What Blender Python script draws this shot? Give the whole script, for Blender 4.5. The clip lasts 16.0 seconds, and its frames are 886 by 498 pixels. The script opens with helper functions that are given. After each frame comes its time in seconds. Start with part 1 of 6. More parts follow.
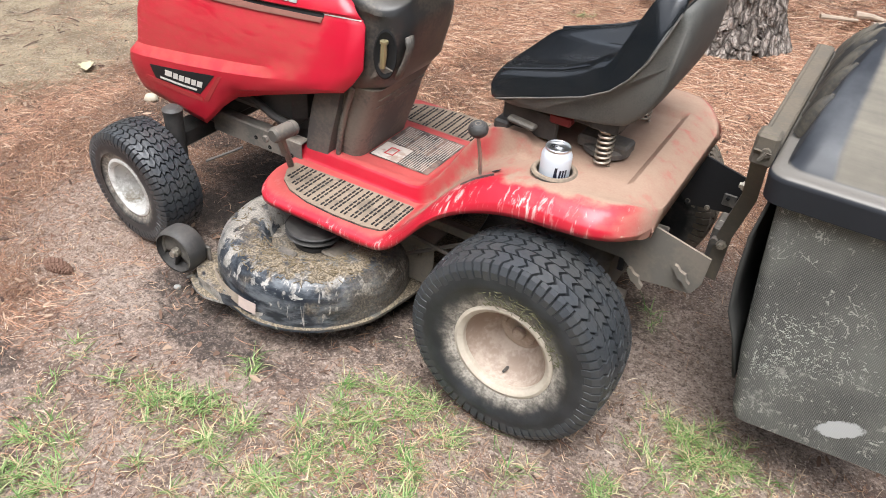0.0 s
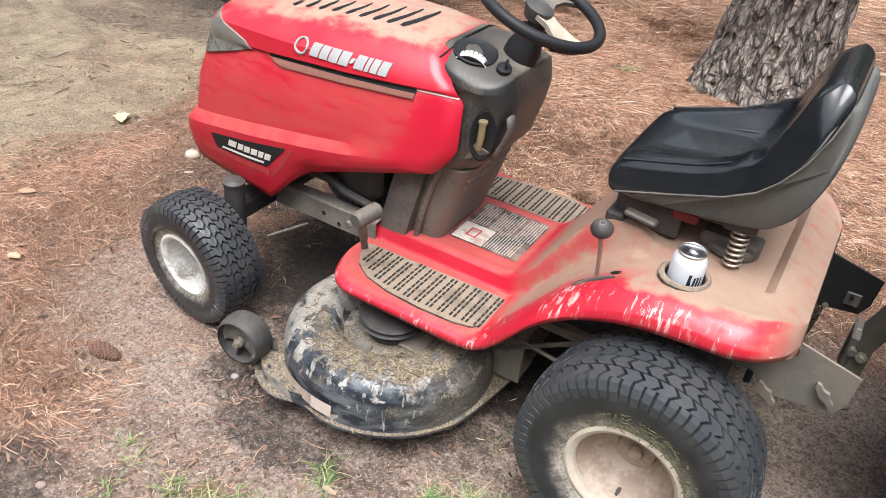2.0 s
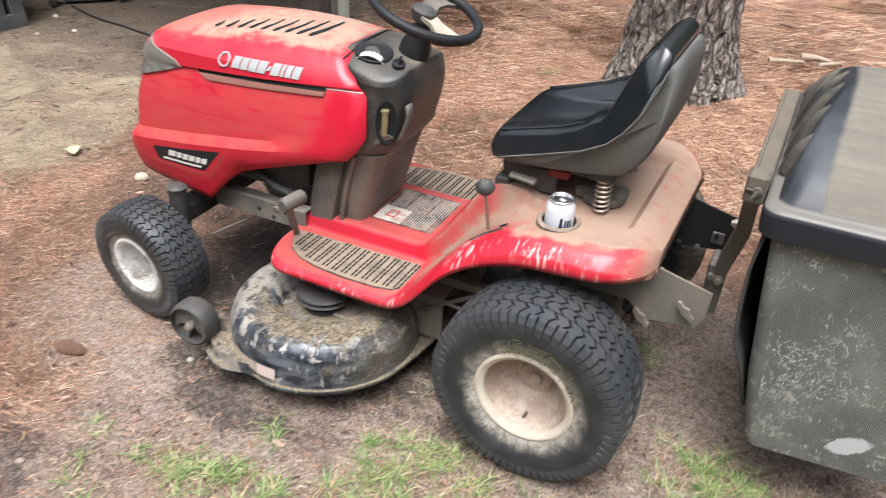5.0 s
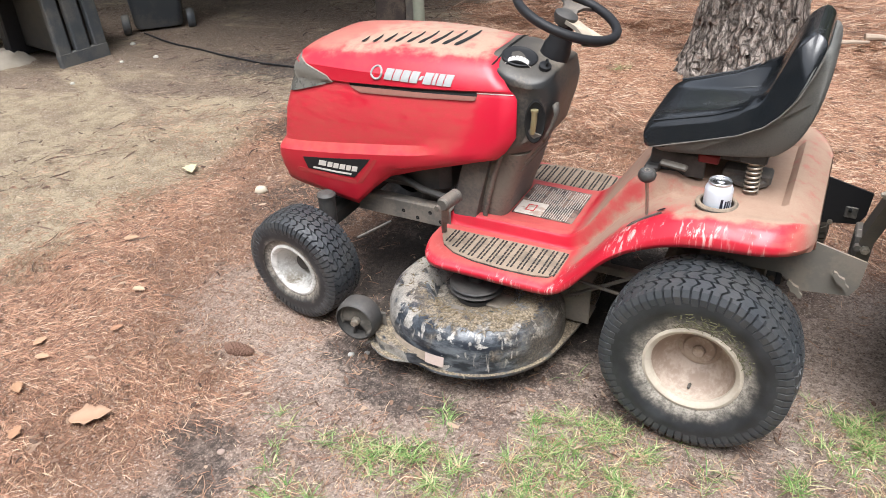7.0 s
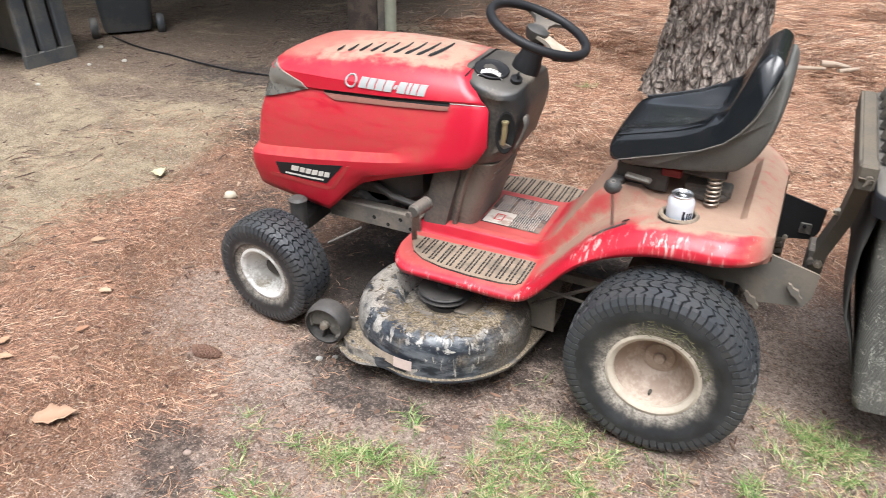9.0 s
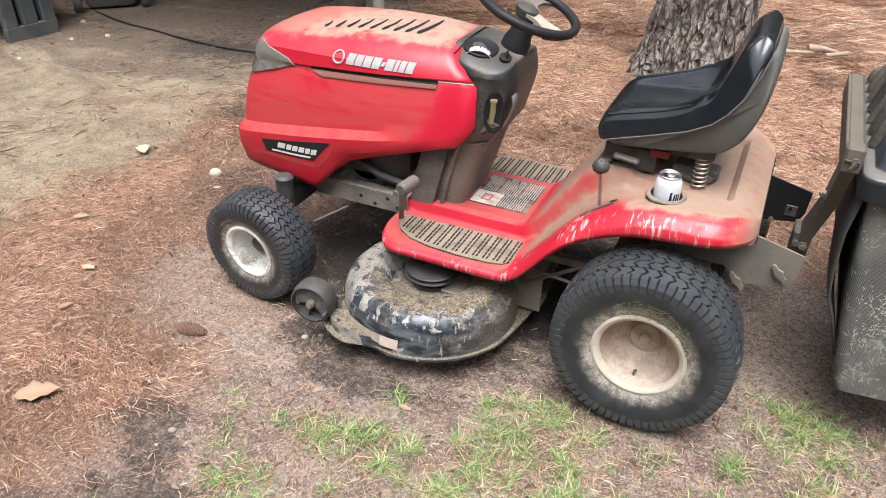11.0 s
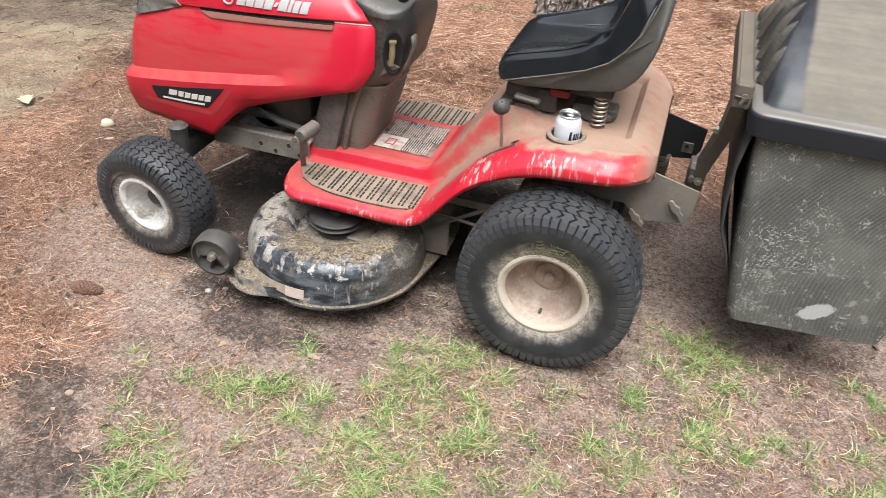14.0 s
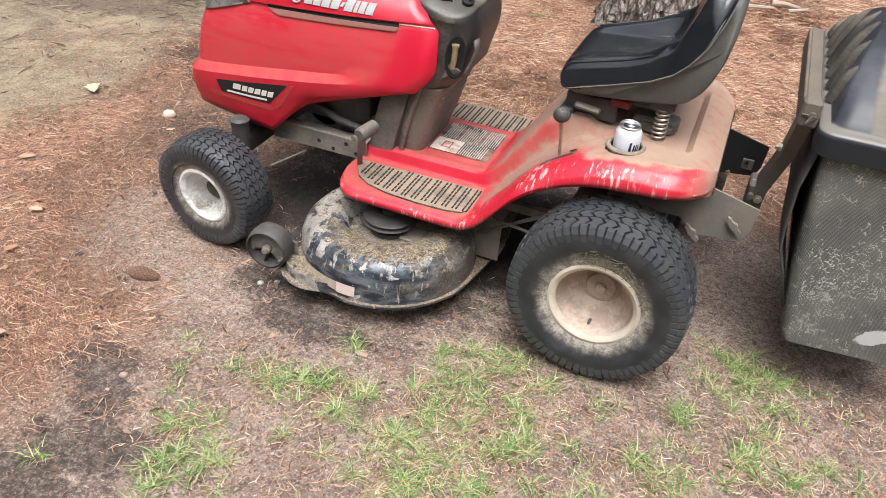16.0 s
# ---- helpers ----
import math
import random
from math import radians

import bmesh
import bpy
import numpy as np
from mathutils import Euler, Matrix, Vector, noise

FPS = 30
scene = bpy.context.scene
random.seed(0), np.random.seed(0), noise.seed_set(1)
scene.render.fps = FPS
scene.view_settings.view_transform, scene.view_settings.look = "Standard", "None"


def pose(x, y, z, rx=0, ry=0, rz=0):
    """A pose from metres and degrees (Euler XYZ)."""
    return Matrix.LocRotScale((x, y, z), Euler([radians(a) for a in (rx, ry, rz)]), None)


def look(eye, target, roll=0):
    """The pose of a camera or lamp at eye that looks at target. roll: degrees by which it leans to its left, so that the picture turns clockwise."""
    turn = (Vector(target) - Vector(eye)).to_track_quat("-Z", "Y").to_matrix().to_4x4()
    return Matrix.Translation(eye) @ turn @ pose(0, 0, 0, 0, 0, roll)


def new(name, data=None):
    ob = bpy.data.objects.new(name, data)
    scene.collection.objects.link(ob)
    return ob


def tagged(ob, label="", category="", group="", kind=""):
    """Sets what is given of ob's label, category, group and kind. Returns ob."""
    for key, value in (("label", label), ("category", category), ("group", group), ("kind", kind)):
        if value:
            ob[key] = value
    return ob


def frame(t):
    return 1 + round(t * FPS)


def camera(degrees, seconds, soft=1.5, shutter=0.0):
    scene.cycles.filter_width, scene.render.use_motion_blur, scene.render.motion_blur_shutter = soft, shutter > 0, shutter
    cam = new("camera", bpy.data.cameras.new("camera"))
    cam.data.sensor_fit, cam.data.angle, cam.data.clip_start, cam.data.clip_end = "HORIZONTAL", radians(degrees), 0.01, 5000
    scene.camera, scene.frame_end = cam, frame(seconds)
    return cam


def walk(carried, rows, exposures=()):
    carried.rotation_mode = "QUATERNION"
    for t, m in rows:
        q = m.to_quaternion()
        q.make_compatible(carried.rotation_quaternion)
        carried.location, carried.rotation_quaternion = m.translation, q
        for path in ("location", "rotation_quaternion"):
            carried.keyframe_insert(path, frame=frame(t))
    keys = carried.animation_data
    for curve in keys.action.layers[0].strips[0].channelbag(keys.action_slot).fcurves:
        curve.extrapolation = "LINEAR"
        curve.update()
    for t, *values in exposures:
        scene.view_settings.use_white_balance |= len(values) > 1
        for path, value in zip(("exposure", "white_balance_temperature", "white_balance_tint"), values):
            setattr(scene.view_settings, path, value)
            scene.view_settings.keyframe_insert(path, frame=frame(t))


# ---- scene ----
cam = camera(58.9, 16.0, soft=0.8, shutter=0.55)
PATH = [
    (0, (0.465, -1.645, 1.433), (-0.302, -0.227, 0.25), 4.9),
    (0.5, (0.411, -1.639, 1.423), (-0.35, -0.217, 0.241), 6.4),
    (1, (0.28, -1.596, 1.434), (-0.463, -0.147, 0.272), 6.9),
    (1.5, (0.175, -1.57, 1.446), (-0.585, -0.106, 0.315), 6.1),
    (2, (0.137, -1.567, 1.435), (-0.639, -0.105, 0.312), 6.2),
    (2.5, (0.16, -1.551, 1.439), (-0.53, -0.024, 0.347), 6.8),
    (3, (0.178, -1.545, 1.444), (-0.42, 0.044, 0.386), 7.4),
    (3.2, (0.182, -1.547, 1.446), (-0.392, 0.061, 0.405), 7.7),
    (5.3, (0.413, -1.834, 1.485), (-0.384, -0.343, 0.417), 0.4),
    (5.5, (0.413, -1.883, 1.506), (-0.437, -0.423, 0.434), -0.6),
    (6, (0.326, -1.935, 1.51), (-0.545, -0.48, 0.45), -1.9),
    (6.5, (0.195, -1.997, 1.514), (-0.623, -0.496, 0.476), -3.1),
    (7, (0.157, -2.04, 1.514), (-0.64, -0.535, 0.465), -1.9),
    (7.5, (0.149, -2.075, 1.525), (-0.663, -0.576, 0.48), -1.2),
    (8, (0.145, -2.091, 1.52), (-0.662, -0.576, 0.494), -0.5),
    (8.5, (0.145, -2.099, 1.522), (-0.631, -0.563, 0.503), 0.5),
    (9, (0.162, -2.09, 1.516), (-0.56, -0.527, 0.498), 0.9),
    (9.2, (0.166, -2.096, 1.515), (-0.534, -0.526, 0.494), 0.9),
    (11.3, (0.156, -2.087, 1.503), (-0.507, -0.536, 0.428), 2.4),
    (11.5, (0.154, -2.075, 1.5), (-0.488, -0.528, 0.406), 2.9),
    (12, (0.148, -2.081, 1.493), (-0.476, -0.552, 0.364), 3.7),
    (12.5, (0.166, -2.091, 1.495), (-0.451, -0.571, 0.35), 4.0),
    (13, (0.171, -2.083, 1.494), (-0.414, -0.551, 0.348), 3.7),
    (13.5, (0.183, -2.07, 1.492), (-0.338, -0.521, 0.34), 3.7),
    (14, (0.189, -2.063, 1.492), (-0.266, -0.498, 0.333), 4.1),
    (14.5, (0.187, -2.052, 1.49), (-0.231, -0.476, 0.332), 4.8),
    (15, (0.186, -2.059, 1.496), (-0.248, -0.49, 0.334), 5.0),
    (15.5, (0.169, -2.082, 1.493), (-0.341, -0.53, 0.339), 5.1),
    (16, (0.162, -2.08, 1.491), (-0.392, -0.545, 0.335), 5.0),
]
walk(cam, [(t, look(eye, target, roll)) for t, eye, target, roll in PATH], [(0.0, 1.05, 6080, 10), (3.0, 1.08, 6060, 10), (7.0, 1.1, 6060, 10), (11.0, 1.06, 6100, 10), (16.0, 1.0, 6200, 10)])

# ---- light ----
world = bpy.data.worlds.new("overcast_sky")
scene.world = world
world.use_nodes = True
wn = world.node_tree.nodes
wl = world.node_tree.links
sky = wn.new("ShaderNodeTexSky")
sky.sky_type = "NISHITA"
sky.sun_disc = False
sky.sun_elevation = radians(68)
sky.sun_rotation = radians(162)
sky.air_density = 1.0
sky.dust_density = 4.0
overcast = wn.new("ShaderNodeHueSaturation")
overcast.inputs["Saturation"].default_value = 0.25
wl.new(sky.outputs["Color"], overcast.inputs["Color"])
wl.new(overcast.outputs["Color"], wn["Background"].inputs["Color"])
wn["Background"].inputs["Strength"].default_value = 0.135
sun = new("sun", bpy.data.lights.new("sun", "SUN"))
sun.data.energy = 2.2
sun.data.angle = radians(40)
sun.data.color = (1.0, 0.96, 0.9)
sun.matrix_world = look((0.6, -1.9, 5.0), (0, 0, 0))


# ---- materials ----
def tex_coord(nt):
    return nt.nodes.new("ShaderNodeTexCoord").outputs["Object"]


def tex_noise(nt, vec, scale, detail=4.0, rough=0.55, warp=0.0):
    n = nt.nodes.new("ShaderNodeTexNoise")
    n.inputs["Scale"].default_value = scale
    n.inputs["Detail"].default_value = detail
    n.inputs["Roughness"].default_value = rough
    n.inputs["Distortion"].default_value = warp
    nt.links.new(vec, n.inputs["Vector"])
    return n.outputs["Fac"]


def span(nt, value, a, b, lo=0.0, hi=1.0, smooth=True):
    n = nt.nodes.new("ShaderNodeMapRange")
    n.interpolation_type = "SMOOTHSTEP" if smooth else "LINEAR"
    for k, v in (("From Min", a), ("From Max", b), ("To Min", lo), ("To Max", hi)):
        n.inputs[k].default_value = v
    nt.links.new(value, n.inputs["Value"])
    return n.outputs["Result"]


def calc(nt, op, a, b=0.0, clamp=False):
    n = nt.nodes.new("ShaderNodeMath")
    n.operation, n.use_clamp = op, clamp
    for k, v in ((0, a), (1, b)):
        if isinstance(v, (int, float)):
            n.inputs[k].default_value = v
        else:
            nt.links.new(v, n.inputs[k])
    return n.outputs[0]


def blend(nt, fac, a, b):
    n = nt.nodes.new("ShaderNodeMix")
    n.data_type = "RGBA"
    for k, v in ((0, fac), (6, a), (7, b)):
        if isinstance(v, (int, float)):
            n.inputs[k].default_value = v
        elif isinstance(v, tuple):
            n.inputs[k].default_value = (*v, 1) if len(v) == 3 else v
        else:
            nt.links.new(v, n.inputs[k])
    return n.outputs[2]


def axes(nt, vec):
    n = nt.nodes.new("ShaderNodeSeparateXYZ")
    nt.links.new(vec, n.inputs[0])
    return n.outputs


def stretched(nt, vec, sx, sy, sz):
    n = nt.nodes.new("ShaderNodeMapping")
    n.inputs["Scale"].default_value = (sx, sy, sz)
    nt.links.new(vec, n.inputs["Vector"])
    return n.outputs["Vector"]


def finish(m, colour, rough, bump=None, strength=0.3, dist=0.002, metal=0.0, coat=0.0):
    nt = m.node_tree
    p = nt.nodes["Principled BSDF"]
    for key, v in (("Base Color", colour), ("Roughness", rough), ("Metallic", metal), ("Coat Weight", coat)):
        if isinstance(v, tuple):
            p.inputs[key].default_value = (*v, 1)
        elif isinstance(v, (int, float)):
            p.inputs[key].default_value = v
        else:
            nt.links.new(v, p.inputs[key])
    if bump is not None:
        b = nt.nodes.new("ShaderNodeBump")
        b.inputs["Strength"].default_value = strength
        b.inputs["Distance"].default_value = dist
        nt.links.new(bump, b.inputs["Height"])
        nt.links.new(b.outputs["Normal"], p.inputs["Normal"])
    return m


def material(name):
    m = bpy.data.materials.new(name)
    m.use_nodes = True
    return m, m.node_tree


DUST = (0.25, 0.19, 0.14)


def grimy(name, base, rough=0.45, dust=DUST, up=0.5, patch=0.4, scale=9.0, fine=120.0, metal=0.0, bump=0.25, coat=0.0, vary=0.25, steep=0.35):
    """Paint, plastic or steel with settled dust on its upward faces and patches of dirt."""
    m, nt = material(name)
    co = tex_coord(nt)
    normal = axes(nt, nt.nodes.new("ShaderNodeNewGeometry").outputs["Normal"])[2]
    big, small = tex_noise(nt, co, scale, 5), tex_noise(nt, co, fine, 3)
    film = calc(nt, "MULTIPLY", span(nt, normal, steep, 0.95), span(nt, big, 0.25, 0.6, up * 0.55, up))
    spots = span(nt, calc(nt, "ADD", big, calc(nt, "MULTIPLY", small, 0.35)), 0.58, 0.8, 0.0, patch)
    fac = calc(nt, "ADD", film, spots, clamp=True)
    shade = blend(nt, calc(nt, "MULTIPLY", small, vary), base, tuple(c * 0.6 for c in base))
    dusty = blend(nt, small, tuple(c * 0.8 for c in dust), tuple(min(1, c * 1.2) for c in dust))
    return finish(m, blend(nt, fac, shade, dusty), span(nt, fac, 0, 1, rough, 0.85), small, bump, 0.001, metal, coat)


def plain(name, colour, rough=0.5, metal=0.0, fine=60.0, vary=0.3):
    m, nt = material(name)
    n = tex_noise(nt, tex_coord(nt), fine, 4)
    return finish(m, blend(nt, calc(nt, "MULTIPLY", n, vary * 2), colour, tuple(c * 0.55 for c in colour)), rough, n, 0.15, 0.001, metal)


def red_paint(name, clean, film_amount, scratch, top, lo, hi, board, spill=False):
    """Red enamel under dust: thick on the top faces, thin on the sides, rubbed clean in places, scratched to the primer."""
    m, nt = material(name)
    co = tex_coord(nt)
    xyz = axes(nt, co)
    normal = axes(nt, nt.nodes.new("ShaderNodeNewGeometry").outputs["Normal"])[2]
    big, mid, small = tex_noise(nt, co, 6, 5), tex_noise(nt, co, 28, 4), tex_noise(nt, co, 220, 3)
    streak = tex_noise(nt, stretched(nt, co, 4, 4, 26), 3.0, 4)
    paint = blend(nt, big, (0.42, 0.0045, 0.021), (0.52, 0.007, 0.031))
    dusty = blend(nt, calc(nt, "ADD", calc(nt, "MULTIPLY", small, 0.5), calc(nt, "MULTIPLY", mid, 0.5)), (0.22, 0.155, 0.105), (0.4, 0.3, 0.215))
    if not spill:
        dusty = blend(nt, calc(nt, "ADD", calc(nt, "MULTIPLY", small, 0.5), calc(nt, "MULTIPLY", mid, 0.5)), (0.24, 0.165, 0.115), (0.45, 0.33, 0.24))
    if spill:
        film = span(nt, calc(nt, "ADD", calc(nt, "MULTIPLY", big, 0.5), calc(nt, "MULTIPLY", calc(nt, "ADD", streak, mid), 0.25)), 0.4, 0.62, 0.05, film_amount)
        smear = calc(nt, "MULTIPLY", span(nt, xyz[0], -0.2, 0.12), span(nt, calc(nt, "ADD", calc(nt, "MULTIPLY", mid, 0.5), calc(nt, "MULTIPLY", streak, 0.5)), 0.42, 0.62, 0.02, 0.6))
        flat = calc(nt, "MULTIPLY", span(nt, calc(nt, "ADD", normal, calc(nt, "MULTIPLY", mid, 0.05)), 0.955, 1.01), span(nt, tex_noise(nt, co, 16, 5, 0.65), 0.3, 0.6, 0.25, 0.85))
        thin = calc(nt, "MAXIMUM", calc(nt, "MAXIMUM", film, smear), calc(nt, "MULTIPLY", flat, board))
        wide = span(nt, calc(nt, "ADD", calc(nt, "ABSOLUTE", xyz[1]), calc(nt, "MULTIPLY", calc(nt, "ADD", mid, calc(nt, "SUBTRACT", small, 0.5)), 0.09)), 0.29, 0.355, 1.0, 0.0)
        reach = span(nt, calc(nt, "ADD", xyz[0], calc(nt, "MULTIPLY", big, 0.08)), -0.40, -0.31)
        corner = span(nt, calc(nt, "ADD", xyz[0], calc(nt, "MULTIPLY", calc(nt, "SUBTRACT", big, 0.5), 0.16)), 0.1, 0.19, 0.0, 0.75)
        fac = calc(nt, "MULTIPLY", span(nt, calc(nt, "ADD", normal, calc(nt, "MULTIPLY", mid, 0.2)), lo, hi), calc(nt, "MULTIPLY", span(nt, xyz[0], -0.46, -0.34, 0.3, 1.0), top))
        fac = calc(nt, "MAXIMUM", fac, calc(nt, "MAXIMUM", corner, calc(nt, "MULTIPLY", calc(nt, "MULTIPLY", wide, reach), span(nt, mid, 0.2, 0.5, 0.55, 0.9))))
        # the ridge beside the foot well is rubbed bare by boots
        ridge = span(nt, calc(nt, "ADD", calc(nt, "ABSOLUTE", calc(nt, "SUBTRACT", calc(nt, "ABSOLUTE", xyz[1]), 0.158)), calc(nt, "MULTIPLY", calc(nt, "SUBTRACT", mid, 0.5), 0.02)), 0.001, 0.011, 0.7, 0.0)
        ridge = calc(nt, "MULTIPLY", ridge, calc(nt, "MULTIPLY", span(nt, xyz[0], -0.44, -0.38), span(nt, xyz[0], -0.25, -0.19, 1.0, 0.0)))
        fac = calc(nt, "MULTIPLY", fac, calc(nt, "SUBTRACT", 1.0, ridge))
        paint = blend(nt, thin, paint, (0.43, 0.105, 0.088))
    else:
        # the rear end was wiped; everywhere else a thin even film dulls the red
        edge = calc(nt, "ADD", xyz[0], calc(nt, "ADD", calc(nt, "MULTIPLY", calc(nt, "SUBTRACT", big, 0.5), 0.2), calc(nt, "MULTIPLY", calc(nt, "SUBTRACT", xyz[2], 0.62), -0.25)))
        wiped = span(nt, edge, clean, clean + 0.075)
        upper = span(nt, calc(nt, "ADD", xyz[2], calc(nt, "MULTIPLY", xyz[0], -0.04)), 0.776, 0.79)
        cover = span(nt, calc(nt, "ADD", calc(nt, "MULTIPLY", calc(nt, "ADD", big, streak), 0.3), calc(nt, "MULTIPLY", tex_noise(nt, stretched(nt, co, 1, 1, 1.8), 48, 6, 0.72), 0.4)), 0.38, 0.62, film_amount * 0.15, film_amount)
        low = span(nt, calc(nt, "ADD", calc(nt, "SUBTRACT", xyz[2], calc(nt, "MULTIPLY", xyz[0], 0.115)), calc(nt, "MULTIPLY", calc(nt, "SUBTRACT", mid, 0.5), 0.03)), 0.655, 0.665, 0.4, 1.0)
        cover = calc(nt, "MULTIPLY", cover, low)
        bare = calc(nt, "MULTIPLY", upper, span(nt, tex_noise(nt, co, 14, 5, 0.65), 0.35, 0.65, 0.95, 0.5))
        thin = calc(nt, "MULTIPLY", cover, calc(nt, "MULTIPLY", calc(nt, "SUBTRACT", 1.0, wiped), calc(nt, "SUBTRACT", 1.0, bare)))
        paint = blend(nt, thin, paint, (0.42, 0.042, 0.038))
        shelf = calc(nt, "MULTIPLY", span(nt, calc(nt, "ADD", normal, calc(nt, "MULTIPLY", mid, 0.25)), 0.42, 0.62), span(nt, xyz[2], 0.66, 0.7, 0.4, 0.0))
        shelf = calc(nt, "MULTIPLY", shelf, calc(nt, "SUBTRACT", 1.0, wiped))
        paint = blend(nt, calc(nt, "MULTIPLY", shelf, span(nt, mid, 0.35, 0.6, 0.3, 1.0)), paint, (0.36, 0.085, 0.068))
        front = span(nt, calc(nt, "ADD", xyz[0], calc(nt, "ADD", calc(nt, "MULTIPLY", mid, 0.12), calc(nt, "MULTIPLY", xyz[1], -0.35))), -1.12, -0.98, 1.0, 0.0)
        up = span(nt, calc(nt, "ADD", normal, calc(nt, "MULTIPLY", calc(nt, "SUBTRACT", mid, 0.5), 0.3)), lo, hi)
        pink = calc(nt, "MULTIPLY", span(nt, calc(nt, "ADD", normal, calc(nt, "MULTIPLY", calc(nt, "SUBTRACT", mid, 0.5), 0.5)), 0.78, 1.0), span(nt, xyz[2], 0.74, 0.78))
        paint = blend(nt, calc(nt, "MULTIPLY", pink, 0.6), paint, (0.42, 0.12, 0.095))
        fac = calc(nt, "MULTIPLY", calc(nt, "MULTIPLY", up, top), calc(nt, "SUBTRACT", 1.0, calc(nt, "MULTIPLY", front, 0.55)))
    scuff = tex_noise(nt, stretched(nt, co, 70, 26, 5), 1.5, 5, 0.65, 0.5)
    worn = span(nt, calc(nt, "ADD", calc(nt, "MULTIPLY", scuff, 0.7), calc(nt, "MULTIPLY", big, 0.3)), 0.535, 0.59, 0.0, scratch)
    flakes = span(nt, calc(nt, "ADD", calc(nt, "MULTIPLY", tex_noise(nt, stretched(nt, co, 1.6, 1, 1), 34, 5, 0.7), 0.7), calc(nt, "MULTIPLY", big, 0.3)), 0.65, 0.675, 0.0, scratch * 0.35)
    worn = calc(nt, "MULTIPLY", calc(nt, "MAXIMUM", worn, flakes), calc(nt, "MULTIPLY", span(nt, normal, 0.75, 0.9, 1.0, 0.12), calc(nt, "MULTIPLY", span(nt, tex_noise(nt, co, 11, 3), 0.4, 0.6, 0.25, 1.0), span(nt, calc(nt, "ABSOLUTE", xyz[1]), 0.26, 0.31))))
    paint = blend(nt, worn, paint, (0.75, 0.55, 0.5))
    return finish(m, blend(nt, fac, paint, dusty), span(nt, calc(nt, "MAXIMUM", fac, thin), 0, 0.8, 0.36, 0.8), mid, 0.08, 0.002, 0.0, span(nt, calc(nt, "MAXIMUM", fac, thin), 0, 0.5, 0.15, 0.0))


M_HOOD = red_paint("dusty_red_hood_paint", -0.755, 0.95, 0.0, 0.92, 0.86, 1.0, 1.0)
M_FILM = plain("dust_dulled_red", (0.42, 0.035, 0.035), 0.8, 0.0, 60, 0.2)
M_FENDER = red_paint("scratched_red_fender_paint", 0.9, 0.16, 0.75, 0.92, 0.96, 1.08, 0.14, True)
M_DASH = grimy("dusty_black_plastic", (0.03, 0.03, 0.03), 0.38, (0.19, 0.16, 0.125), up=0.45, patch=0.4, scale=7)
M_GAUGE = grimy("dull_black_plastic", (0.035, 0.034, 0.033), 0.5, (0.1, 0.09, 0.08), up=0.35, patch=0.3, scale=16)
M_PEDESTAL = grimy("dusty_grey_plastic", (0.085, 0.079, 0.07), 0.6, (0.22, 0.185, 0.145), up=0.6, patch=0.6, scale=7)
M_WEB = grimy("dusty_gauge_plate", (0.1, 0.095, 0.085), 0.7, (0.2, 0.18, 0.15), up=0.5, patch=0.5, scale=20)
M_BLACK = plain("black_plastic", (0.016, 0.016, 0.018), 0.55)
M_BLACK.node_tree.nodes["Principled BSDF"].inputs["Specular IOR Level"].default_value = 0.35
# near-black for slots, gaps and holes, their inner shade put into the colour
M_DARK = plain("dark_void", (0.006, 0.006, 0.006), 0.9)
M_STEEL = grimy("grimy_frame_steel", (0.08, 0.075, 0.069), 0.55, (0.19, 0.16, 0.13), up=0.4, patch=0.5, scale=11)
M_BRACKET = grimy("dusty_grey_bracket", (0.15, 0.138, 0.118), 0.65, (0.26, 0.215, 0.165), up=0.9, patch=0.4, scale=12)
M_RAIL = grimy("dusty_rail_steel", (0.13, 0.12, 0.105), 0.6, (0.25, 0.21, 0.17), up=0.6, patch=0.6, scale=12)
M_BARE = plain("worn_steel", (0.42, 0.38, 0.32), 0.45, 0.7)
M_SPRING = plain("spring_steel", (0.5, 0.43, 0.34), 0.4, 0.6)
M_VINYL = grimy("black_vinyl", (0.007, 0.009, 0.0115), 0.24, (0.08, 0.075, 0.07), up=0.05, patch=0.1, scale=5, fine=380, bump=0.08, coat=0.28)
M_VINYL.node_tree.nodes["Principled BSDF"].inputs["Specular IOR Level"].default_value = 0.5
M_SHELL = grimy("grey_seat_shell", (0.078, 0.078, 0.072), 0.6, (0.2, 0.19, 0.165), up=0.2, patch=0.3, scale=9, fine=300)
M_CREAM = grimy("dusty_cream_rim", (0.56, 0.495, 0.405), 0.55, (0.3, 0.23, 0.17), up=0.2, patch=0.25, scale=14)
M_DISH = grimy("muddy_rim_dish", (0.33, 0.245, 0.19), 0.7, (0.54, 0.45, 0.37), up=0.2, patch=0.5, scale=16)
M_WHITE = grimy("white_rim_enamel", (0.78, 0.77, 0.74), 0.35, (0.16, 0.135, 0.1), up=0.5, patch=0.55, scale=9)
M_SETTLED = plain("settled_dust", (0.25, 0.105, 0.08), 0.9, 0, 90, 0.3)
M_LENS = grimy("clouded_headlight_plastic", (0.11, 0.108, 0.098), 0.25, (0.24, 0.22, 0.185), up=0.5, patch=0.4, scale=14)
M_LETTER = plain("silver_white_lettering", (0.38, 0.39, 0.38), 0.4, 0.0, 90, 0.25)
M_PALE = plain("pale_print", (0.72, 0.68, 0.62), 0.6, 0.0, 90, 0.2)
M_REDPRINT = plain("red_print", (0.55, 0.03, 0.03), 0.5)
M_ALU = plain("bare_aluminium", (0.8, 0.8, 0.8), 0.28, 1.0)
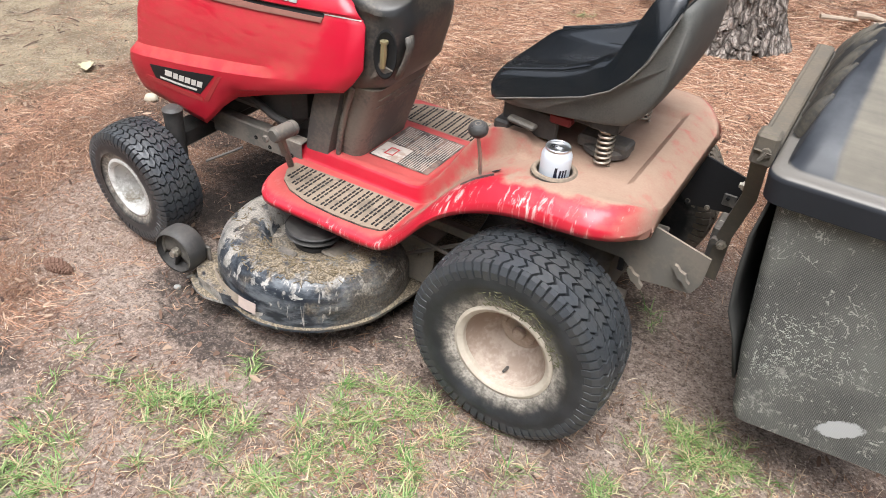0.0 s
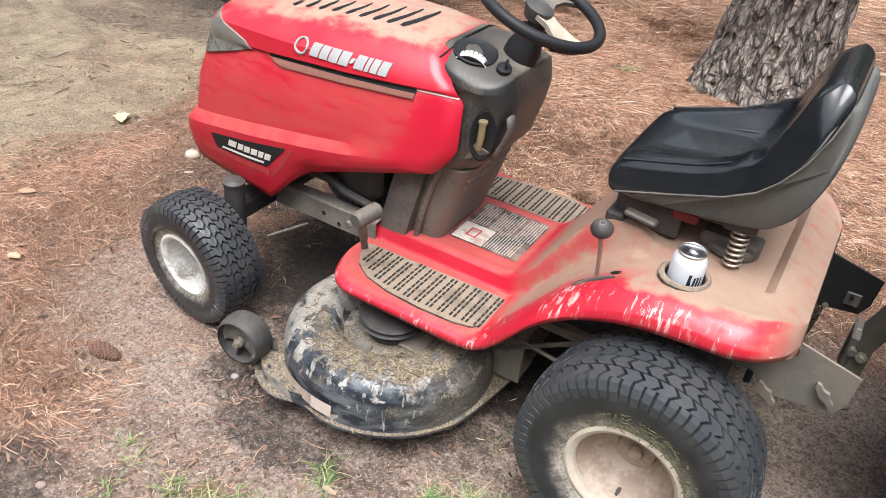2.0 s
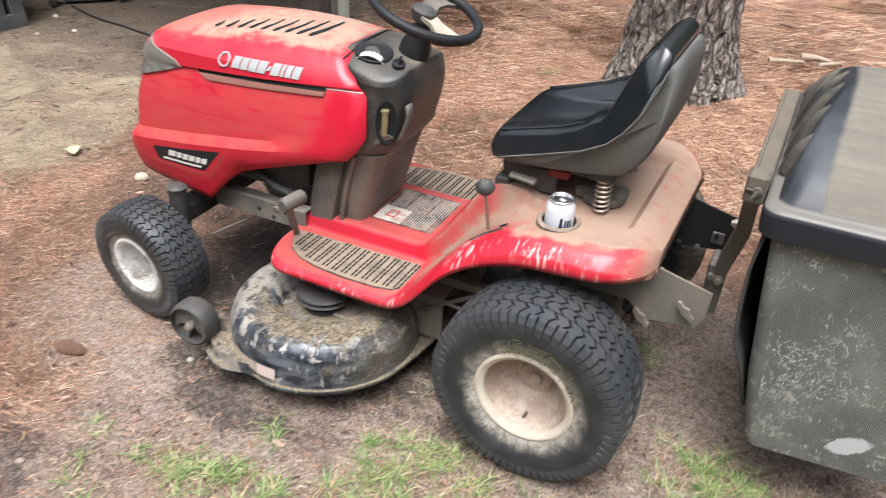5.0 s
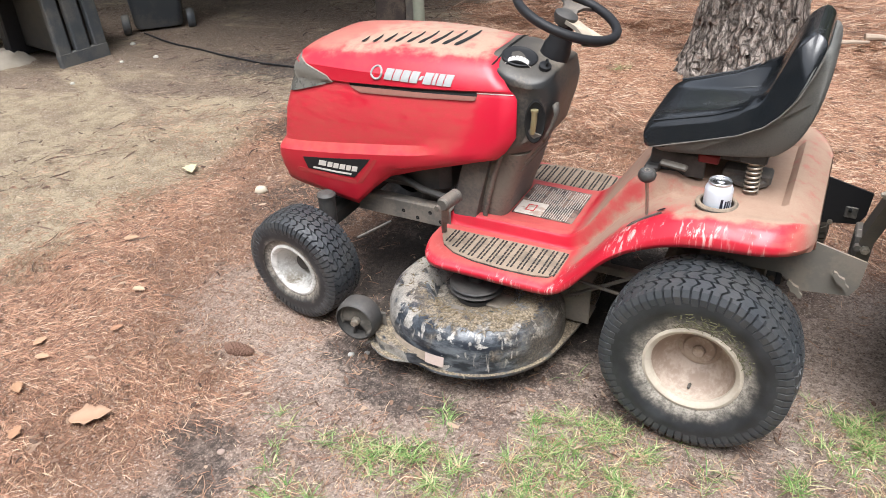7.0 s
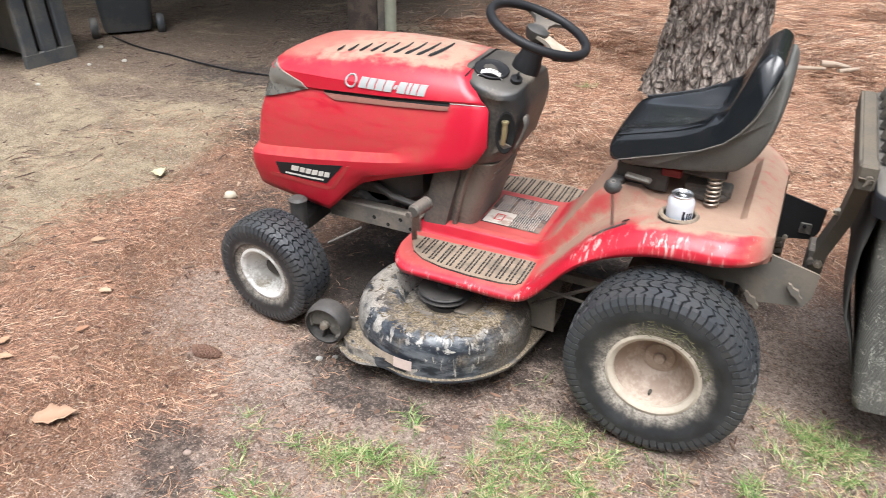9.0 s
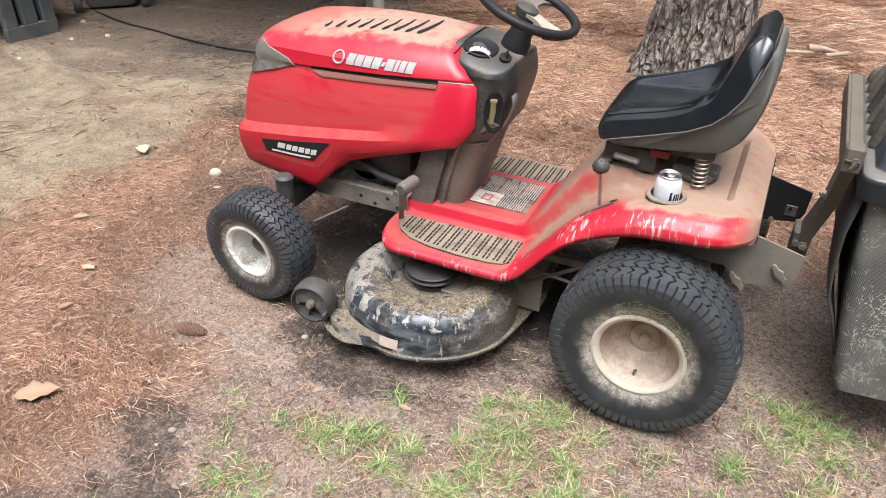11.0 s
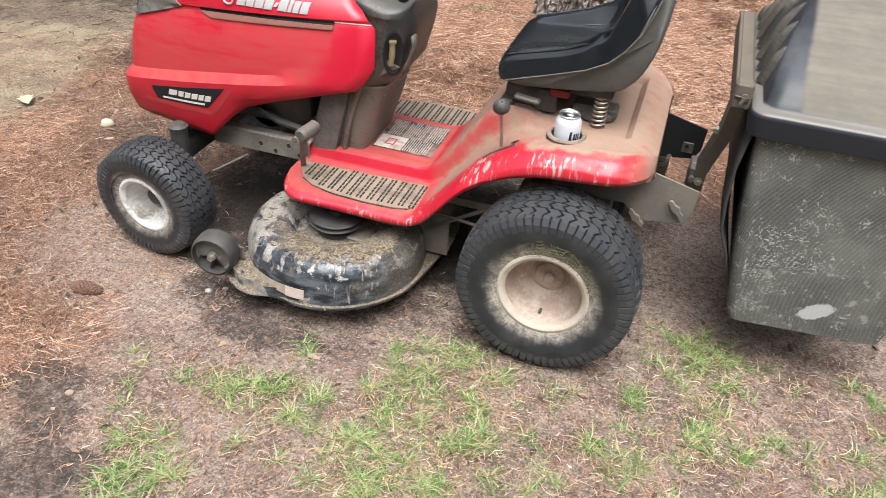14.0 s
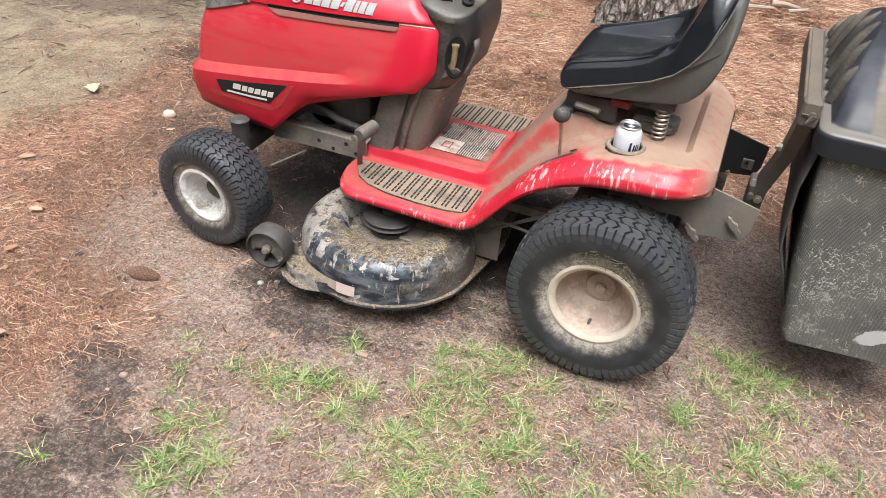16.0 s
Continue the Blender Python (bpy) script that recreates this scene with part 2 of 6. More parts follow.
M_CAN = plain("white_can_print", (0.72, 0.76, 0.82), 0.3, 0.1, 40, 0.12)
M_NAVY = plain("navy_print", (0.012, 0.016, 0.035), 0.35)
M_PAD = grimy("dusty_rubber_mat", (0.05, 0.045, 0.04), 0.8, (0.26, 0.2, 0.145), up=1.0, patch=0.5, scale=20)
M_MATDASH = plain("black_rubber_rib", (0.02, 0.019, 0.018), 0.7)


M_BEAM = grimy("dust_coated_steel", (0.1, 0.088, 0.07), 0.7, (0.14, 0.115, 0.085), up=0.6, patch=0.6, scale=8)
M_SPOKE = grimy("dust_caked_spoke", (0.22, 0.195, 0.16), 0.75, (0.45, 0.37, 0.275), up=0.9, patch=0.6, scale=16)
M_RIB = grimy("dust_filmed_black_plastic", (0.04, 0.038, 0.035), 0.5, (0.16, 0.135, 0.1), up=0.5, patch=0.5, scale=7)


def tyre_rubber():
    """Black rubber, brown with dried mud near the rim and grey with dust."""
    m, nt = material("dusty_tyre_rubber")
    co = tex_coord(nt)
    xyz = axes(nt, co)
    r = calc(nt, "SQRT", calc(nt, "ADD", calc(nt, "MULTIPLY", xyz[0], xyz[0]), calc(nt, "MULTIPLY", xyz[2], xyz[2])))
    big, small = tex_noise(nt, co, 13, 5), tex_noise(nt, co, 170, 3)
    ring = nt.nodes.new("ShaderNodeAttribute")
    ring.attribute_name = "mud"
    fac = span(nt, calc(nt, "ADD", ring.outputs["Fac"], calc(nt, "MULTIPLY", calc(nt, "SUBTRACT", tex_noise(nt, co, 22, 6, 0.65), 0.5), 0.85)), 0.3, 0.95, 0.0, 0.85)
    mud = blend(nt, span(nt, calc(nt, "ADD", calc(nt, "MULTIPLY", small, 0.5), calc(nt, "MULTIPLY", tex_noise(nt, co, 45, 5, 0.7), 0.5)), 0.35, 0.65), (0.17, 0.15, 0.125), (0.52, 0.47, 0.4))
    base = blend(nt, span(nt, big, 0.35, 0.75), (0.018, 0.02, 0.023), (0.038, 0.041, 0.046))
    return finish(m, blend(nt, fac, base, mud), span(nt, fac, 0, 1, 0.4, 0.9), small, 0.3, 0.001)


def deck_paint():
    """Black deck enamel, flaked pale at the front, scraped in pale streaks, with mud and clippings on its top."""
    m, nt = material("scraped_deck_paint")
    co = tex_coord(nt)
    xyz = axes(nt, co)
    normal = axes(nt, nt.nodes.new("ShaderNodeNewGeometry").outputs["Normal"])[2]
    big, mid, small = tex_noise(nt, co, 7, 5), tex_noise(nt, co, 30, 5), tex_noise(nt, co, 190, 3)
    runs = tex_noise(nt, stretched(nt, co, 26, 20, 5), 1.2, 5, 0.6, 0.8)
    haze = span(nt, tex_noise(nt, stretched(nt, co, 3, 3, 9), 5, 5, 0.65), 0.4, 0.66, 0.0, 0.6)
    pale = span(nt, calc(nt, "ADD", calc(nt, "MULTIPLY", runs, 0.75), calc(nt, "MULTIPLY", big, 0.3)), 0.57, 0.61, 0.0, 0.7)
    grey = blend(nt, span(nt, calc(nt, "ADD", calc(nt, "MULTIPLY", mid, 0.6), calc(nt, "MULTIPLY", small, 0.4)), 0.35, 0.65), (0.17, 0.155, 0.135), (0.5, 0.47, 0.42))
    nose = span(nt, calc(nt, "ADD", xyz[0], calc(nt, "MULTIPLY", calc(nt, "SUBTRACT", big, 0.5), 0.3)), -0.84, -0.72, 0.13, 0.0)
    flake = span(nt, calc(nt, "ADD", calc(nt, "ADD", calc(nt, "MULTIPLY", tex_noise(nt, co, 15, 6, 0.6, 0.6), 0.8), calc(nt, "MULTIPLY", mid, 0.2)), nose), 0.59, 0.615, 0.0, 0.8)
    base = blend(nt, haze, (0.016, 0.02, 0.027), (0.17, 0.185, 0.2))
    base = blend(nt, calc(nt, "MAXIMUM", pale, flake), base, grey)
    mud = blend(nt, span(nt, small, 0.35, 0.7), (0.1, 0.08, 0.055), (0.3, 0.24, 0.165))
    lean = calc(nt, "ADD", normal, calc(nt, "MULTIPLY", calc(nt, "SUBTRACT", mid, 0.5), 0.9))
    back = span(nt, calc(nt, "ADD", xyz[0], calc(nt, "MULTIPLY", calc(nt, "SUBTRACT", big, 0.5), 0.4)), -0.8, -0.66, 0.35, 1.0)
    back = calc(nt, "MAXIMUM", back, span(nt, xyz[2], 0.12, 0.125, 1.0, 0.0))
    cover = calc(nt, "ADD", calc(nt, "MULTIPLY", span(nt, lean, 0.78, 1.0), back), span(nt, big, 0.6, 0.7, 0.0, 0.6), clamp=True)
    rear = span(nt, calc(nt, "ADD", xyz[0], calc(nt, "MULTIPLY", calc(nt, "SUBTRACT", mid, 0.5), 0.16)), -0.5, -0.4, 0.0, 0.45)
    cover = calc(nt, "MAXIMUM", cover, rear)
    return finish(m, blend(nt, cover, base, mud), span(nt, cover, 0, 1, 0.3, 0.9), calc(nt, "ADD", mid, calc(nt, "MULTIPLY", cover, 1.2)), 0.5, 0.004)


def lid_plastic():
    """Domed lid: glossy black with grey smears, streaked beige over the flat panel."""
    m, nt = material("weathered_catcher_lid")
    co = tex_coord(nt)
    xyz = axes(nt, co)
    big, small = tex_noise(nt, co, 5, 5), tex_noise(nt, co, 160, 3)
    grain = tex_noise(nt, stretched(nt, co, 3, 30, 30), 2.0, 4)
    panel = span(nt, calc(nt, "ADD", xyz[0], calc(nt, "MULTIPLY", big, 0.03)), 0.484, 0.498)
    above = span(nt, xyz[2], 0.768, 0.772)
    beige_grain = blend(nt, calc(nt, "ADD", calc(nt, "MULTIPLY", grain, 0.5), calc(nt, "MULTIPLY", tex_noise(nt, co, 14, 6, 0.7), 0.5)), (0.06, 0.055, 0.048), (0.25, 0.222, 0.175))
    smear = span(nt, big, 0.45, 0.75, 0.05, 0.5)
    dark = blend(nt, calc(nt, "MULTIPLY", smear, span(nt, xyz[2], 0.754, 0.775, 0.05, 1.0)), (0.02, 0.022, 0.027), (0.16, 0.165, 0.175))
    fac = calc(nt, "MULTIPLY", panel, above)
    edge = calc(nt, "MULTIPLY", span(nt, xyz[2], 0.756, 0.76), calc(nt, "SUBTRACT", 1.0, span(nt, xyz[2], 0.766, 0.772)))
    col = blend(nt, calc(nt, "MULTIPLY", edge, 0.5), blend(nt, fac, dark, beige_grain), (0.3, 0.27, 0.23))
    m.node_tree.nodes["Principled BSDF"].inputs["Specular IOR Level"].default_value = 0.3
    return finish(m, col, span(nt, calc(nt, "MAXIMUM", fac, span(nt, xyz[2], 0.752, 0.76, 1.0, 0.0)), 0, 1, 0.35, 0.75), small, 0.12, 0.001)


def bag_cloth():
    """Dark coated mesh cloth of fine weave, with pale grass dust caught low down."""
    m, nt = material("woven_bag_cloth")
    co = tex_coord(nt)
    waves = []
    for axis in ("X", "Z"):
        w = nt.nodes.new("ShaderNodeTexWave")
        w.bands_direction = axis
        w.inputs["Scale"].default_value = 95
        w.inputs["Distortion"].default_value = 0.3
        nt.links.new(co, w.inputs["Vector"])
        waves.append(w.outputs["Fac"])
    weave = calc(nt, "MULTIPLY", *waves)
    big, mid = tex_noise(nt, co, 5, 5), tex_noise(nt, co, 26, 6, 0.7)
    low = span(nt, axes(nt, co)[2], 0.25, 0.6, 0.12, 0.0)
    fluff = span(nt, calc(nt, "ADD", mid, low), 0.68, 0.78, 0.0, 0.6)
    base = blend(nt, weave, (0.05, 0.05, 0.046), (0.225, 0.222, 0.198))
    base = blend(nt, span(nt, big, 0.4, 0.7, 0.0, 0.5), base, (0.22, 0.22, 0.19))
    xyz = axes(nt, co)
    dx = calc(nt, "DIVIDE", calc(nt, "SUBTRACT", xyz[0], 0.667), 0.042)
    dz = calc(nt, "DIVIDE", calc(nt, "SUBTRACT", calc(nt, "SUBTRACT", xyz[2], 0.26), calc(nt, "MULTIPLY", calc(nt, "SUBTRACT", xyz[0], 0.667), 0.45)), 0.026)
    d = calc(nt, "ADD", calc(nt, "ADD", calc(nt, "MULTIPLY", dx, dx), calc(nt, "MULTIPLY", dz, dz)), calc(nt, "MULTIPLY", calc(nt, "SUBTRACT", mid, 0.5), 2.4))
    rub = calc(nt, "MULTIPLY", span(nt, d, 0.7, 1.0, 0.85, 0.0), span(nt, xyz[1], -0.2, -0.25))
    # dried grass strands caught in the weave, most of them towards the mower
    strand = calc(nt, "ABSOLUTE", calc(nt, "SUBTRACT", tex_noise(nt, stretched(nt, co, 1.3, 1, 0.8), 34, 2, 0.5, 1.5), 0.5))
    caught = calc(nt, "ADD", tex_noise(nt, co, 17, 4, 0.7), span(nt, xyz[0], 0.5, 0.95, 0.07, -0.1))
    strand = calc(nt, "MULTIPLY", span(nt, strand, 0.008, 0.022, 0.8, 0.0), span(nt, caught, 0.565, 0.615))
    base = blend(nt, strand, base, (0.42, 0.41, 0.36))
    col = blend(nt, rub, blend(nt, fluff, base, (0.36, 0.35, 0.31)), (0.5, 0.5, 0.49))
    return finish(m, col, 0.8, weave, 0.3, 0.001)


M_TREAD = grimy("tread_rubber", (0.04, 0.044, 0.049), 0.42, (0.12, 0.105, 0.085), up=0.04, patch=0.14, scale=12)
M_TREADMUD = grimy("muddy_tread_rubber", (0.09, 0.075, 0.06), 0.8, (0.16, 0.13, 0.1), up=0.4, patch=0.5, scale=12)
M_TYRE, M_DECK, M_DOME, M_BAG = tyre_rubber(), deck_paint(), lid_plastic(), bag_cloth()


# ---- shapes ----
class Geo:
    """Vertices and faces of one mesh, gathered from simple shapes."""

    def __init__(self):
        self.v, self.f = [], []

    def add(self, verts, faces, m=None):
        n = len(self.v)
        self.v += [tuple(m @ Vector(p)) if m else tuple(p) for p in verts]
        self.f += [tuple(n + i for i in f) for f in faces]
        return self

    def grid(self, rows, closed=False, caps=False, m=None):
        """Rows of points, joined to one another; closed: each row is a loop; caps: the first and last row are filled."""
        w = len(rows[0])
        faces = []
        for a in range(len(rows) - 1):
            for b in range(w if closed else w - 1):
                c = (b + 1) % w
                faces.append((a * w + b, a * w + c, (a + 1) * w + c, (a + 1) * w + b))
        if caps:
            faces += [tuple(range(w - 1, -1, -1)), tuple((len(rows) - 1) * w + i for i in range(w))]
        return self.add([p for row in rows for p in row], faces, m)

    def box(self, x0, x1, y0, y1, z0, z1, bevel=0.003, m=None):
        """A box with chamfered edges."""
        b = min(bevel, (x1 - x0) * 0.45, (y1 - y0) * 0.45, (z1 - z0) * 0.45)
        lo, hi, verts, at = (x0, y0, z0), (x1, y1, z1), [], {}
        for c in range(8):
            side = [(c >> k) & 1 for k in range(3)]
            for axis in range(3):
                p = [hi[k] if side[k] else lo[k] for k in range(3)]
                for k in range(3):
                    if k != axis:
                        p[k] += -b if side[k] else b
                at[c, axis] = len(verts)
                verts.append(p)
        faces = []
        for axis in range(3):
            u, w = [k for k in range(3) if k != axis]
            for s in (0, 1):
                cs = [s << axis | i << u | j << w for i, j in ((0, 0), (1, 0), (1, 1), (0, 1))]
                faces.append(tuple(at[c, axis] for c in cs))
            for i in (0, 1):
                for j in (0, 1):
                    c0 = i << u | j << w
                    c1 = c0 | 1 << axis
                    faces.append((at[c0, u], at[c1, u], at[c1, w], at[c0, w]))
        faces += [(at[c, 0], at[c, 1], at[c, 2]) for c in range(8)]
        return self.add(verts, faces, m)

    def lathe(self, profile, n=32, m=None, caps=False, wobble=None):
        """(radius, height) turned about z."""
        rows = []
        for i, (r, h) in enumerate(profile):
            rows.append([(r * math.cos(2 * math.pi * k / n), r * math.sin(2 * math.pi * k / n), h) for k in range(n)])
        return self.grid(rows, True, caps, m)

    def tube(self, path, r, n=10, caps=True, m=None, loop=False):
        """A round bar along a path; r: one radius or one for each point."""
        pts = [Vector(p) for p in path]
        rows = []
        up = Vector((0.13, 0.21, 0.97))
        for i, p in enumerate(pts):
            a = pts[i - 1] if i or loop else p
            b = pts[(i + 1) % len(pts)] if i < len(pts) - 1 or loop else p
            t = (b - a).normalized()
            s = t.cross(up)
            if s.length < 0.2:
                s = t.cross(Vector((1, 0, 0)))
            s.normalize()
            q = s.cross(t)
            rr = r[i] if isinstance(r, (list, tuple)) else r
            rows.append([tuple(p + rr * (math.cos(2 * math.pi * k / n) * s + math.sin(2 * math.pi * k / n) * q)) for k in range(n)])
        if loop:
            rows.append(rows[0])
        return self.grid(rows, True, caps and not loop, m)

    def prism(self, outline, z0, z1, m=None):
        """A flat outline raised from z0 to z1."""
        n = len(outline)
        verts = [(x, y, z0) for x, y in outline] + [(x, y, z1) for x, y in outline]
        faces = [tuple(range(n - 1, -1, -1)), tuple(range(n, 2 * n))] + [(i, (i + 1) % n, n + (i + 1) % n, n + i) for i in range(n)]
        return self.add(verts, faces, m)


def mesh_of(name, g, mat, smooth=35):
    me = bpy.data.meshes.new(name)
    me.from_pydata(g.v, [], g.f)
    bm = bmesh.new()
    bm.from_mesh(me)
    bmesh.ops.recalc_face_normals(bm, faces=bm.faces)
    bm.to_mesh(me)
    bm.free()
    me.materials.append(mat)
    if smooth:
        me.polygons.foreach_set("use_smooth", [True] * len(me.polygons))
        me.set_sharp_from_angle(angle=radians(smooth))
    return me


def part(name, g, mat, parent, label="", smooth=35, m=None):
    ob = new(name, mesh_of(name, g, mat, smooth))
    ob.parent = parent
    if m is not None:
        ob.matrix_basis = m
    return tagged(ob, label)


def thing(name, label, category, group="", at=(0, 0, 0), turn=0.0):
    ob = new(name)
    ob.empty_display_size = 0.1
    ob.matrix_basis = pose(*at, 0, 0, turn)
    return tagged(ob, label, category, group)


def solid(name, g, mat, label, category, group="", kind="", smooth=35, m=None):
    ob = new(name, mesh_of(name, g, mat, smooth))
    if m is not None:
        ob.matrix_basis = m
    return tagged(ob, label, category, group, kind)


def rounded(x0, x1, y0, y1, r, n=5):
    """A rounded rectangle as a loop of (x, y)."""
    out = []
    for cx, cy, a in ((x1 - r, y1 - r, 0), (x0 + r, y1 - r, 90), (x0 + r, y0 + r, 180), (x1 - r, y0 + r, 270)):
        out += [(cx + r * math.cos(radians(a + 90 * k / n)), cy + r * math.sin(radians(a + 90 * k / n))) for k in range(n + 1)]
    return out


def lerp(x, xs, ys):
    return float(np.interp(x, xs, ys))


def ease(x, a, b):
    t = min(1.0, max(0.0, (x - a) / (b - a)))
    return t * t * (3 - 2 * t)


# ---- ground ----
def ground_z(x, y):
    d = max(0.0, -(x + 2.0))
    z = -0.06 * d * d / (d + 0.5) - 0.02 * max(0.0, y - 1.0)
    z = max(z, -0.6)
    rough = 0.012 * noise.noise((x * 1.7, y * 1.7, 3.1)) + 0.006 * noise.noise((x * 6, y * 6, 1.7)) + 0.003 * noise.noise((x * 17, y * 17, 0.7))
    worn = math.exp(-((x + 1.0) ** 2 / 1.4 + (y / 0.8) ** 2))
    return z + rough * (1 - 0.5 * worn) - 0.006


def ellipse(nt, co, cx, cy, rx, ry, wob, inner=0.55, outer=1.15):
    """1 inside a blotch of that centre and size, fading raggedly to 0 outside."""
    xyz = axes(nt, co)
    a = calc(nt, "DIVIDE", calc(nt, "SUBTRACT", xyz[0], cx), rx)
    b = calc(nt, "DIVIDE", calc(nt, "SUBTRACT", xyz[1], cy), ry)
    d = calc(nt, "SQRT", calc(nt, "ADD", calc(nt, "MULTIPLY", a, a), calc(nt, "MULTIPLY", b, b)))
    return span(nt, calc(nt, "ADD", d, wob), inner, outer, 1.0, 0.0)


def ground_material():
    m, nt = material("sandy_pine_soil")
    co = tex_coord(nt)
    xyz = axes(nt, co)
    big, mid, small, grit = tex_noise(nt, co, 1.6, 5), tex_noise(nt, co, 9, 6, 0.65), tex_noise(nt, co, 55, 5, 0.7), tex_noise(nt, co, 330, 3, 0.7)
    wob = calc(nt, "ADD", calc(nt, "MULTIPLY", calc(nt, "SUBTRACT", big, 0.5), 0.9), calc(nt, "MULTIPLY", calc(nt, "SUBTRACT", mid, 0.5), 0.9))
    away = calc(nt, "SQRT", calc(nt, "ADD", calc(nt, "MULTIPLY", xyz[0], xyz[0]), calc(nt, "MULTIPLY", xyz[1], xyz[1])))
    roam = calc(nt, "MULTIPLY", calc(nt, "SUBTRACT", tex_noise(nt, co, 0.28, 5, 0.6), 0.5), span(nt, away, 3.5, 9.0, 0.0, 14.0))
    wob = calc(nt, "ADD", wob, roam)
    soil = blend(nt, span(nt, mid, 0.3, 0.7), (0.18, 0.118, 0.09), (0.49, 0.375, 0.3))
    soil = blend(nt, span(nt, small, 0.4, 0.66), blend(nt, 0.55, soil, (0.1, 0.07, 0.055)), soil)
    # fallen needles, rotted into the soil
    left = span(nt, calc(nt, "ADD", xyz[0], calc(nt, "MULTIPLY", wob, 0.45)), -1.35, -1.0, 1.0, 0.0)
    back = span(nt, calc(nt, "ADD", xyz[1], calc(nt, "MULTIPLY", wob, 0.3)), 0.35, 0.8)
    litter = calc(nt, "MAXIMUM", left, back)
    fibre = tex_noise(nt, stretched(nt, co, 1, 2.2, 1), 75, 6, 0.8, 1.2)
    rust = blend(nt, fibre, (0.115, 0.056, 0.034), (0.4, 0.22, 0.13))
    col = blend(nt, calc(nt, "MULTIPLY", litter, span(nt, mid, 0.25, 0.6, 0.6, 1.0)), soil, rust)
    # bare pale sand
    sand_edge = calc(nt, "ADD", calc(nt, "ADD", xyz[0], calc(nt, "MULTIPLY", wob, 0.55)), calc(nt, "MULTIPLY", xyz[1], 0.02))
    sand_mask = span(nt, sand_edge, -2.42, -2.12, 1.0, 0.0)
    sand = blend(nt, span(nt, mid, 0.3, 0.7), (0.225, 0.172, 0.105), (0.42, 0.338, 0.215))
    sand = blend(nt, span(nt, small, 0.62, 0.75, 0.0, 0.5), sand, (0.2, 0.15, 0.11))
    rot = tex_noise(nt, stretched(nt, co, 0.7, 1.5, 1), 1.9, 6, 0.65, 0.8)
    streaks = calc(nt, "MULTIPLY", span(nt, calc(nt, "ADD", rot, span(nt, calc(nt, "ADD", xyz[1], calc(nt, "MULTIPLY", wob, 0.5)), 0.5, 1.9, -0.04, 0.15)), 0.47, 0.62), span(nt, calc(nt, "SUBTRACT", xyz[1], calc(nt, "MULTIPLY", xyz[0], 0.0)), 0.3, 1.2, 0.45, 0.85))
    sand = blend(nt, streaks, sand, blend(nt, span(nt, small, 0.35, 0.65), (0.09, 0.055, 0.038), (0.22, 0.155, 0.105)))
    col = blend(nt, sand_mask, col, sand)
    # damp and shade-dark blotches, bare pinkish sand round the wheels
    bare = ellipse(nt, co, -0.3, -0.86, 0.12, 0.08, wob)
    # first and last of these blots lighten soil shaded by the catcher
    for blot in ((0.33, -0.02, 0.22, 0.26), (-0.34, -0.53, 0.12, 0.06), (0.25, -0.37, 0.07, 0.09), (-0.68, -1.03, 0.08, 0.16), (-0.42, -0.95, 0.07, 0.1), (0.58, -0.5, 0.1, 0.1), (-1.5, -0.33, 0.2, 0.14), (-1.42, -0.52, 0.26, 0.2), (-1.2, -0.62, 0.3, 0.14), (0.4, -0.06, 0.3, 0.1), (0.62, 0.28, 0.34, 0.28)):
        bare = calc(nt, "MAXIMUM", bare, ellipse(nt, co, *blot, wob))
    col = blend(nt, calc(nt, "MULTIPLY", bare, 0.65), col, blend(nt, span(nt, small, 0.3, 0.7), (0.22, 0.16, 0.125), (0.5, 0.4, 0.33)))
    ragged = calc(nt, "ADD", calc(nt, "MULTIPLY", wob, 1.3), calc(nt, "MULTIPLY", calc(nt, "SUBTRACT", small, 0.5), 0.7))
    # damp patches and darker litter; last two blots paint shade under the mower
    damp_shade = ellipse(nt, co, -0.97, -1.22, 0.2, 0.1, ragged)
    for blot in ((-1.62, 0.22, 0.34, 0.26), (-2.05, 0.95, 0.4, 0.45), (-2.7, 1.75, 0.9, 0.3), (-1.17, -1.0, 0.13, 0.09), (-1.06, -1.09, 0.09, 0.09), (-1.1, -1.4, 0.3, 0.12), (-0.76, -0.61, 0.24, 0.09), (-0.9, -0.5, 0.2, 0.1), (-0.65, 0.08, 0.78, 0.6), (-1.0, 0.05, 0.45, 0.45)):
        damp_shade = calc(nt, "MAXIMUM", damp_shade, ellipse(nt, co, *blot, ragged))
    col = blend(nt, calc(nt, "MULTIPLY", damp_shade, span(nt, small, 0.3, 0.65, 0.95, 0.6)), col, blend(nt, span(nt, small, 0.4, 0.7), (0.03, 0.024, 0.02), (0.11, 0.088, 0.074)))
    speck = tex_noise(nt, co, 150, 2, 0.6, 0.5)
    col = blend(nt, calc(nt, "MULTIPLY", span(nt, speck, 0.56, 0.64, 0.0, 0.75), calc(nt, "SUBTRACT", 1.0, calc(nt, "MULTIPLY", damp_shade, 0.62))), col, blend(nt, small, (0.4, 0.31, 0.25), (0.66, 0.56, 0.48)))
    col = blend(nt, span(nt, speck, 0.44, 0.36, 0.0, 0.7), col, (0.055, 0.038, 0.03))
    col = blend(nt, span(nt, grit, 0.35, 0.7, 0.0, 0.3), col, (0.1, 0.075, 0.06))
    # shade under the machine, painted over its dark soil
    under_shade = calc(nt, "MAXIMUM", ellipse(nt, co, -0.85, 0.08, 0.5, 0.5, wob), ellipse(nt, co, -0.3, 0.12, 0.42, 0.38, wob))
    col = blend(nt, calc(nt, "MULTIPLY", under_shade, 0.85), col, blend(nt, small, (0.014, 0.011, 0.009), (0.05, 0.038, 0.03)))
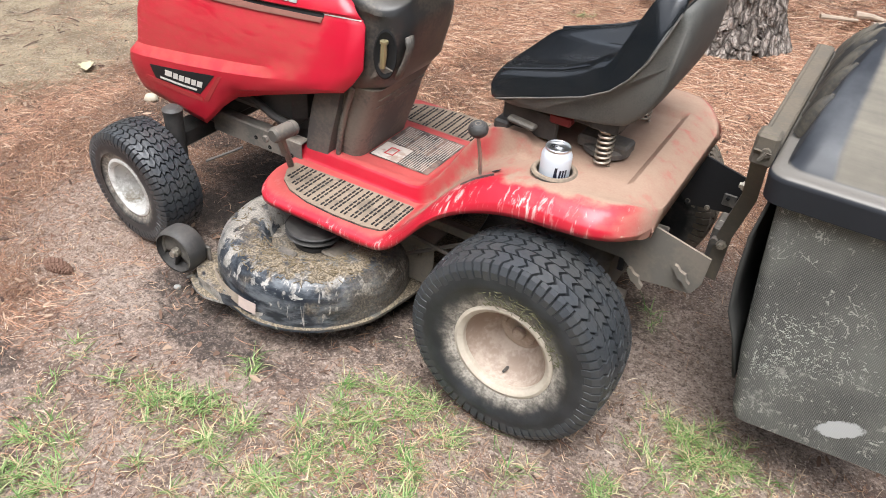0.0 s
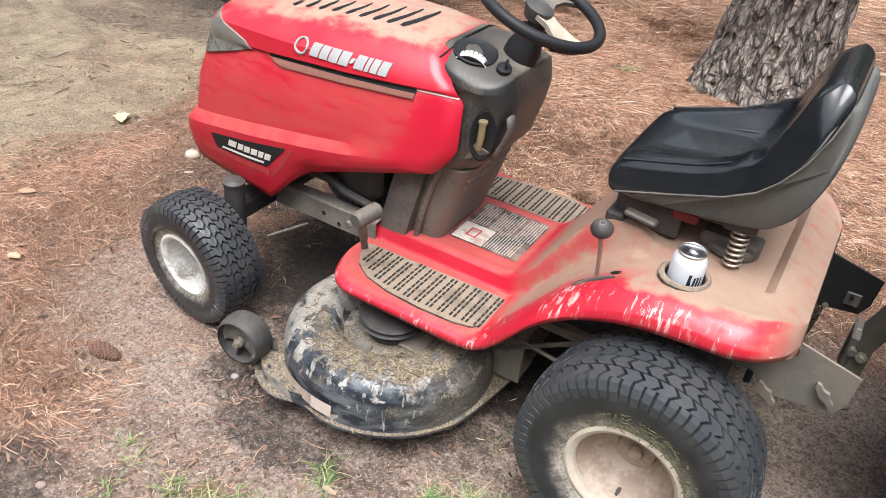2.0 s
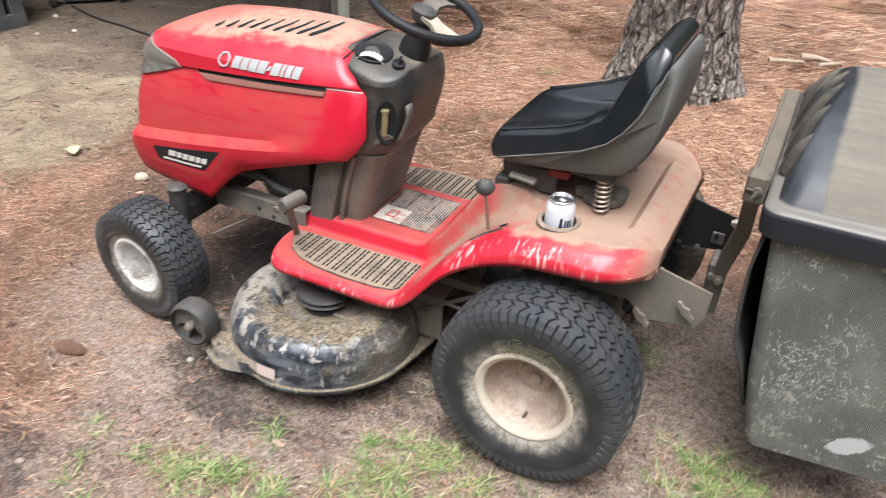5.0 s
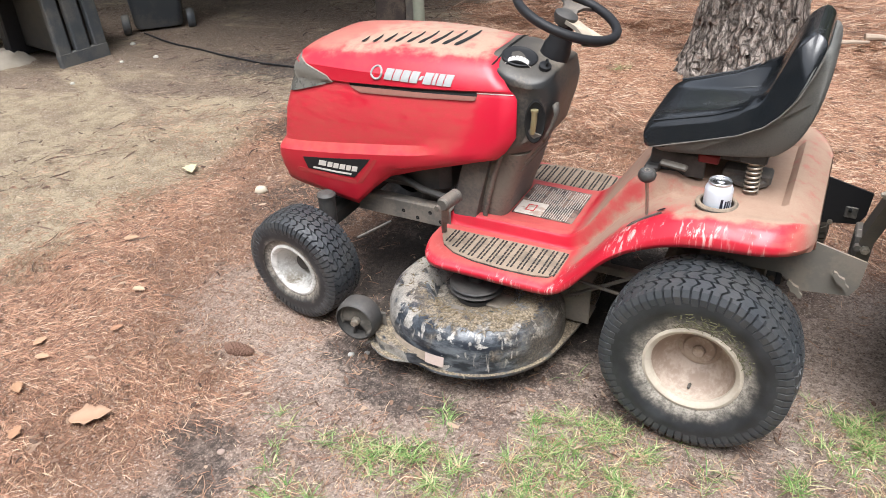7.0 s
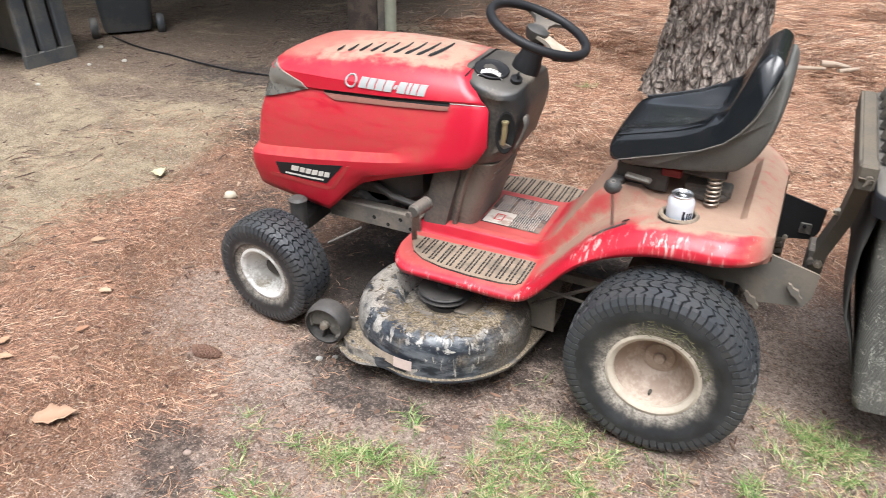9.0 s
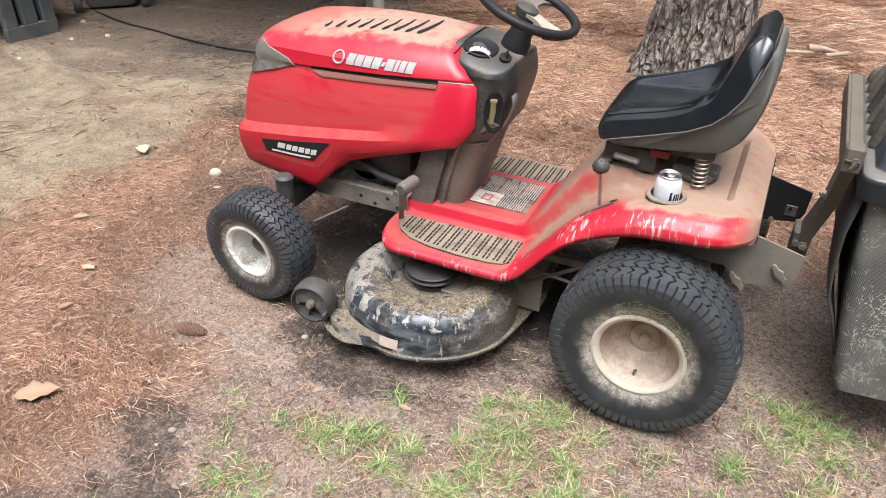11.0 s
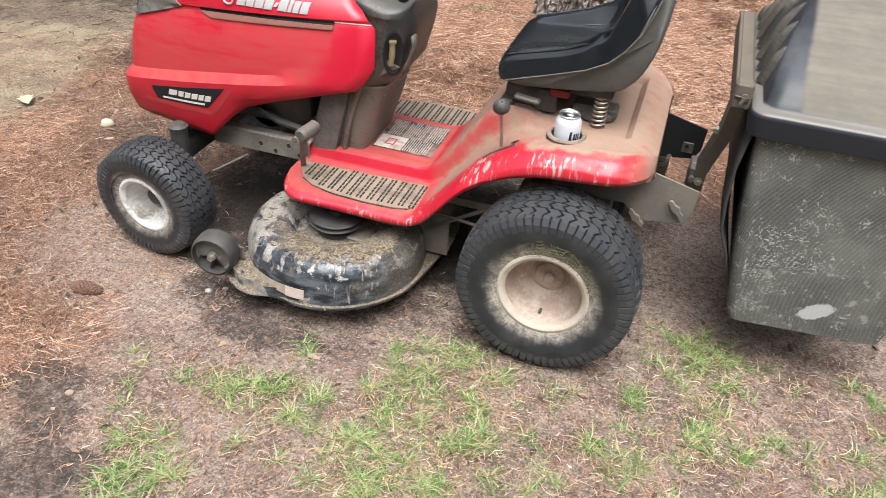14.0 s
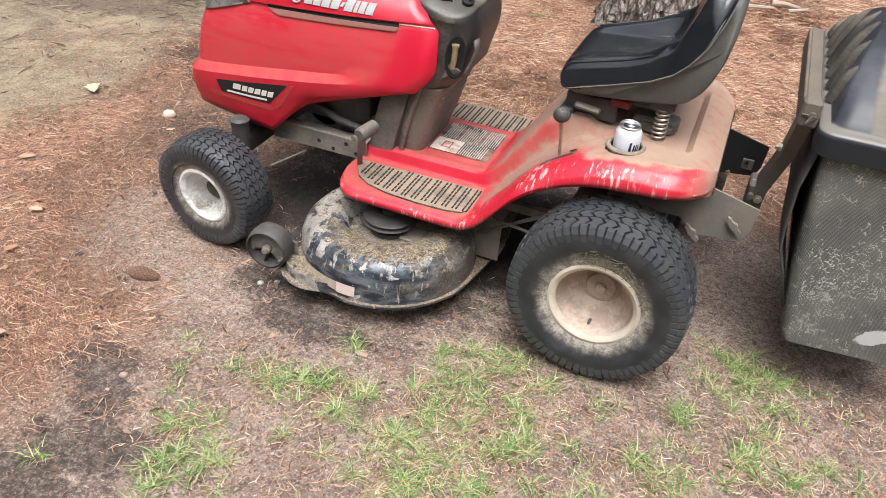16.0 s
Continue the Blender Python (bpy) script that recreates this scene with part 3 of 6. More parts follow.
    h = calc(nt, "ADD", calc(nt, "MULTIPLY", small, 1.0), calc(nt, "MULTIPLY", grit, 0.35))
    return finish(m, col, 0.95, h, 1.0, 0.012)


def stretch(lo, hi, step, far, n):
    """Even steps from lo to hi, then ever wider ones out to far on both sides."""
    out = [hi + (far - hi) * (k / n) ** 3 for k in range(1, n + 1)]
    back = [lo - (far + lo) * (k / n) ** 3 for k in range(n, 0, -1)]
    return back + list(np.arange(lo, hi, step)) + [hi] + out


def build_ground():
    xs, ys = stretch(-5.2, 2.4, 0.04, 160, 16), stretch(-2.4, 4.2, 0.04, 160, 16)
    g = Geo().grid([[(x, y, ground_z(x, y)) for x in xs] for y in ys])
    me = bpy.data.meshes.new("ground")
    me.from_pydata(g.v, [], g.f)
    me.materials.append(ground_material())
    me.polygons.foreach_set("use_smooth", [True] * len(me.polygons))
    return tagged(new("ground", me), "sandy ground with pine needles, wet dark soil and painted shade under the mower", "ground", kind="structure")


build_ground()


# ---- the ride-on mower ----
mower = thing("ride_on_mower", "red ride-on lawn mower, dusty and scratched, with black seat", "lawn mower")


def tyre_surface(R, W, v):
    """Axial place and radius of the tread's surface at v, from -1 to 1."""
    return v * W * 0.43, R - 0.010 * abs(v) ** 2.2


def wheel(name, R, W, rim_r, at, turn, lean, rows, count, dish_mat, flange_mat, flip, label):
    """A wheel whose outer face looks along -y."""
    m = pose(*at, lean, 0, turn) @ (Matrix.Rotation(math.pi, 4, "Z") if flip else Matrix())
    body = Geo()
    lug = 0.011
    prof = []
    for v in np.linspace(-1, 1, 13):
        y, r = tyre_surface(R - lug, W, v)
        prof.append((r, y))
    side = [(R - 0.022, 0.468), (R - 0.036, 0.491), (R - 0.052, 0.5), (R - 0.068, 0.501), (lerp(0.42, [0, 1], [rim_r, R]), 0.492), (lerp(0.25, [0, 1], [rim_r, R]), 0.472), (rim_r + 0.012, 0.44), (rim_r + 0.003, 0.42), (rim_r - 0.004, 0.40)]
    prof = [(r, -w * W) for r, w in reversed(side)] + prof + [(r, w * W) for r, w in side]
    turn_y = Matrix.Rotation(-math.pi / 2, 4, "X")
    body.lathe(prof, 72, turn_y)
    # rim: flange, bead seat and dished disc
    rim = Geo()
    w = 0.41 * W
    flange = [(rim_r - 0.016, -w + 0.014), (rim_r - 0.016, -w + 0.003), (rim_r - 0.011, -w - 0.003), (rim_r - 0.004, -w - 0.006), (rim_r + 0.003, -w - 0.004), (rim_r + 0.005, -w + 0.006)]
    rim.lathe(flange, 48, turn_y)
    wheel_ob = part("wheel", rim, flange_mat, mower, label, m=m)
    depth = 0.46 * W if R > 0.2 else 0.46 * W
    dish = Geo()
    q = rim_r - 0.012
    bowl = [(1.03, 0.0), (0.97, 0.1), (0.93, 0.3), (0.88, 0.5), (0.8, 0.66), (0.68, 0.8), (0.57, 0.88), (0.53, 0.98), (0.49, 1.03), (0.4, 1.0), (0.36, 0.92), (0.2, 0.9), (0.005, 0.9)]
    dish.lathe([(q * f, -w + 0.004 + depth * d) for f, d in bowl], 48, turn_y)
    part("rim_dish", dish, dish_mat, wheel_ob)
    hub = Geo()
    hub.lathe([(0.016, -w + depth * 0.92), (0.016, -w + depth * 0.92 - 0.007), (0.013, -w + depth * 0.92 - 0.01), (0.008, -w + depth * 0.92 - 0.009), (0.0005, -w + depth * 0.92 - 0.009)], 14, turn_y)
    if R < 0.2:
        hub.lathe([(0.026, -w + depth * 0.95), (0.026, -w + depth * 0.7), (0.021, -w + depth * 0.66), (0.001, -w + depth * 0.66)], 18, turn_y)
    part("hub_cap", hub, M_DISH if R > 0.2 else M_GAUGE, wheel_ob)
    valve = Geo().tube([(-0.004, -w + depth * 0.62, -q * 0.87), (-0.004, -w + depth * 0.62 - 0.022, -q * 0.82)], [0.0048, 0.0034], 8)
    if R > 0.2:
        part("valve_stem", valve, M_STEEL, wheel_ob)
    tyre = part("tyre", body, M_TYRE, wheel_ob, "black turf tyre with dried mud on its sidewall")
    mud = tyre.data.attributes.new("mud", "FLOAT", "POINT")
    mud.data.foreach_set("value", [max(0.0, 1.0 - (math.hypot(v.co.x, v.co.z) - rim_r) / (0.55 * (R - rim_r))) if v.co.y < 0 else (0.35 if math.hypot(v.co.x, v.co.z) < R - 0.03 else 0.0) for v in tyre.data.vertices])
    # tread: staggered rows of chevron lugs, and ribs on the shoulders
    tread = Geo()

    def on(u, v, lift):
        y, r = tyre_surface(R - lug + lift, W, v)
        a = 2 * math.pi * u / count
        return (r * math.cos(a), y, r * math.sin(a))

    for row in range(rows):
        v0, v1 = -0.9 + 1.8 * (row + 0.05) / rows, -0.9 + 1.8 * (row + 0.95) / rows
        sense = 1 if row % 2 else -1
        for k in range(count):
            u = k + 0.5 * (row % 2)
            sh = 0.34 * sense
            vm = (v0 + v1) / 2
            poly = [(u, v0), (u + sh, vm), (u, v1), (u + 0.77, v1), (u + 0.77 + sh, vm), (u + 0.77, v0)]
            top = [on(a, b, lug) for a, b in poly]
            cu, cv = u + 0.385 + sh / 2, (v0 + v1) / 2
            foot = [on(cu + (a - cu) * 1.07, cv + (b - cv) * 1.05, -0.001) for a, b in poly]
            tread.add(top + foot, [(0, 1, 4, 5), (1, 2, 3, 4)] + [(i, (i + 1) % 6, 6 + (i + 1) % 6, 6 + i) for i in range(6)])
    ribs = int(count * 1.5)
    for s in (-1, 1):
        for k in range(ribs):
            u = k * count / ribs
            a0, a1 = 2 * math.pi * u / count, 2 * math.pi * (u + 0.5) / count
            edge = [(0.43 * W * 0.9, R - 0.009), (0.43 * W * 1.03, R - 0.011), (0.482 * W, R - 0.027), (0.497 * W, R - 0.05 if k % 2 else R - 0.043)]
            verts = []
            for n, (y, r) in enumerate(edge):
                out = (0.0, 0.0025, 0.0035, 0.0)[n]
                for a in (a0, a1):
                    verts.append(((r + 0.002) * math.cos(a), s * (y + out), (r + 0.002) * math.sin(a)))
                for a in (a0 - 0.01, a1 + 0.01):
                    verts.append(((r - 0.007) * math.cos(a), s * (y - 0.004), (r - 0.007) * math.sin(a)))
            faces = []
            for n in range(3):
                b = 4 * n
                faces += [(b, b + 1, b + 5, b + 4), (b, b + 4, b + 6, b + 2), (b + 1, b + 3, b + 7, b + 5)]
            faces += [(0, 2, 3, 1), (12, 13, 15, 14)]
            tread.add(verts, faces)
    part("tread", tread, M_TREADMUD if flip and R > 0.2 else M_TREAD, wheel_ob, smooth=0)
    return wheel_ob


wheel("rear", 0.241, 0.19, 0.118, (0, -0.392, 0.246), -1, 0, 5, 44, M_DISH, M_CREAM, False, "dusty cream rear wheel")
wheel("rear", 0.241, 0.19, 0.118, (0, 0.392, 0.246), 1, 0, 5, 44, M_DISH, M_CREAM, True, "dusty cream rear wheel")
wheel("front", 0.181, 0.138, 0.088, (-1.223, -0.374, 0.183), -6, 3, 5, 40, M_WHITE, M_WHITE, False, "white front wheel with mud in its dish")
wheel("front", 0.181, 0.138, 0.088, (-1.223, 0.374, 0.183), -6, -3, 5, 40, M_WHITE, M_WHITE, True, "white front wheel with mud in its dish")

bits = Geo()
rng = random.Random(31)
for n in range(150):
    a, r = radians(rng.uniform(15, 115)), rng.uniform(0.122, 0.17)
    q = rng.uniform(0.002, 0.008)
    bits.box(-q, q, -0.0009, 0.0009, -0.0006, 0.0006, 0.0002, pose(r * math.cos(a), -0.394 - 0.455 * 0.19 - 0.12 * (r - 0.12), 0.247 + r * math.sin(a), 90, 0, 0) @ Matrix.Rotation(rng.uniform(0, 3.1), 4, "Z"))
tagged(part("grass_clipping", bits, plain("olive_clippings", (0.14, 0.135, 0.075), 0.9), mower, smooth=0), kind="stuff")

# hood: sections from the nose to the dash
HZ = [0.35, 0.375, 0.44, 0.525, 0.553, 0.568, 0.62, 0.722, 0.734, 0.742, 0.775]
HY = [0.240, 0.246, 0.256, 0.262, 0.262, 0.240, 0.235, 0.217, 0.210, 0.218, 0.213]


def hood_bottom(x):
    return lerp(x, [-1.42, -1.2, -1.09, -1.0, -0.95, -0.83, -0.6], [0.395, 0.368, 0.352, 0.436, 0.47, 0.508, 0.566])


def hood_top(x):
    return lerp(x, [-1.415, -1.40, -1.37, -1.3, -1.17, -1.0, -0.8, -0.61], [0.795, 0.803, 0.811, 0.822, 0.834, 0.846, 0.849, 0.84])


def hood_ends(z):
    return lerp(z, [0.38, 0.48, 0.505, 0.535, 0.62, 0.67, 0.80], [-1.39, -1.398, -1.393, -1.372, -1.366, -1.35, -1.31]), lerp(z, [0.555, 0.60, 0.655, 0.70, 0.74, 0.78, 0.81, 0.84], [-0.652, -0.608, -0.58, -0.577, -0.592, -0.628, -0.66, -0.672])


def hood_width(u):
    return lerp(u, [0, 0.008, 0.02, 0.05, 0.1, 0.33, 0.6, 0.8, 1.0], [0.66, 0.78, 0.875, 0.95, 0.985, 1.0, 0.965, 0.89, 0.785])


def hood_section(x):
    b = hood_bottom(x)
    belt = lerp(x, [-1.415, -0.83, -0.61], [0.505, 0.572, 0.605])
    zs = [b, b + 0.02, b + 0.5 * (belt - 0.03 - b), belt - 0.032, belt - 0.01, belt + 0.016, max(0.62, belt + 0.035)] + HZ[7:]
    tilt = 0.016 * (x + 1.1) / 0.4
    zs[7:10] = [z + max(-0.006, tilt) for z in zs[7:10]]
    t = hood_top(x)
    top = [(y, 0.776 + (t - 0.776) * f) for y, f in ((0.196, 0.28), (0.174, 0.61), (0.14, 0.84), (0.08, 0.96), (0.0, 1.0))]
    fade = 1 - ease(x, -0.87, -0.74)
    ys = list(HY)
    for k, y in ((2, 0.246), (3, 0.252), (4, 0.25), (5, 0.243), (6, 0.236)):
        ys[k] = y + (HY[k] - y) * fade
    return list(zip(ys, zs)) + top


def hood_point(x, k):
    y, z = hood_section(x)[k]
    a, b = hood_ends(z)
    u = (x + 1.415) / 0.803
    return (a + u * (b - a), y * hood_width(u), z)


def hood_y(x, z):
    """Half the hood's width at a place on its side."""
    a, b = hood_ends(z)
    u = min(1.0, max(0.0, (x - a) / (b - a)))
    sec = hood_section(-1.415 + 0.803 * u)
    return lerp(z, [s[1] for s in sec], [s[0] for s in sec]) * hood_width(u)


def build_hood():
    us = [0, 0.006, 0.015, 0.03, 0.05, 0.08, 0.12, 0.17, 0.22, 0.27, 0.32, 0.36, 0.39, 0.405, 0.42, 0.44, 0.47, 0.5, 0.54, 0.58, 0.63, 0.7, 0.78, 0.86, 0.93, 1.0]
    rows = []
    n = len(HZ) + 5
    for u in us:
        x = -1.415 + 0.803 * u
        half = [hood_point(x, k) for k in range(n)]
        rows.append([(px, -py, pz) for px, py, pz in half] + [p for p in reversed(half[:-1])])
    nose = [[(x - d, y * w, z) for x, y, z in rows[0]] for d, w in ((0.004, 0.0), (0.004, 0.5), (0.003, 0.9))]
    g = Geo().grid(nose + rows)
    ob = part("hood", g, M_HOOD, mower, "red hood, dusty on top", smooth=28)
    thick = ob.modifiers.new("thickness", "SOLIDIFY")
    thick.thickness, thick.offset = 0.004, -1
    return ob


hood = build_hood()
grille = Geo().grid([[(hood_ends(z)[0] - 0.006, y, z) for y in np.linspace(-0.13, 0.13, 6)] for z in (0.42, 0.5, 0.6, 0.7, 0.735)])
for z in np.arange(0.46, 0.72, 0.05):
    grille.box(hood_ends(z)[0] - 0.012, hood_ends(z)[0] + 0.0, -0.125, 0.125, z, z + 0.014, 0.003)
part("grille", grille, M_BLACK, mower, "black front grille")


def side_patch(xz, lift, nx=8, nz=5, back=0.004):
    """A thin plate on the hood's side between four corners (front low, rear low, rear high, front high)."""
    (x0, z0), (x1, z1), (x2, z2), (x3, z3) = xz
    rows, under = [], []
    for j in range(nz):
        b = j / (nz - 1)
        row = []
        for i in range(nx):
            a = i / (nx - 1)
            x = (1 - b) * ((1 - a) * x0 + a * x1) + b * ((1 - a) * x3 + a * x2)
            z = (1 - b) * ((1 - a) * z0 + a * z1) + b * ((1 - a) * z3 + a * z2)
            row.append((x, -hood_y(x, z) - lift, z))
        rows.append(row)
    g = Geo().grid(rows)
    rim = rows[0] + [r[-1] for r in rows[1:-1]] + rows[-1][::-1] + [r[0] for r in rows[-2:0:-1]]
    g.grid([rim, [(x, y + back, z) for x, y, z in rim]], True)
    return g


for s in (1, -1):
    lamp = side_patch([(-1.35, 0.672), (-1.157, 0.731), (-1.175, 0.748), (-1.312, 0.797)], 0.006, 9, 6, 0.014)
    lamp.v = [(x, y * s, z) for x, y, z in lamp.v]
    part("headlight", lamp, M_LENS, hood, "clouded grey plastic headlight")
groove = side_patch([(-1.10, 0.7285), (-0.705, 0.7415), (-0.705, 0.7525), (-1.10, 0.738)], 0.0015, 14, 3, 0.003)
part("side_vent", groove, M_DARK, hood, "dark slot under the hood's crease")
seam = side_patch([(-0.705, 0.748), (-0.606, 0.7515), (-0.606, 0.7535), (-0.705, 0.7505)], 0.002, 6, 2)
part("panel_seam", seam, M_PALE, hood)
ledge = side_patch([(-1.06, 0.714), (-0.708, 0.7305), (-0.705, 0.7415), (-1.10, 0.7285)], 0.004, 12, 3, 0.006)
part("crease_ledge", ledge, M_SETTLED, hood)
badge = side_patch([(-1.255, 0.452), (-1.085, 0.452), (-1.022, 0.524), (-1.268, 0.49)], 0.0018, 12, 5, 0.003)
badge_ob = part("badge", badge, M_BLACK, hood, "black badge panel with white printed bars")
lower_edge = side_patch([(-1.30, 0.437), (-1.082, 0.428), (-1.08, 0.443), (-1.292, 0.45)], 0.0009, 12, 2, 0.003)
part("badge_border", lower_edge, M_FILM, hood, "dust-dulled edge under the badge")
part("badge_border", side_patch([(-1.08, 0.43), (-1.062, 0.434), (-0.998, 0.526), (-1.012, 0.524)], 0.0009, 3, 8, 0.003), M_FILM, hood)
for k, (a, b) in enumerate(((-1.205, -1.178), (-1.173, -1.155), (-1.151, -1.133), (-1.129, -1.11), (-1.106, -1.09), (-1.086, -1.068))):
    part("printed_bar", side_patch([(a - 0.006, 0.473), (b - 0.006, 0.474), (b, 0.492), (a, 0.491)], 0.0026, 3, 2), M_PALE, badge_ob)
part("printed_bar", side_patch([(-1.235, 0.457), (-1.095, 0.459), (-1.092, 0.465), (-1.232, 0.463)], 0.0026, 8, 2), M_PALE, badge_ob)
emblem = Geo()
ring = [(-1.008 + 0.0165 * math.cos(a), 0.777 + 0.0165 * math.sin(a)) for a in np.linspace(0, 2 * math.pi, 17)[:-1]]
emblem.tube([(x, -hood_y(x, z) - 0.002, z) for x, z in ring], 0.0032, 6, loop=True)
emblem_ob = part("emblem", emblem, M_LETTER, hood, "silver ring and block marks on the hood's side")
x = -0.98
for k, w in enumerate((0.024, 0.022, 0.024, 0.024, 0.009, 0.024, 0.010, 0.017, 0.022)):
    tall = 0.014 if k != 4 else 0.005
    part("printed_bar", side_patch([(x - 0.003, 0.7765 - tall), (x + w - 0.003, 0.7765 - tall), (x + w + 0.003, 0.7765 + tall), (x + 0.003, 0.7765 + tall)], 0.003, 3, 3), M_LETTER, emblem_ob)
    x += w + 0.0035


def hood_skin(x, y):
    """Height of the hood's top."""
    u = (x + 1.415) / 0.803
    sec = hood_section(x)[-5:]
    return lerp(abs(y), [s[0] * hood_width(u) for s in reversed(sec)], [s[1] for s in reversed(sec)])


for k in range(9):
    x0 = -1.105 + 0.0362 * k
    g = Geo()
    rows = []
    for i in range(11):
        a = i / 10
        y = -0.122 + 0.004 * k + (0.04 + 0.0135 * k) * a
        x = x0 + (0.004 + 0.0016 * k) * math.sin(a * 2.2)
        w = (0.0055 + 0.0007 * k) * (1 - 0.7 * a) * min(1.0, 0.45 + a * 5)
        rows.append([(x - w, y, hood_skin(x, y) + 0.0004), (x, y, hood_skin(x, y) + 0.0014), (x + w, y, hood_skin(x, y) + 0.0004)])
    part("vent_slot", g.grid(rows), M_DARK, hood)


# dash and steering pedestal
def stack(g, levels, r, n=5):
    """Rounded rectangles one above another: (z, x0, x1, y0, y1)."""
    return g.grid([[(x, y, z) for x, y in rounded(x0, x1, y0, y1, min(r, (x1 - x0) * 0.45, (y1 - y0) * 0.45), n)] for z, x0, x1, y0, y1 in levels], True, True)


def dash_top(x, y):
    """Height of the dash's upper face, which falls away to both sides and to the rear."""
    return 0.846 - 2.8 * max(0.0, abs(y) - 0.03) ** 2 - 0.26 * max(0.0, x + 0.64)


def build_dash():
    levels = [(0.555, -0.74, -0.585, 0.140), (0.575, -0.75, -0.562, 0.150), (0.61, -0.735, -0.535, 0.154), (0.65, -0.715, -0.525, 0.154), (0.69, -0.70, -0.513, 0.152), (0.72, -0.70, -0.506, 0.150), (0.745, -0.70, -0.503, 0.149), (0.763, -0.70, -0.506, 0.152), (0.772, -0.70, -0.51, 0.157)]
    rows = [[(x, y, z) for x, y in rounded(x0, x1, -w, w, 0.075, 8)] for z, x0, x1, w in levels]
    for k, lift in ((1.0, -0.012), (0.985, -0.003), (0.955, 0.0), (0.88, 0.001), (0.75, 0.0), (0.55, 0.0), (0.35, 0.0), (0.12, 0.0)):
        row = []
        for x, y in rounded(-0.70, -0.514, -0.159, 0.159, 0.075, 8):
            x, y = -0.61 + (x + 0.61) * k, y * k
            row.append((x, y, dash_top(x, y) + lift))
        rows.append(row)
    return Geo().grid(rows, True, True)


dash_ob = part("dash", build_dash(), M_DASH, mower, "dusty black plastic dash", smooth=38)
rim_line = [(x, y, dash_top(x, y) + 0.0015) for x, y in ((-0.678, -0.135), (-0.672, -0.12), (-0.664, -0.06), (-0.662, 0.0), (-0.664, 0.06), (-0.672, 0.12), (-0.682, 0.15))]
part("dash_gap", Geo().tube([(x - 0.004, y, z) for x, y, z in rim_line], 0.0032, 6), M_DARK, dash_ob, "dark gap between dash and hood")
ped = stack(Geo(), [(0.33, -0.785, -0.645, -0.125, 0.125), (0.36, -0.785, -0.64, -0.128, 0.128), (0.44, -0.765, -0.615, -0.135, 0.135), (0.52, -0.73, -0.595, -0.138, 0.138), (0.565, -0.72, -0.575, -0.143, 0.143)], 0.035)
ped_ob = part("pedestal", ped, M_PEDESTAL, mower, "dusty grey plastic steering pedestal", smooth=45)
panel = Geo().grid([[(x, y, z) for x, y in ((x0, -0.13), (x0 - 0.002, -0.152), (x0 + 0.004, -0.156), (x1 - 0.004, -0.154), (x1, -0.13))] for z, x0, x1 in ((0.34, -0.80, -0.722), (0.4, -0.792, -0.71), (0.48, -0.775, -0.69), (0.56, -0.752, -0.672))], True, True)
part("side_panel", panel, M_STEEL, ped_ob, "dusty flat panel on the pedestal's side")
part("panel_rib", Geo().tube([(-0.70, -0.14, 0.35), (-0.688, -0.142, 0.42), (-0.668, -0.144, 0.5), (-0.648, -0.146, 0.56)], 0.008, 8), M_PEDESTAL, ped_ob)
for k in range(7):
    z = 0.38 + 0.024 * k
    xx = lerp(z, [0.36, 0.56], [-0.655, -0.578])
    part("louvre", Geo().box(xx - 0.03, xx + 0.004, -0.11, 0.11, z, z + 0.006, 0.002), M_PEDESTAL, ped_ob)
# oval recess with the throttle dial, and the knee pocket
RECESS = pose(-0.622, -0.084, dash_top(-0.622, -0.084) + 0.0005, 17, 9, 12)
dial_bed = Geo().lathe([(0.05, -0.006), (0.051, 0.001), (0.048, 0.003), (0.044, 0.001), (0.036, -0.001), (0.001, -0.002)], 32, RECESS @ Matrix.Diagonal((1.0, 0.86, 1, 1)))
part("dial_recess", dial_bed, M_BLACK, dash_ob)
dial = Geo()
DIAL = pose(-0.622, -0.1, 0.7955, 90 + 16, 0, 12)
dial.lathe([(0.001, 0.012), (0.041, 0.012), (0.043, 0.0105), (0.043, -0.0105), (0.041, -0.012), (0.001, -0.012)], 40, DIAL)
dial_ob = part("dial", dial, M_BLACK, dash_ob, "black dial with a pale numbered rim")
part("dial_rim", Geo().lathe([(0.0436, 0.0105), (0.0444, 0.0), (0.0436, -0.0105)], 40, DIAL), M_PALE, dial_ob)
ticks = Geo()
for k in range(26):
    ticks.box(0.0435, 0.0452, -0.0009, 0.0009, -0.009, 0.002 - 0.006 * (k % 3 > 0), 0.0003, DIAL @ Matrix.Rotation(2 * math.pi * k / 26, 4, "Z"))
part("printed_bar", ticks, M_BLACK, dial_ob)
key = Geo().lathe([(0.017, 0), (0.017, 0.012), (0.012, 0.014), (0.001, 0.014)], 16, pose(-0.548, -0.088, dash_top(-0.548, -0.088) - 0.003, 16, 16, 0))
key.box(-0.003, 0.003, -0.011, 0.011, 0.014, 0.026, 0.001, pose(-0.548, -0.088, dash_top(-0.548, -0.088) - 0.003, 16, 16, 30))
part("ignition_switch", key, M_BLACK, dash_ob)
POCKET = pose(-0.549, -0.1465, 0.678, 90, 0, 32)
cavity = Geo().lathe([(0.044, -0.004), (0.047, 0.003), (0.043, 0.0045), (0.038, 0.002), (0.028, -0.001), (0.001, -0.002)], 32, POCKET @ Matrix.Diagonal((0.62, 1.35, 1, 1)))
part("knee_pocket", cavity, M_DARK, dash_ob, "dark oval pocket in the dash")
brass = Geo().tube([(-0.553, -0.152, 0.645), (-0.548, -0.156, 0.68), (-0.547, -0.156, 0.712)], [0.007, 0.0085, 0.008], 10)
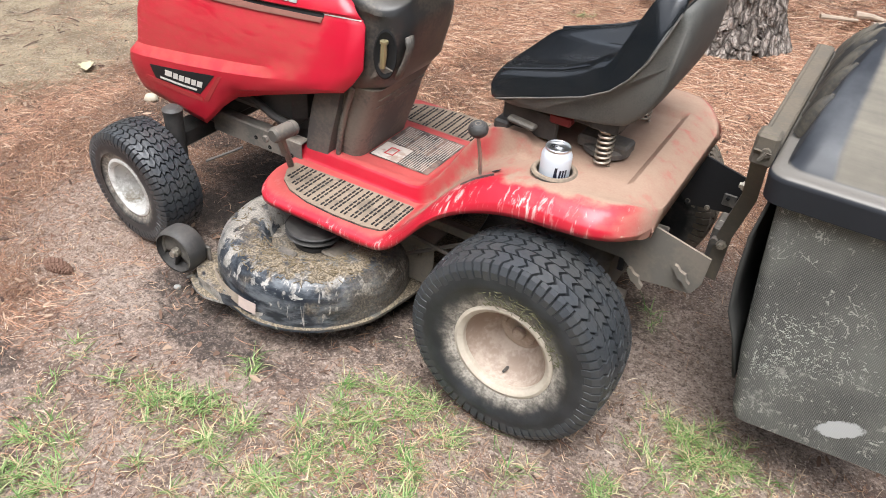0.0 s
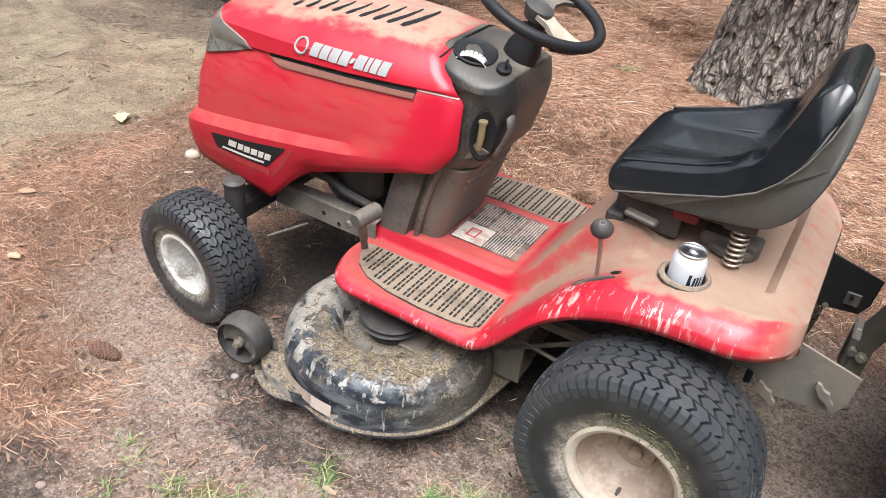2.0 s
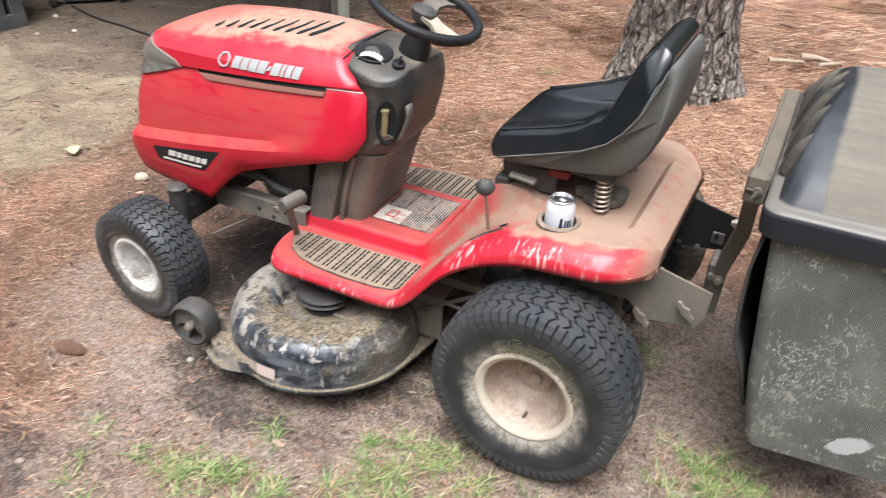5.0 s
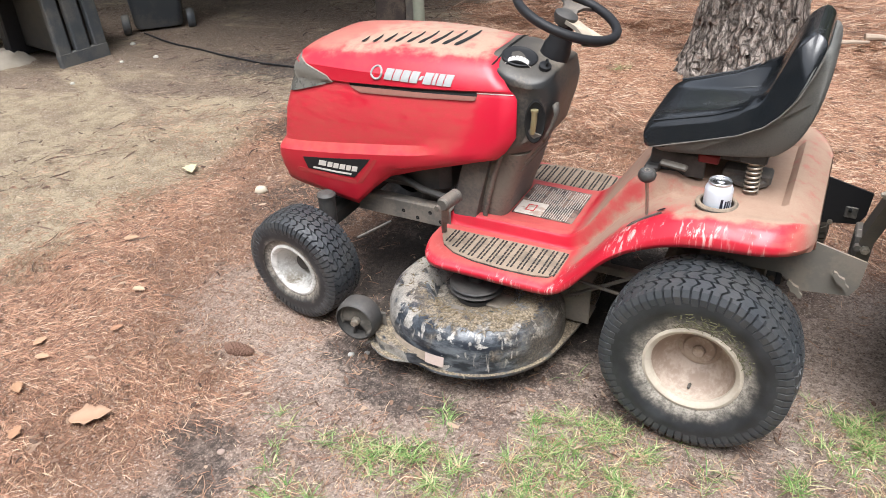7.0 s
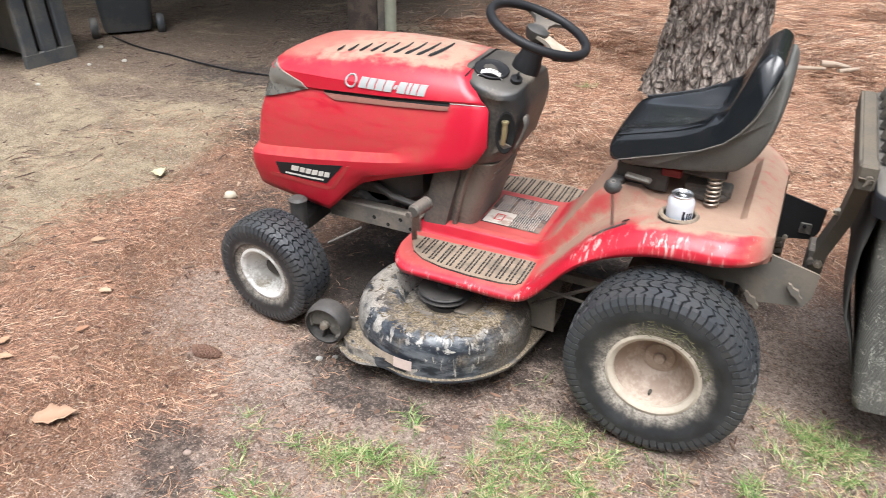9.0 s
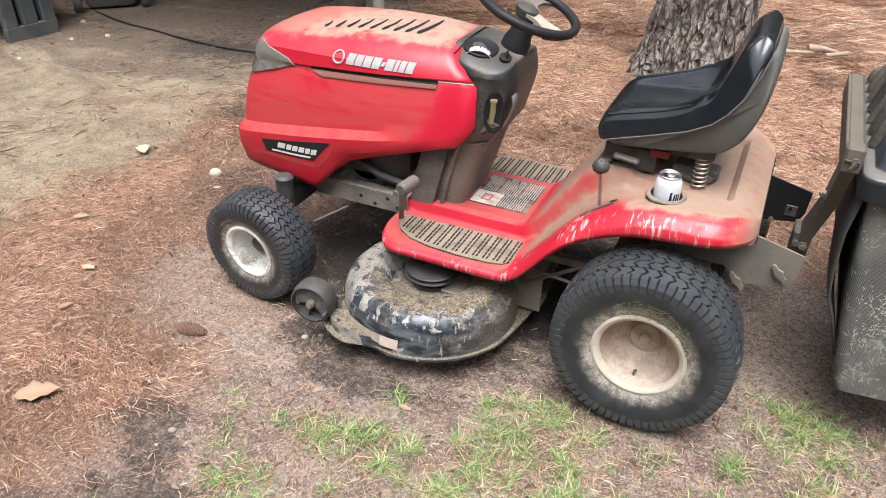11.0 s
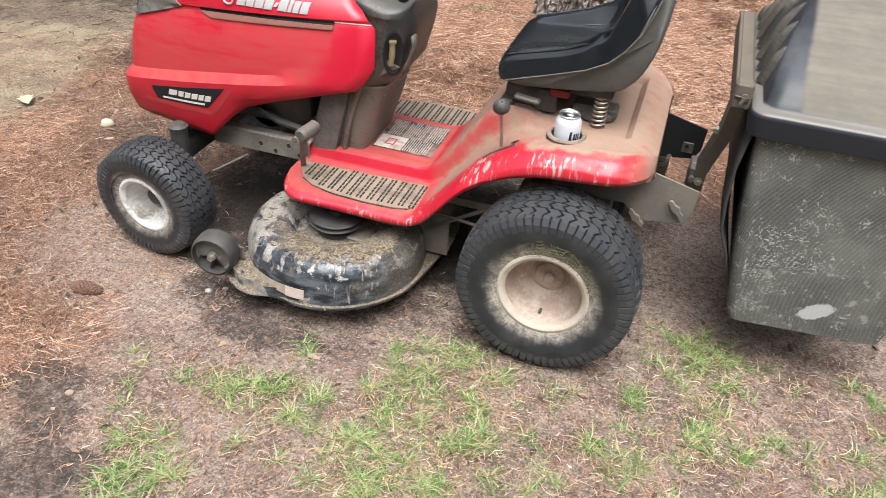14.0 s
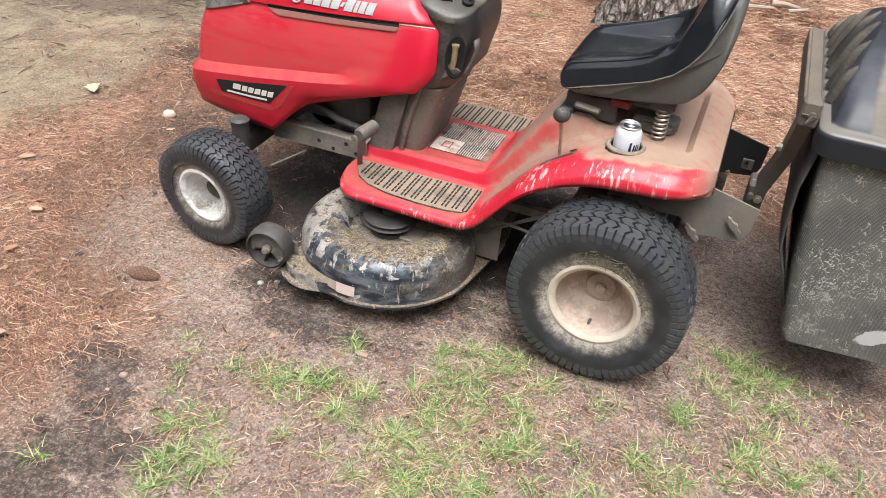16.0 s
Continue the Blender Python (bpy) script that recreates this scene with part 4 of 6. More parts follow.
brass.lathe([(0.001, 0), (0.0105, 0.0), (0.0105, 0.006), (0.001, 0.007)], 12, pose(-0.547, -0.156, 0.71))
part("pocket_fitting", brass, plain("tarnished_brass", (0.42, 0.36, 0.2), 0.4, 0.5), dash_ob)
flap_edge = [(-0.582, 0.612), (-0.561, 0.658), (-0.545, 0.645), (-0.53, 0.638)]
flap = Geo().add([(x, -0.161 + 0.5 * max(0.0, x + 0.57), z) for x, z in flap_edge] + [(x, -0.148 + 0.5 * max(0.0, x + 0.57), z) for x, z in flap_edge], [(0, 1, 2, 3), (7, 6, 5, 4)] + [(i, (i + 1) % 4, 4 + (i + 1) % 4, 4 + i) for i in range(4)])
part("pocket_flap", flap, M_PEDESTAL, dash_ob)
fin = Geo().grid([[(x, y, z) for y in (-0.128, -0.1)] for x, z in ((-0.507, 0.725), (-0.502, 0.70), (-0.51, 0.67), (-0.523, 0.64), (-0.533, 0.615))])
fin_ob = part("dash_fin", fin, M_PEDESTAL, dash_ob, "pale worn fin behind the pocket")
fin_ob.modifiers.new("thickness", "SOLIDIFY").thickness = 0.008

column = Geo().lathe([(0.042, 0), (0.04, 0.03), (0.034, 0.045), (0.032, 0.075), (0.022, 0.08), (0.02, 0.115)], 24, pose(-0.555, 0, 0.815, 0, 20, 0), caps=True)
part("steering_column", column, M_BLACK, mower)
WHEEL = pose(-0.522, 0, 0.938, 0, 20, 0)
ring = Geo().tube([(0.143 * math.cos(a), 0.143 * math.sin(a), 0) for a in np.linspace(0, 2 * math.pi, 49)[:-1]], 0.0128, 10, m=WHEEL, loop=True)
steer = part("steering_wheel", ring, M_BLACK, mower, "black steering wheel with dusty spokes", smooth=60)
hub = Geo().lathe([(0.026, -0.03), (0.033, -0.012), (0.033, -0.002), (0.022, 0.004), (0.001, 0.005)], 24, WHEEL)
part("hub", hub, M_GAUGE, steer)
for a in (332, 98):
    sp = Geo().grid([[(r, y * w, -0.008 - 0.006 * (1 - abs(y)) + 0.004 * math.sin(r * 20)) for y in (-1, -0.6, 0, 0.6, 1)] for r, w in ((0.025, 0.024), (0.06, 0.02), (0.1, 0.03), (0.137, 0.06))])
    sp.v += [(x, y, z - 0.01) for x, y, z in sp.v]
    n = len(sp.v) // 2
    sp.f += [tuple(i + n for i in reversed(f)) for f in sp.f]
    sp.grid([[sp.v[i] for i in (0, 5, 10, 15)], [sp.v[i + n] for i in (0, 5, 10, 15)]])
    sp.grid([[sp.v[i] for i in (4, 9, 14, 19)], [sp.v[i + n] for i in (4, 9, 14, 19)]])
    sp.v = [tuple(WHEEL @ Matrix.Rotation(radians(a), 4, "Z") @ Vector(p)) for p in sp.v]
    part("spoke", sp, M_SPOKE if a > 180 else M_STEEL, steer, "dust-caked spoke" if a > 180 else "")


# seat: vinyl cushion in a grey shell, on a hinged bracket with two springs
CUSHION = [(-0.245, 0.69, 0.19), (-0.264, 0.706, 0.185), (-0.262, 0.732, 0.18), (-0.238, 0.752, 0.18), (-0.16, 0.764, 0.185), (-0.08, 0.772, 0.19), (-0.02, 0.782, 0.195), (0.006, 0.804, 0.195), (0.03, 0.858, 0.19), (0.05, 0.918, 0.172), (0.066, 0.966, 0.152), (0.084, 0.991, 0.138), (0.108, 0.997, 0.134), (0.132, 0.974, 0.142), (0.118, 0.92, 0.175), (0.095, 0.865, 0.19), (0.065, 0.82, 0.195), (0.033, 0.787, 0.197), (-0.02, 0.758, 0.197), (-0.12, 0.725, 0.192)]
SHELL = [(-0.245, 0.689, 0.188), (-0.12, 0.725, 0.196), (-0.02, 0.759, 0.202), (0.033, 0.788, 0.202), (0.065, 0.82, 0.2), (0.095, 0.864, 0.195), (0.118, 0.919, 0.182), (0.134, 0.968, 0.15), (0.152, 0.95, 0.148), (0.152, 0.89, 0.17), (0.142, 0.825, 0.185), (0.12, 0.762, 0.19), (0.09, 0.722, 0.185), (0.055, 0.70, 0.18), (-0.05, 0.682, 0.175), (-0.2, 0.664, 0.165), (-0.235, 0.672, 0.175)]


RISE = (0.1, 0.3, 0.65, 1.0, 0.9)


def sit(x, z, w):
    """The seat sits a little lower and its back more upright than drawn above."""
    return x - 0.002 * ease(z, 0.8, 1.0) + 0.012 * (1 - ease(x, -0.26, -0.05)), z - 0.011, w


def seat_loft(loop, bolster):
    loop = [sit(*p) for p in loop]
    cx, cz = sum(p[0] for p in loop) / len(loop), sum(p[1] for p in loop) / len(loop)
    rows = []
    for b in (-1, -0.985, -0.94, -0.87, -0.8, -0.74, -0.68, -0.6, -0.53, -0.46, -0.3, 0, 0.3, 0.46, 0.53, 0.6, 0.68, 0.74, 0.8, 0.87, 0.94, 0.985, 1):
        pull = (1 - abs(b) ** 5) ** 0.35 if abs(b) < 1 else 0.0
        row = []
        for i, (x, z, w) in enumerate(loop):
            e = ease(abs(b), 0.46, 0.74) * bolster
            if bolster and 3 <= i <= 7:
                z = z + e * RISE[i - 3]
            if bolster and 6 <= i <= 10:
                x = x - e * (0.2, 0.3, 0.2, 0.08, 0.0)[i - 6]
            k = 0.86 + 0.14 * pull
            row.append((cx + (x - cx) * k if not bolster else x + (0.02 if x < -0.2 else -0.004) * (1 - pull), b * w, cz + (z - cz) * (k if not bolster else 1) - (0.02 * (1 - pull) if bolster and 2 <= i <= 11 else 0)))
        curve = []
        for i in range(len(row)):
            p = [Vector(row[(i + k) % len(row)]) for k in (-1, 0, 1, 2)]
            for t in (0.0, 1 / 3, 2 / 3):
                curve.append(tuple(0.5 * (2 * p[1] + (p[2] - p[0]) * t + (2 * p[0] - 5 * p[1] + 4 * p[2] - p[3]) * t * t + (3 * p[1] - p[0] - 3 * p[2] + p[3]) * t ** 3)))
        rows.append(curve)
    return Geo().grid(rows, True, True)


seat = part("seat", seat_loft(SHELL, 0.0), M_SHELL, mower, "grey seat shell with black vinyl cushion", smooth=50)
part("cushion", seat_loft(CUSHION, 0.04), M_VINYL, seat, "worn black vinyl cushion", smooth=70)
for s in (-1, 1):
    piping = Geo().tube([(x, s * (w + 0.0015), z) for x, z, w in (sit(*p) for p in ((-0.235, 0.69, 0.186), (-0.12, 0.726, 0.195), (-0.02, 0.76, 0.201), (0.033, 0.789, 0.201), (0.065, 0.821, 0.199), (0.095, 0.865, 0.194), (0.118, 0.92, 0.182), (0.13, 0.96, 0.16)))], 0.0022, 6)
    part("piping", piping, M_STEEL, seat)
for s in (-1, 1):
    # welt along the cushion's upper edge, and the crease beside the dished middle
    for b, lift, r, first, last in ((0.9, 0.001, 0.0032, 3, 7), (0.47, 0.0005, 0.0016, 5, 7)):
        line = []
        e = ease(b, 0.46, 0.74) * 0.04
        fall = 0.02 * (1 - (1 - b ** 5) ** 0.35)
        for i in range(first, last):
            px, pz, pw = sit(*CUSHION[i])
            line.append((px - (e * (0.2, 0.3, 0.2, 0.08)[i - 6] if i >= 6 else 0), s * b * pw, pz + e * (RISE[i - 3] if i < 8 else 0) - fall + lift))
        part("top_seam", Geo().tube(line, r, 6), M_VINYL, seat)
plate = Geo().box(-0.22, 0.05, -0.12, 0.12, 0.645, 0.69, 0.006).box(-0.01, 0.055, -0.158, 0.158, 0.663, 0.692, 0.005)
plate.box(-0.23, -0.09, -0.128, -0.115, 0.585, 0.65, 0.004).box(-0.23, -0.09, 0.115, 0.128, 0.585, 0.65, 0.004)
plate.box(-0.24, -0.2, -0.15, 0.15, 0.58, 0.61, 0.005)
seat_base = part("seat_bracket", plate, M_GAUGE, mower, "grimy steel seat bracket")
part("seat_switch", Geo().box(-0.11, -0.058, -0.138, -0.06, 0.636, 0.66, 0.004), plain("dark_red_plastic", (0.22, 0.012, 0.014), 0.5), seat_base, "red seat switch")
disc = Geo().lathe([(0.055, 0.583), (0.055, 0.594), (0.048, 0.598), (0.02, 0.6), (0.001, 0.6)], 28, pose(0.015, -0.07, 0))
disc.box(-0.05, 0.07, -0.1, -0.04, 0.583, 0.612, 0.006)
part("spring_plate", disc, M_STEEL, seat_base, "grimy round steel spring plate")
catch = Geo().box(-0.26, -0.19, -0.175, -0.15, 0.582, 0.594, 0.004, pose(0, 0, 0.02, 0, 6, 0))
part("seat_latch", catch, M_PEDESTAL, seat_base)
for y in (-0.135, 0.135):
    path = []
    for k in range(7 * 12 + 1):
        a = 2 * math.pi * k / 12
        path.append((0.028 + 0.0175 * math.cos(a), y + 0.0175 * math.sin(a), 0.578 + 0.087 * k / 84))
    part("seat_spring", Geo().tube(path, 0.0028, 6), M_SPRING, mower, "rusty steel coil spring")


# fender deck: one pressed sheet from the foot boards over the rear wheels
def half_width(x):
    w = 0.372
    if x < -0.74:
        w = 0.372 - 0.11 * (1 - math.sqrt(max(0, 1 - ((-0.74 - x) / 0.085) ** 2)))
    if x > 0.07:
        w = 0.372 - 0.13 * (1 - math.sqrt(max(0, 1 - ((x - 0.07) / 0.13) ** 2)))
    return w - 0.008 * ease(x, -0.42, -0.3) * (1 - ease(x, -0.3, -0.1))


def glide(x, xs, ys):
    """A softened line through points."""
    return sum(lerp(x + d, xs, ys) for d in (-0.03, -0.02, -0.01, 0.0, 0.01, 0.02, 0.03)) / 7


def deck_height(x, y):
    b = abs(y)
    centre = glide(x, [-0.43, -0.40, -0.33, -0.28, -0.24], [0.346, 0.362, 0.47, 0.552, 0.596])
    sidez = glide(x, [-0.405, -0.385, -0.34, -0.28, -0.21, -0.14, -0.07, 0], [0.311, 0.324, 0.375, 0.455, 0.522, 0.566, 0.588, 0.597])
    t = ease(b, 0.150, 0.170)
    z = centre * (1 - t) + sidez * t
    z += 0.003 * ease(b, 0.118, 0.13) * (1 - ease(b, 0.14, 0.15)) * (1 - ease(x, -0.45, -0.38))
    w = half_width(x)
    fender = ease(x, -0.36, -0.2)
    edge = (w - b)
    fall = max(0.0, 1 - edge / (0.03 + 0.025 * fender))
    z -= (0.012 + 0.024 * fender) * fall * fall
    z += 0.004 * fender * ease(edge, 0.045, 0.055) * (1 - ease(edge, 0.06, 0.08)) * (1 - ease(x, -0.12, -0.1) * (1 - ease(x, 0.03, 0.05)))
    rear = max(0.0, 1 - (0.198 - x) / 0.085)
    z -= 0.035 * rear * rear
    pan = ease(x, -0.16, -0.12) * (1 - ease(x, 0.104, 0.125)) * (1 - ease(b, 0.198, 0.216))
    z -= 0.021 * pan
    d = math.hypot(x + 0.033, y + 0.258)
    z -= 0.066 * (1 - ease(d, 0.037, 0.042))
    return z


def lip_height(x):
    return glide(x, [-0.82, -0.45, -0.39, -0.36, -0.32, -0.28, -0.21, -0.14, -0.07, 0.06, 0.13, 0.19], [0.283, 0.28, 0.287, 0.312, 0.362, 0.414, 0.470, 0.505, 0.524, 0.535, 0.54, 0.535])


def build_fender():
    xs = [-0.824 + 0.0035 * k for k in range(0, 8)] + list(np.arange(-0.794, 0.17, 0.0085)) + [0.17 + 0.004 * k for k in range(0, 8)]
    us = sorted([-1, -0.992, -0.98, -0.96, 0.96, 0.98, 0.992, 1] + list(np.arange(-0.935, 0.94, 0.0235)) + [q * (0.398 + 0.0085 * k) for k in range(8) for q in (-1, 1)])
    rows = []
    for x in xs:
        w = half_width(x)
        row = [(x, -w - 0.001, lip_height(x)), (x, -w - 0.003, lip_height(x) + 0.012)]
        row += [(x, u * w, deck_height(x, u * w)) for u in us]
        row += [(x, w + 0.003, lip_height(x) + 0.012), (x, w + 0.001, lip_height(x))]
        rows.append(row)
    front = [(x - 0.004, y, z - 0.028) for x, y, z in rows[0]]
    rear = [(x + 0.004, y, min(z, 0.535)) for x, y, z in rows[-1]]
    g = Geo().grid([front] + rows + [rear])
    ob = part("fender_deck", g, M_FENDER, mower, "scratched red fender deck, thick with dust on top", smooth=42)
    thick = ob.modifiers.new("thickness", "SOLIDIFY")
    thick.thickness, thick.offset = 0.0025, -1
    return ob


fender = build_fender()
for s in (-1, 1):
    outline = []
    for x, y in ((-0.795, -0.205), (-0.42, -0.195), (-0.398, -0.225), (-0.404, -0.3), (-0.425, -0.332), (-0.47, -0.343), (-0.56, -0.346), (-0.65, -0.34), (-0.72, -0.322), (-0.765, -0.292), (-0.79, -0.252), (-0.799, -0.22)):
        outline.append((x, y * -s))
    pad = part("foot_pad", Geo().prism(outline, 0.309, 0.3165), M_PAD, fender, "dusty ribbed rubber foot mat")
    rib = Geo()
    for k in range(12):
        x = -0.765 + 0.031 * k
        lo = -lerp(x, [-0.78, -0.7, -0.6, -0.42], [0.268, 0.318, 0.333, 0.326])
        for col in range(2):
            y = lo
            while y < -0.215:
                rib.box(x + 0.011 * col - 0.0024, x + 0.011 * col + 0.0024, y, y + 0.014, 0.3158, 0.3192, 0.001, None if s > 0 else Matrix.Scale(-1, 4, (0, 1, 0)))
                y += 0.0185
    tagged(part("rib", rib, M_MATDASH, pad), kind="stuff")
label_z = 0.3475
M_PRINT = plain("dusty_label_print", (0.5, 0.46, 0.41), 0.7)
decal = part("instruction_decal", Geo().box(-0.637, -0.445, -0.086, 0.118, label_z, label_z + 0.0012, 0.0003), grimy("dusty_black_label", (0.03, 0.028, 0.026), 0.7, (0.3, 0.2, 0.16), up=0.12, patch=0.6, scale=24), fender, "dusty black and white instruction label with unreadable print")
part("decal_panel", Geo().box(-0.632, -0.545, -0.083, 0.0, label_z + 0.001, label_z + 0.002, 0.0003), grimy("scuffed_white_label", (0.66, 0.6, 0.53), 0.7, (0.36, 0.24, 0.19), up=0.15, patch=0.7, scale=26), decal)
frame_bars = Geo()
for a in ((-0.60, -0.575, -0.06, -0.056), (-0.60, -0.575, -0.024, -0.02), (-0.604, -0.60, -0.06, -0.02), (-0.579, -0.575, -0.06, -0.02)):
    frame_bars.box(*a, label_z + 0.0018, label_z + 0.0028, 0.0002)
part("printed_bar", frame_bars, M_REDPRINT, decal)
rng = random.Random(4)
for k in range(25):
    x = -0.628 + 0.0073 * k
    y0 = 0.006 if x < -0.545 else -0.08
    while y0 < 0.105:
        n = rng.uniform(0.06, 0.12)
        if rng.random() > 0.12:
            part("printed_bar", Geo().box(x, x + 0.0024, y0, min(0.112, y0 + n), label_z + 0.001, label_z + 0.0019, 0.0002), M_PRINT, decal)
        y0 += n + 0.005

# gear lever, cup ring, brake pedal
slot = Geo()
gate = [(-0.235, -0.296), (-0.225, -0.304), (-0.2, -0.302), (-0.175, -0.306), (-0.152, -0.3), (-0.158, -0.293), (-0.18, -0.291), (-0.21, -0.288)]
gate_top = [(x, y, deck_height(x, y) + 0.005) for x, y in gate]
slot.add(gate_top + [(x, y, z - 0.006) for x, y, z in gate_top], [tuple(range(8))] + [(i, (i + 1) % 8, 8 + (i + 1) % 8, 8 + i) for i in range(8)])
gear = part("gear_gate", slot, M_STEEL, fender, "grimy gear lever gate")
for cx in (-0.222, -0.158):
    hole = [(cx + 0.011 * math.cos(a), -0.283 + 0.005 * math.sin(a) + 0.2 * (cx + 0.19)) for a in np.linspace(0, 2 * math.pi, 11)[:-1]]
    part("gate_notch", Geo().add([(x, y, deck_height(x, y) + 0.004) for x, y in hole] + [(cx, -0.283 + 0.2 * (cx + 0.19), deck_height(cx, -0.283) + 0.005)], [(i, (i + 1) % 10, 10) for i in range(10)]), M_DARK, gear)
lever = Geo().tube([(-0.19, -0.292, 0.545), (-0.192, -0.3, 0.6), (-0.196, -0.312, 0.65)], 0.0042, 8)
lever_ob = part("gear_lever", lever, M_BARE, mower)
knob = Geo().lathe([(0.001, -0.015), (0.013, -0.014), (0.0205, -0.006), (0.0225, 0.002), (0.0195, 0.0105), (0.0165, 0.0135), (0.0155, 0.0125), (0.0125, 0.0155), (0.0115, 0.0145), (0.007, 0.0165), (0.001, 0.017)], 20, pose(-0.196, -0.312, 0.661, 12, 0, 0))
knob_ob = part("knob", knob, M_GAUGE, lever_ob, "round black knob")
for r in (0.006, 0.0125):
    part("knob_mark", Geo().tube([(r * math.cos(a), r * math.sin(a), 0.0162 - 0.5 * max(0.0, r - 0.006)) for a in np.linspace(0, 2 * math.pi, 17)[:-1]], 0.0011, 5, loop=True, m=pose(-0.196, -0.312, 0.661, 12, 0, 0)), M_PEDESTAL, knob_ob)
ringm = Geo().lathe([(0.0385, -0.06), (0.039, 0.002), (0.0415, 0.0045), (0.046, 0.004), (0.0505, 0.0), (0.051, -0.004)], 40, pose(-0.033, -0.258, 0.5965))
part("cup_holder", ringm, M_PAD, fender, "dusty dark cup holder ring")
pedal = Geo().tube([(-0.797, -0.225, 0.312), (-0.785, -0.25, 0.36), (-0.762, -0.29, 0.42), (-0.735, -0.325, 0.47)], 0.009, 8)
pedal.box(-0.012, 0.012, -0.006, 0.006, -0.075, 0.03, 0.003, pose(-0.745, -0.318, 0.455, 25, 12, 0))
pedal_ob = part("brake_pedal", pedal, M_RAIL, mower)
grip = Geo().lathe([(0.001, -0.046), (0.015, -0.046), (0.02, -0.04), (0.02, -0.03), (0.0185, -0.028), (0.02, -0.026), (0.02, 0.024), (0.015, 0.03), (0.001, 0.03)], 18, pose(-0.725, -0.335, 0.487, 90, 0, -8))
grip.lathe([(0.001, 0.0), (0.009, 0.0), (0.009, 0.008), (0.001, 0.009)], 6, pose(-0.732, -0.381, 0.487, 90, 0, -8))
part("pedal_grip", grip, M_PEDESTAL, pedal_ob, "ribbed grey pedal grip")


# chassis, axle, rear plates
for s in (-1, 1):
    rail = Geo().box(-1.13, -0.80, s * 0.175 - 0.003, s * 0.175 + 0.003, 0.296, 0.358, 0.002).box(-1.13, -0.80, min(s * 0.175, s * 0.14), max(s * 0.175, s * 0.14), 0.354, 0.36, 0.002).box(-0.80, 0.16, min(s * 0.175, s * 0.15), max(s * 0.175, s * 0.15), 0.262, 0.288, 0.002)
    for k in range(6):
        rail.lathe([(0.009, 0), (0.009, 0.005), (0.001, 0.006)], 6, pose(-1.07 + 0.048 * k, s * 0.178, 0.308 + 0.03 * (k % 2), 90 * s * -1 * -1, 0, 0))
    rail_ob = part("chassis_rail", rail, M_RAIL, mower, "grimy steel side rail")
    for hx, hz in ((-0.965, 0.325), (-0.915, 0.31), (-0.87, 0.337), (-0.835, 0.312)):
        part("bolt_hole", Geo().lathe([(0.001, 0.0005), (0.006, 0.0005), (0.007, -0.001)], 10, pose(hx, s * 0.1785, hz, 90 if s < 0 else -90, 0, 0)), M_DARK, rail_ob)
    tail = [(-0.06, 0.40), (0.14, 0.402), (0.185, 0.362), (0.302, 0.378), (0.318, 0.41), (0.322, 0.478), (0.20, 0.508), (-0.06, 0.515)]
    g = Geo().add([(x, s * 0.196, z) for x, z in tail] + [(x, s * 0.19, z) for x, z in tail], [tuple(range(8)), tuple(range(15, 7, -1))] + [(i, (i + 1) % 8, 8 + (i + 1) % 8, 8 + i) for i in range(8)])
    side_plate = part("rear_side_plate", g, M_BRACKET if s < 0 else M_BLACK, mower, "dusty grey steel tail plate" if s < 0 else "black steel tail plate")
    if s > 0:
        part("lock_slot", Geo().box(0.262, 0.295, 0.184, 0.1895, 0.395, 0.43, 0.003), M_STEEL, side_plate, "square steel socket in the plate")
        part("plate_bolt", Geo().lathe([(0.007, 0), (0.007, 0.005), (0.001, 0.006)], 8, pose(0.232, 0.19, 0.372, 90, 0, 0)), M_BARE, side_plate)
    for x, z in ((0.180, 0.372), (0.275, 0.422)):
        nut = Geo().lathe([(0.007, 0), (0.007, 0.006), (0.001, 0.007)], 12, pose(x, s * 0.196, z, 90 * -s * -1, 0, 0))
        wing = [(-0.03, 0.002), (-0.024, -0.006), (-0.012, -0.007), (0.0, -0.011), (0.012, -0.005), (0.024, -0.006), (0.03, -0.002), (0.024, 0.006), (0.012, 0.005), (0.0, 0.011), (-0.012, 0.005), (-0.024, 0.006)]
        nut.prism(wing, -0.005, 0.005, pose(x, s * 0.208, z, 0, 46, 0) @ pose(0, 0, 0, 90, 0, 0))
        nut_ob = part("wing_nut", nut, M_BRACKET, side_plate, "dusty steel wing nut")
        part("bolt_end", Geo().lathe([(0.005, 0), (0.005, 0.021), (0.001, 0.022)], 8, pose(x, s * 0.196, z, -90 * s * -1, 0, 0)), M_DARK, nut_ob)
cross = Geo().box(0.13, 0.145, -0.19, 0.19, 0.36, 0.5, 0.003)
part("hitch_plate", cross, M_BLACK, mower)
gearbox = Geo().box(-0.16, 0.1, -0.15, 0.15, 0.17, 0.36, 0.03).tube([(0, -0.31, 0.247), (0, 0.31, 0.247)], 0.03, 14)
part("transaxle", gearbox, M_STEEL, mower)
axle = Geo().box(-1.26, -1.19, -0.29, 0.29, 0.235, 0.30, 0.012)
for s in (-1, 1):
    axle.tube([(-1.185, s * 0.275, 0.17), (-1.185, s * 0.275, 0.37)], 0.027, 14).tube([(-1.19, s * 0.275, 0.185), (-1.223, s * 0.34, 0.183)], 0.016, 10)
    axle.lathe([(0.028, 0), (0.03, 0.012), (0.02, 0.02), (0.001, 0.021)], 14, pose(-1.185, s * 0.275, 0.37))
part("front_axle", axle, M_GAUGE, mower, "grimy steel front axle")
engine = Geo().box(-1.12, -0.82, -0.15, 0.15, 0.38, 0.60, 0.03).box(-1.25, -1.13, -0.16, 0.16, 0.30, 0.40, 0.01)
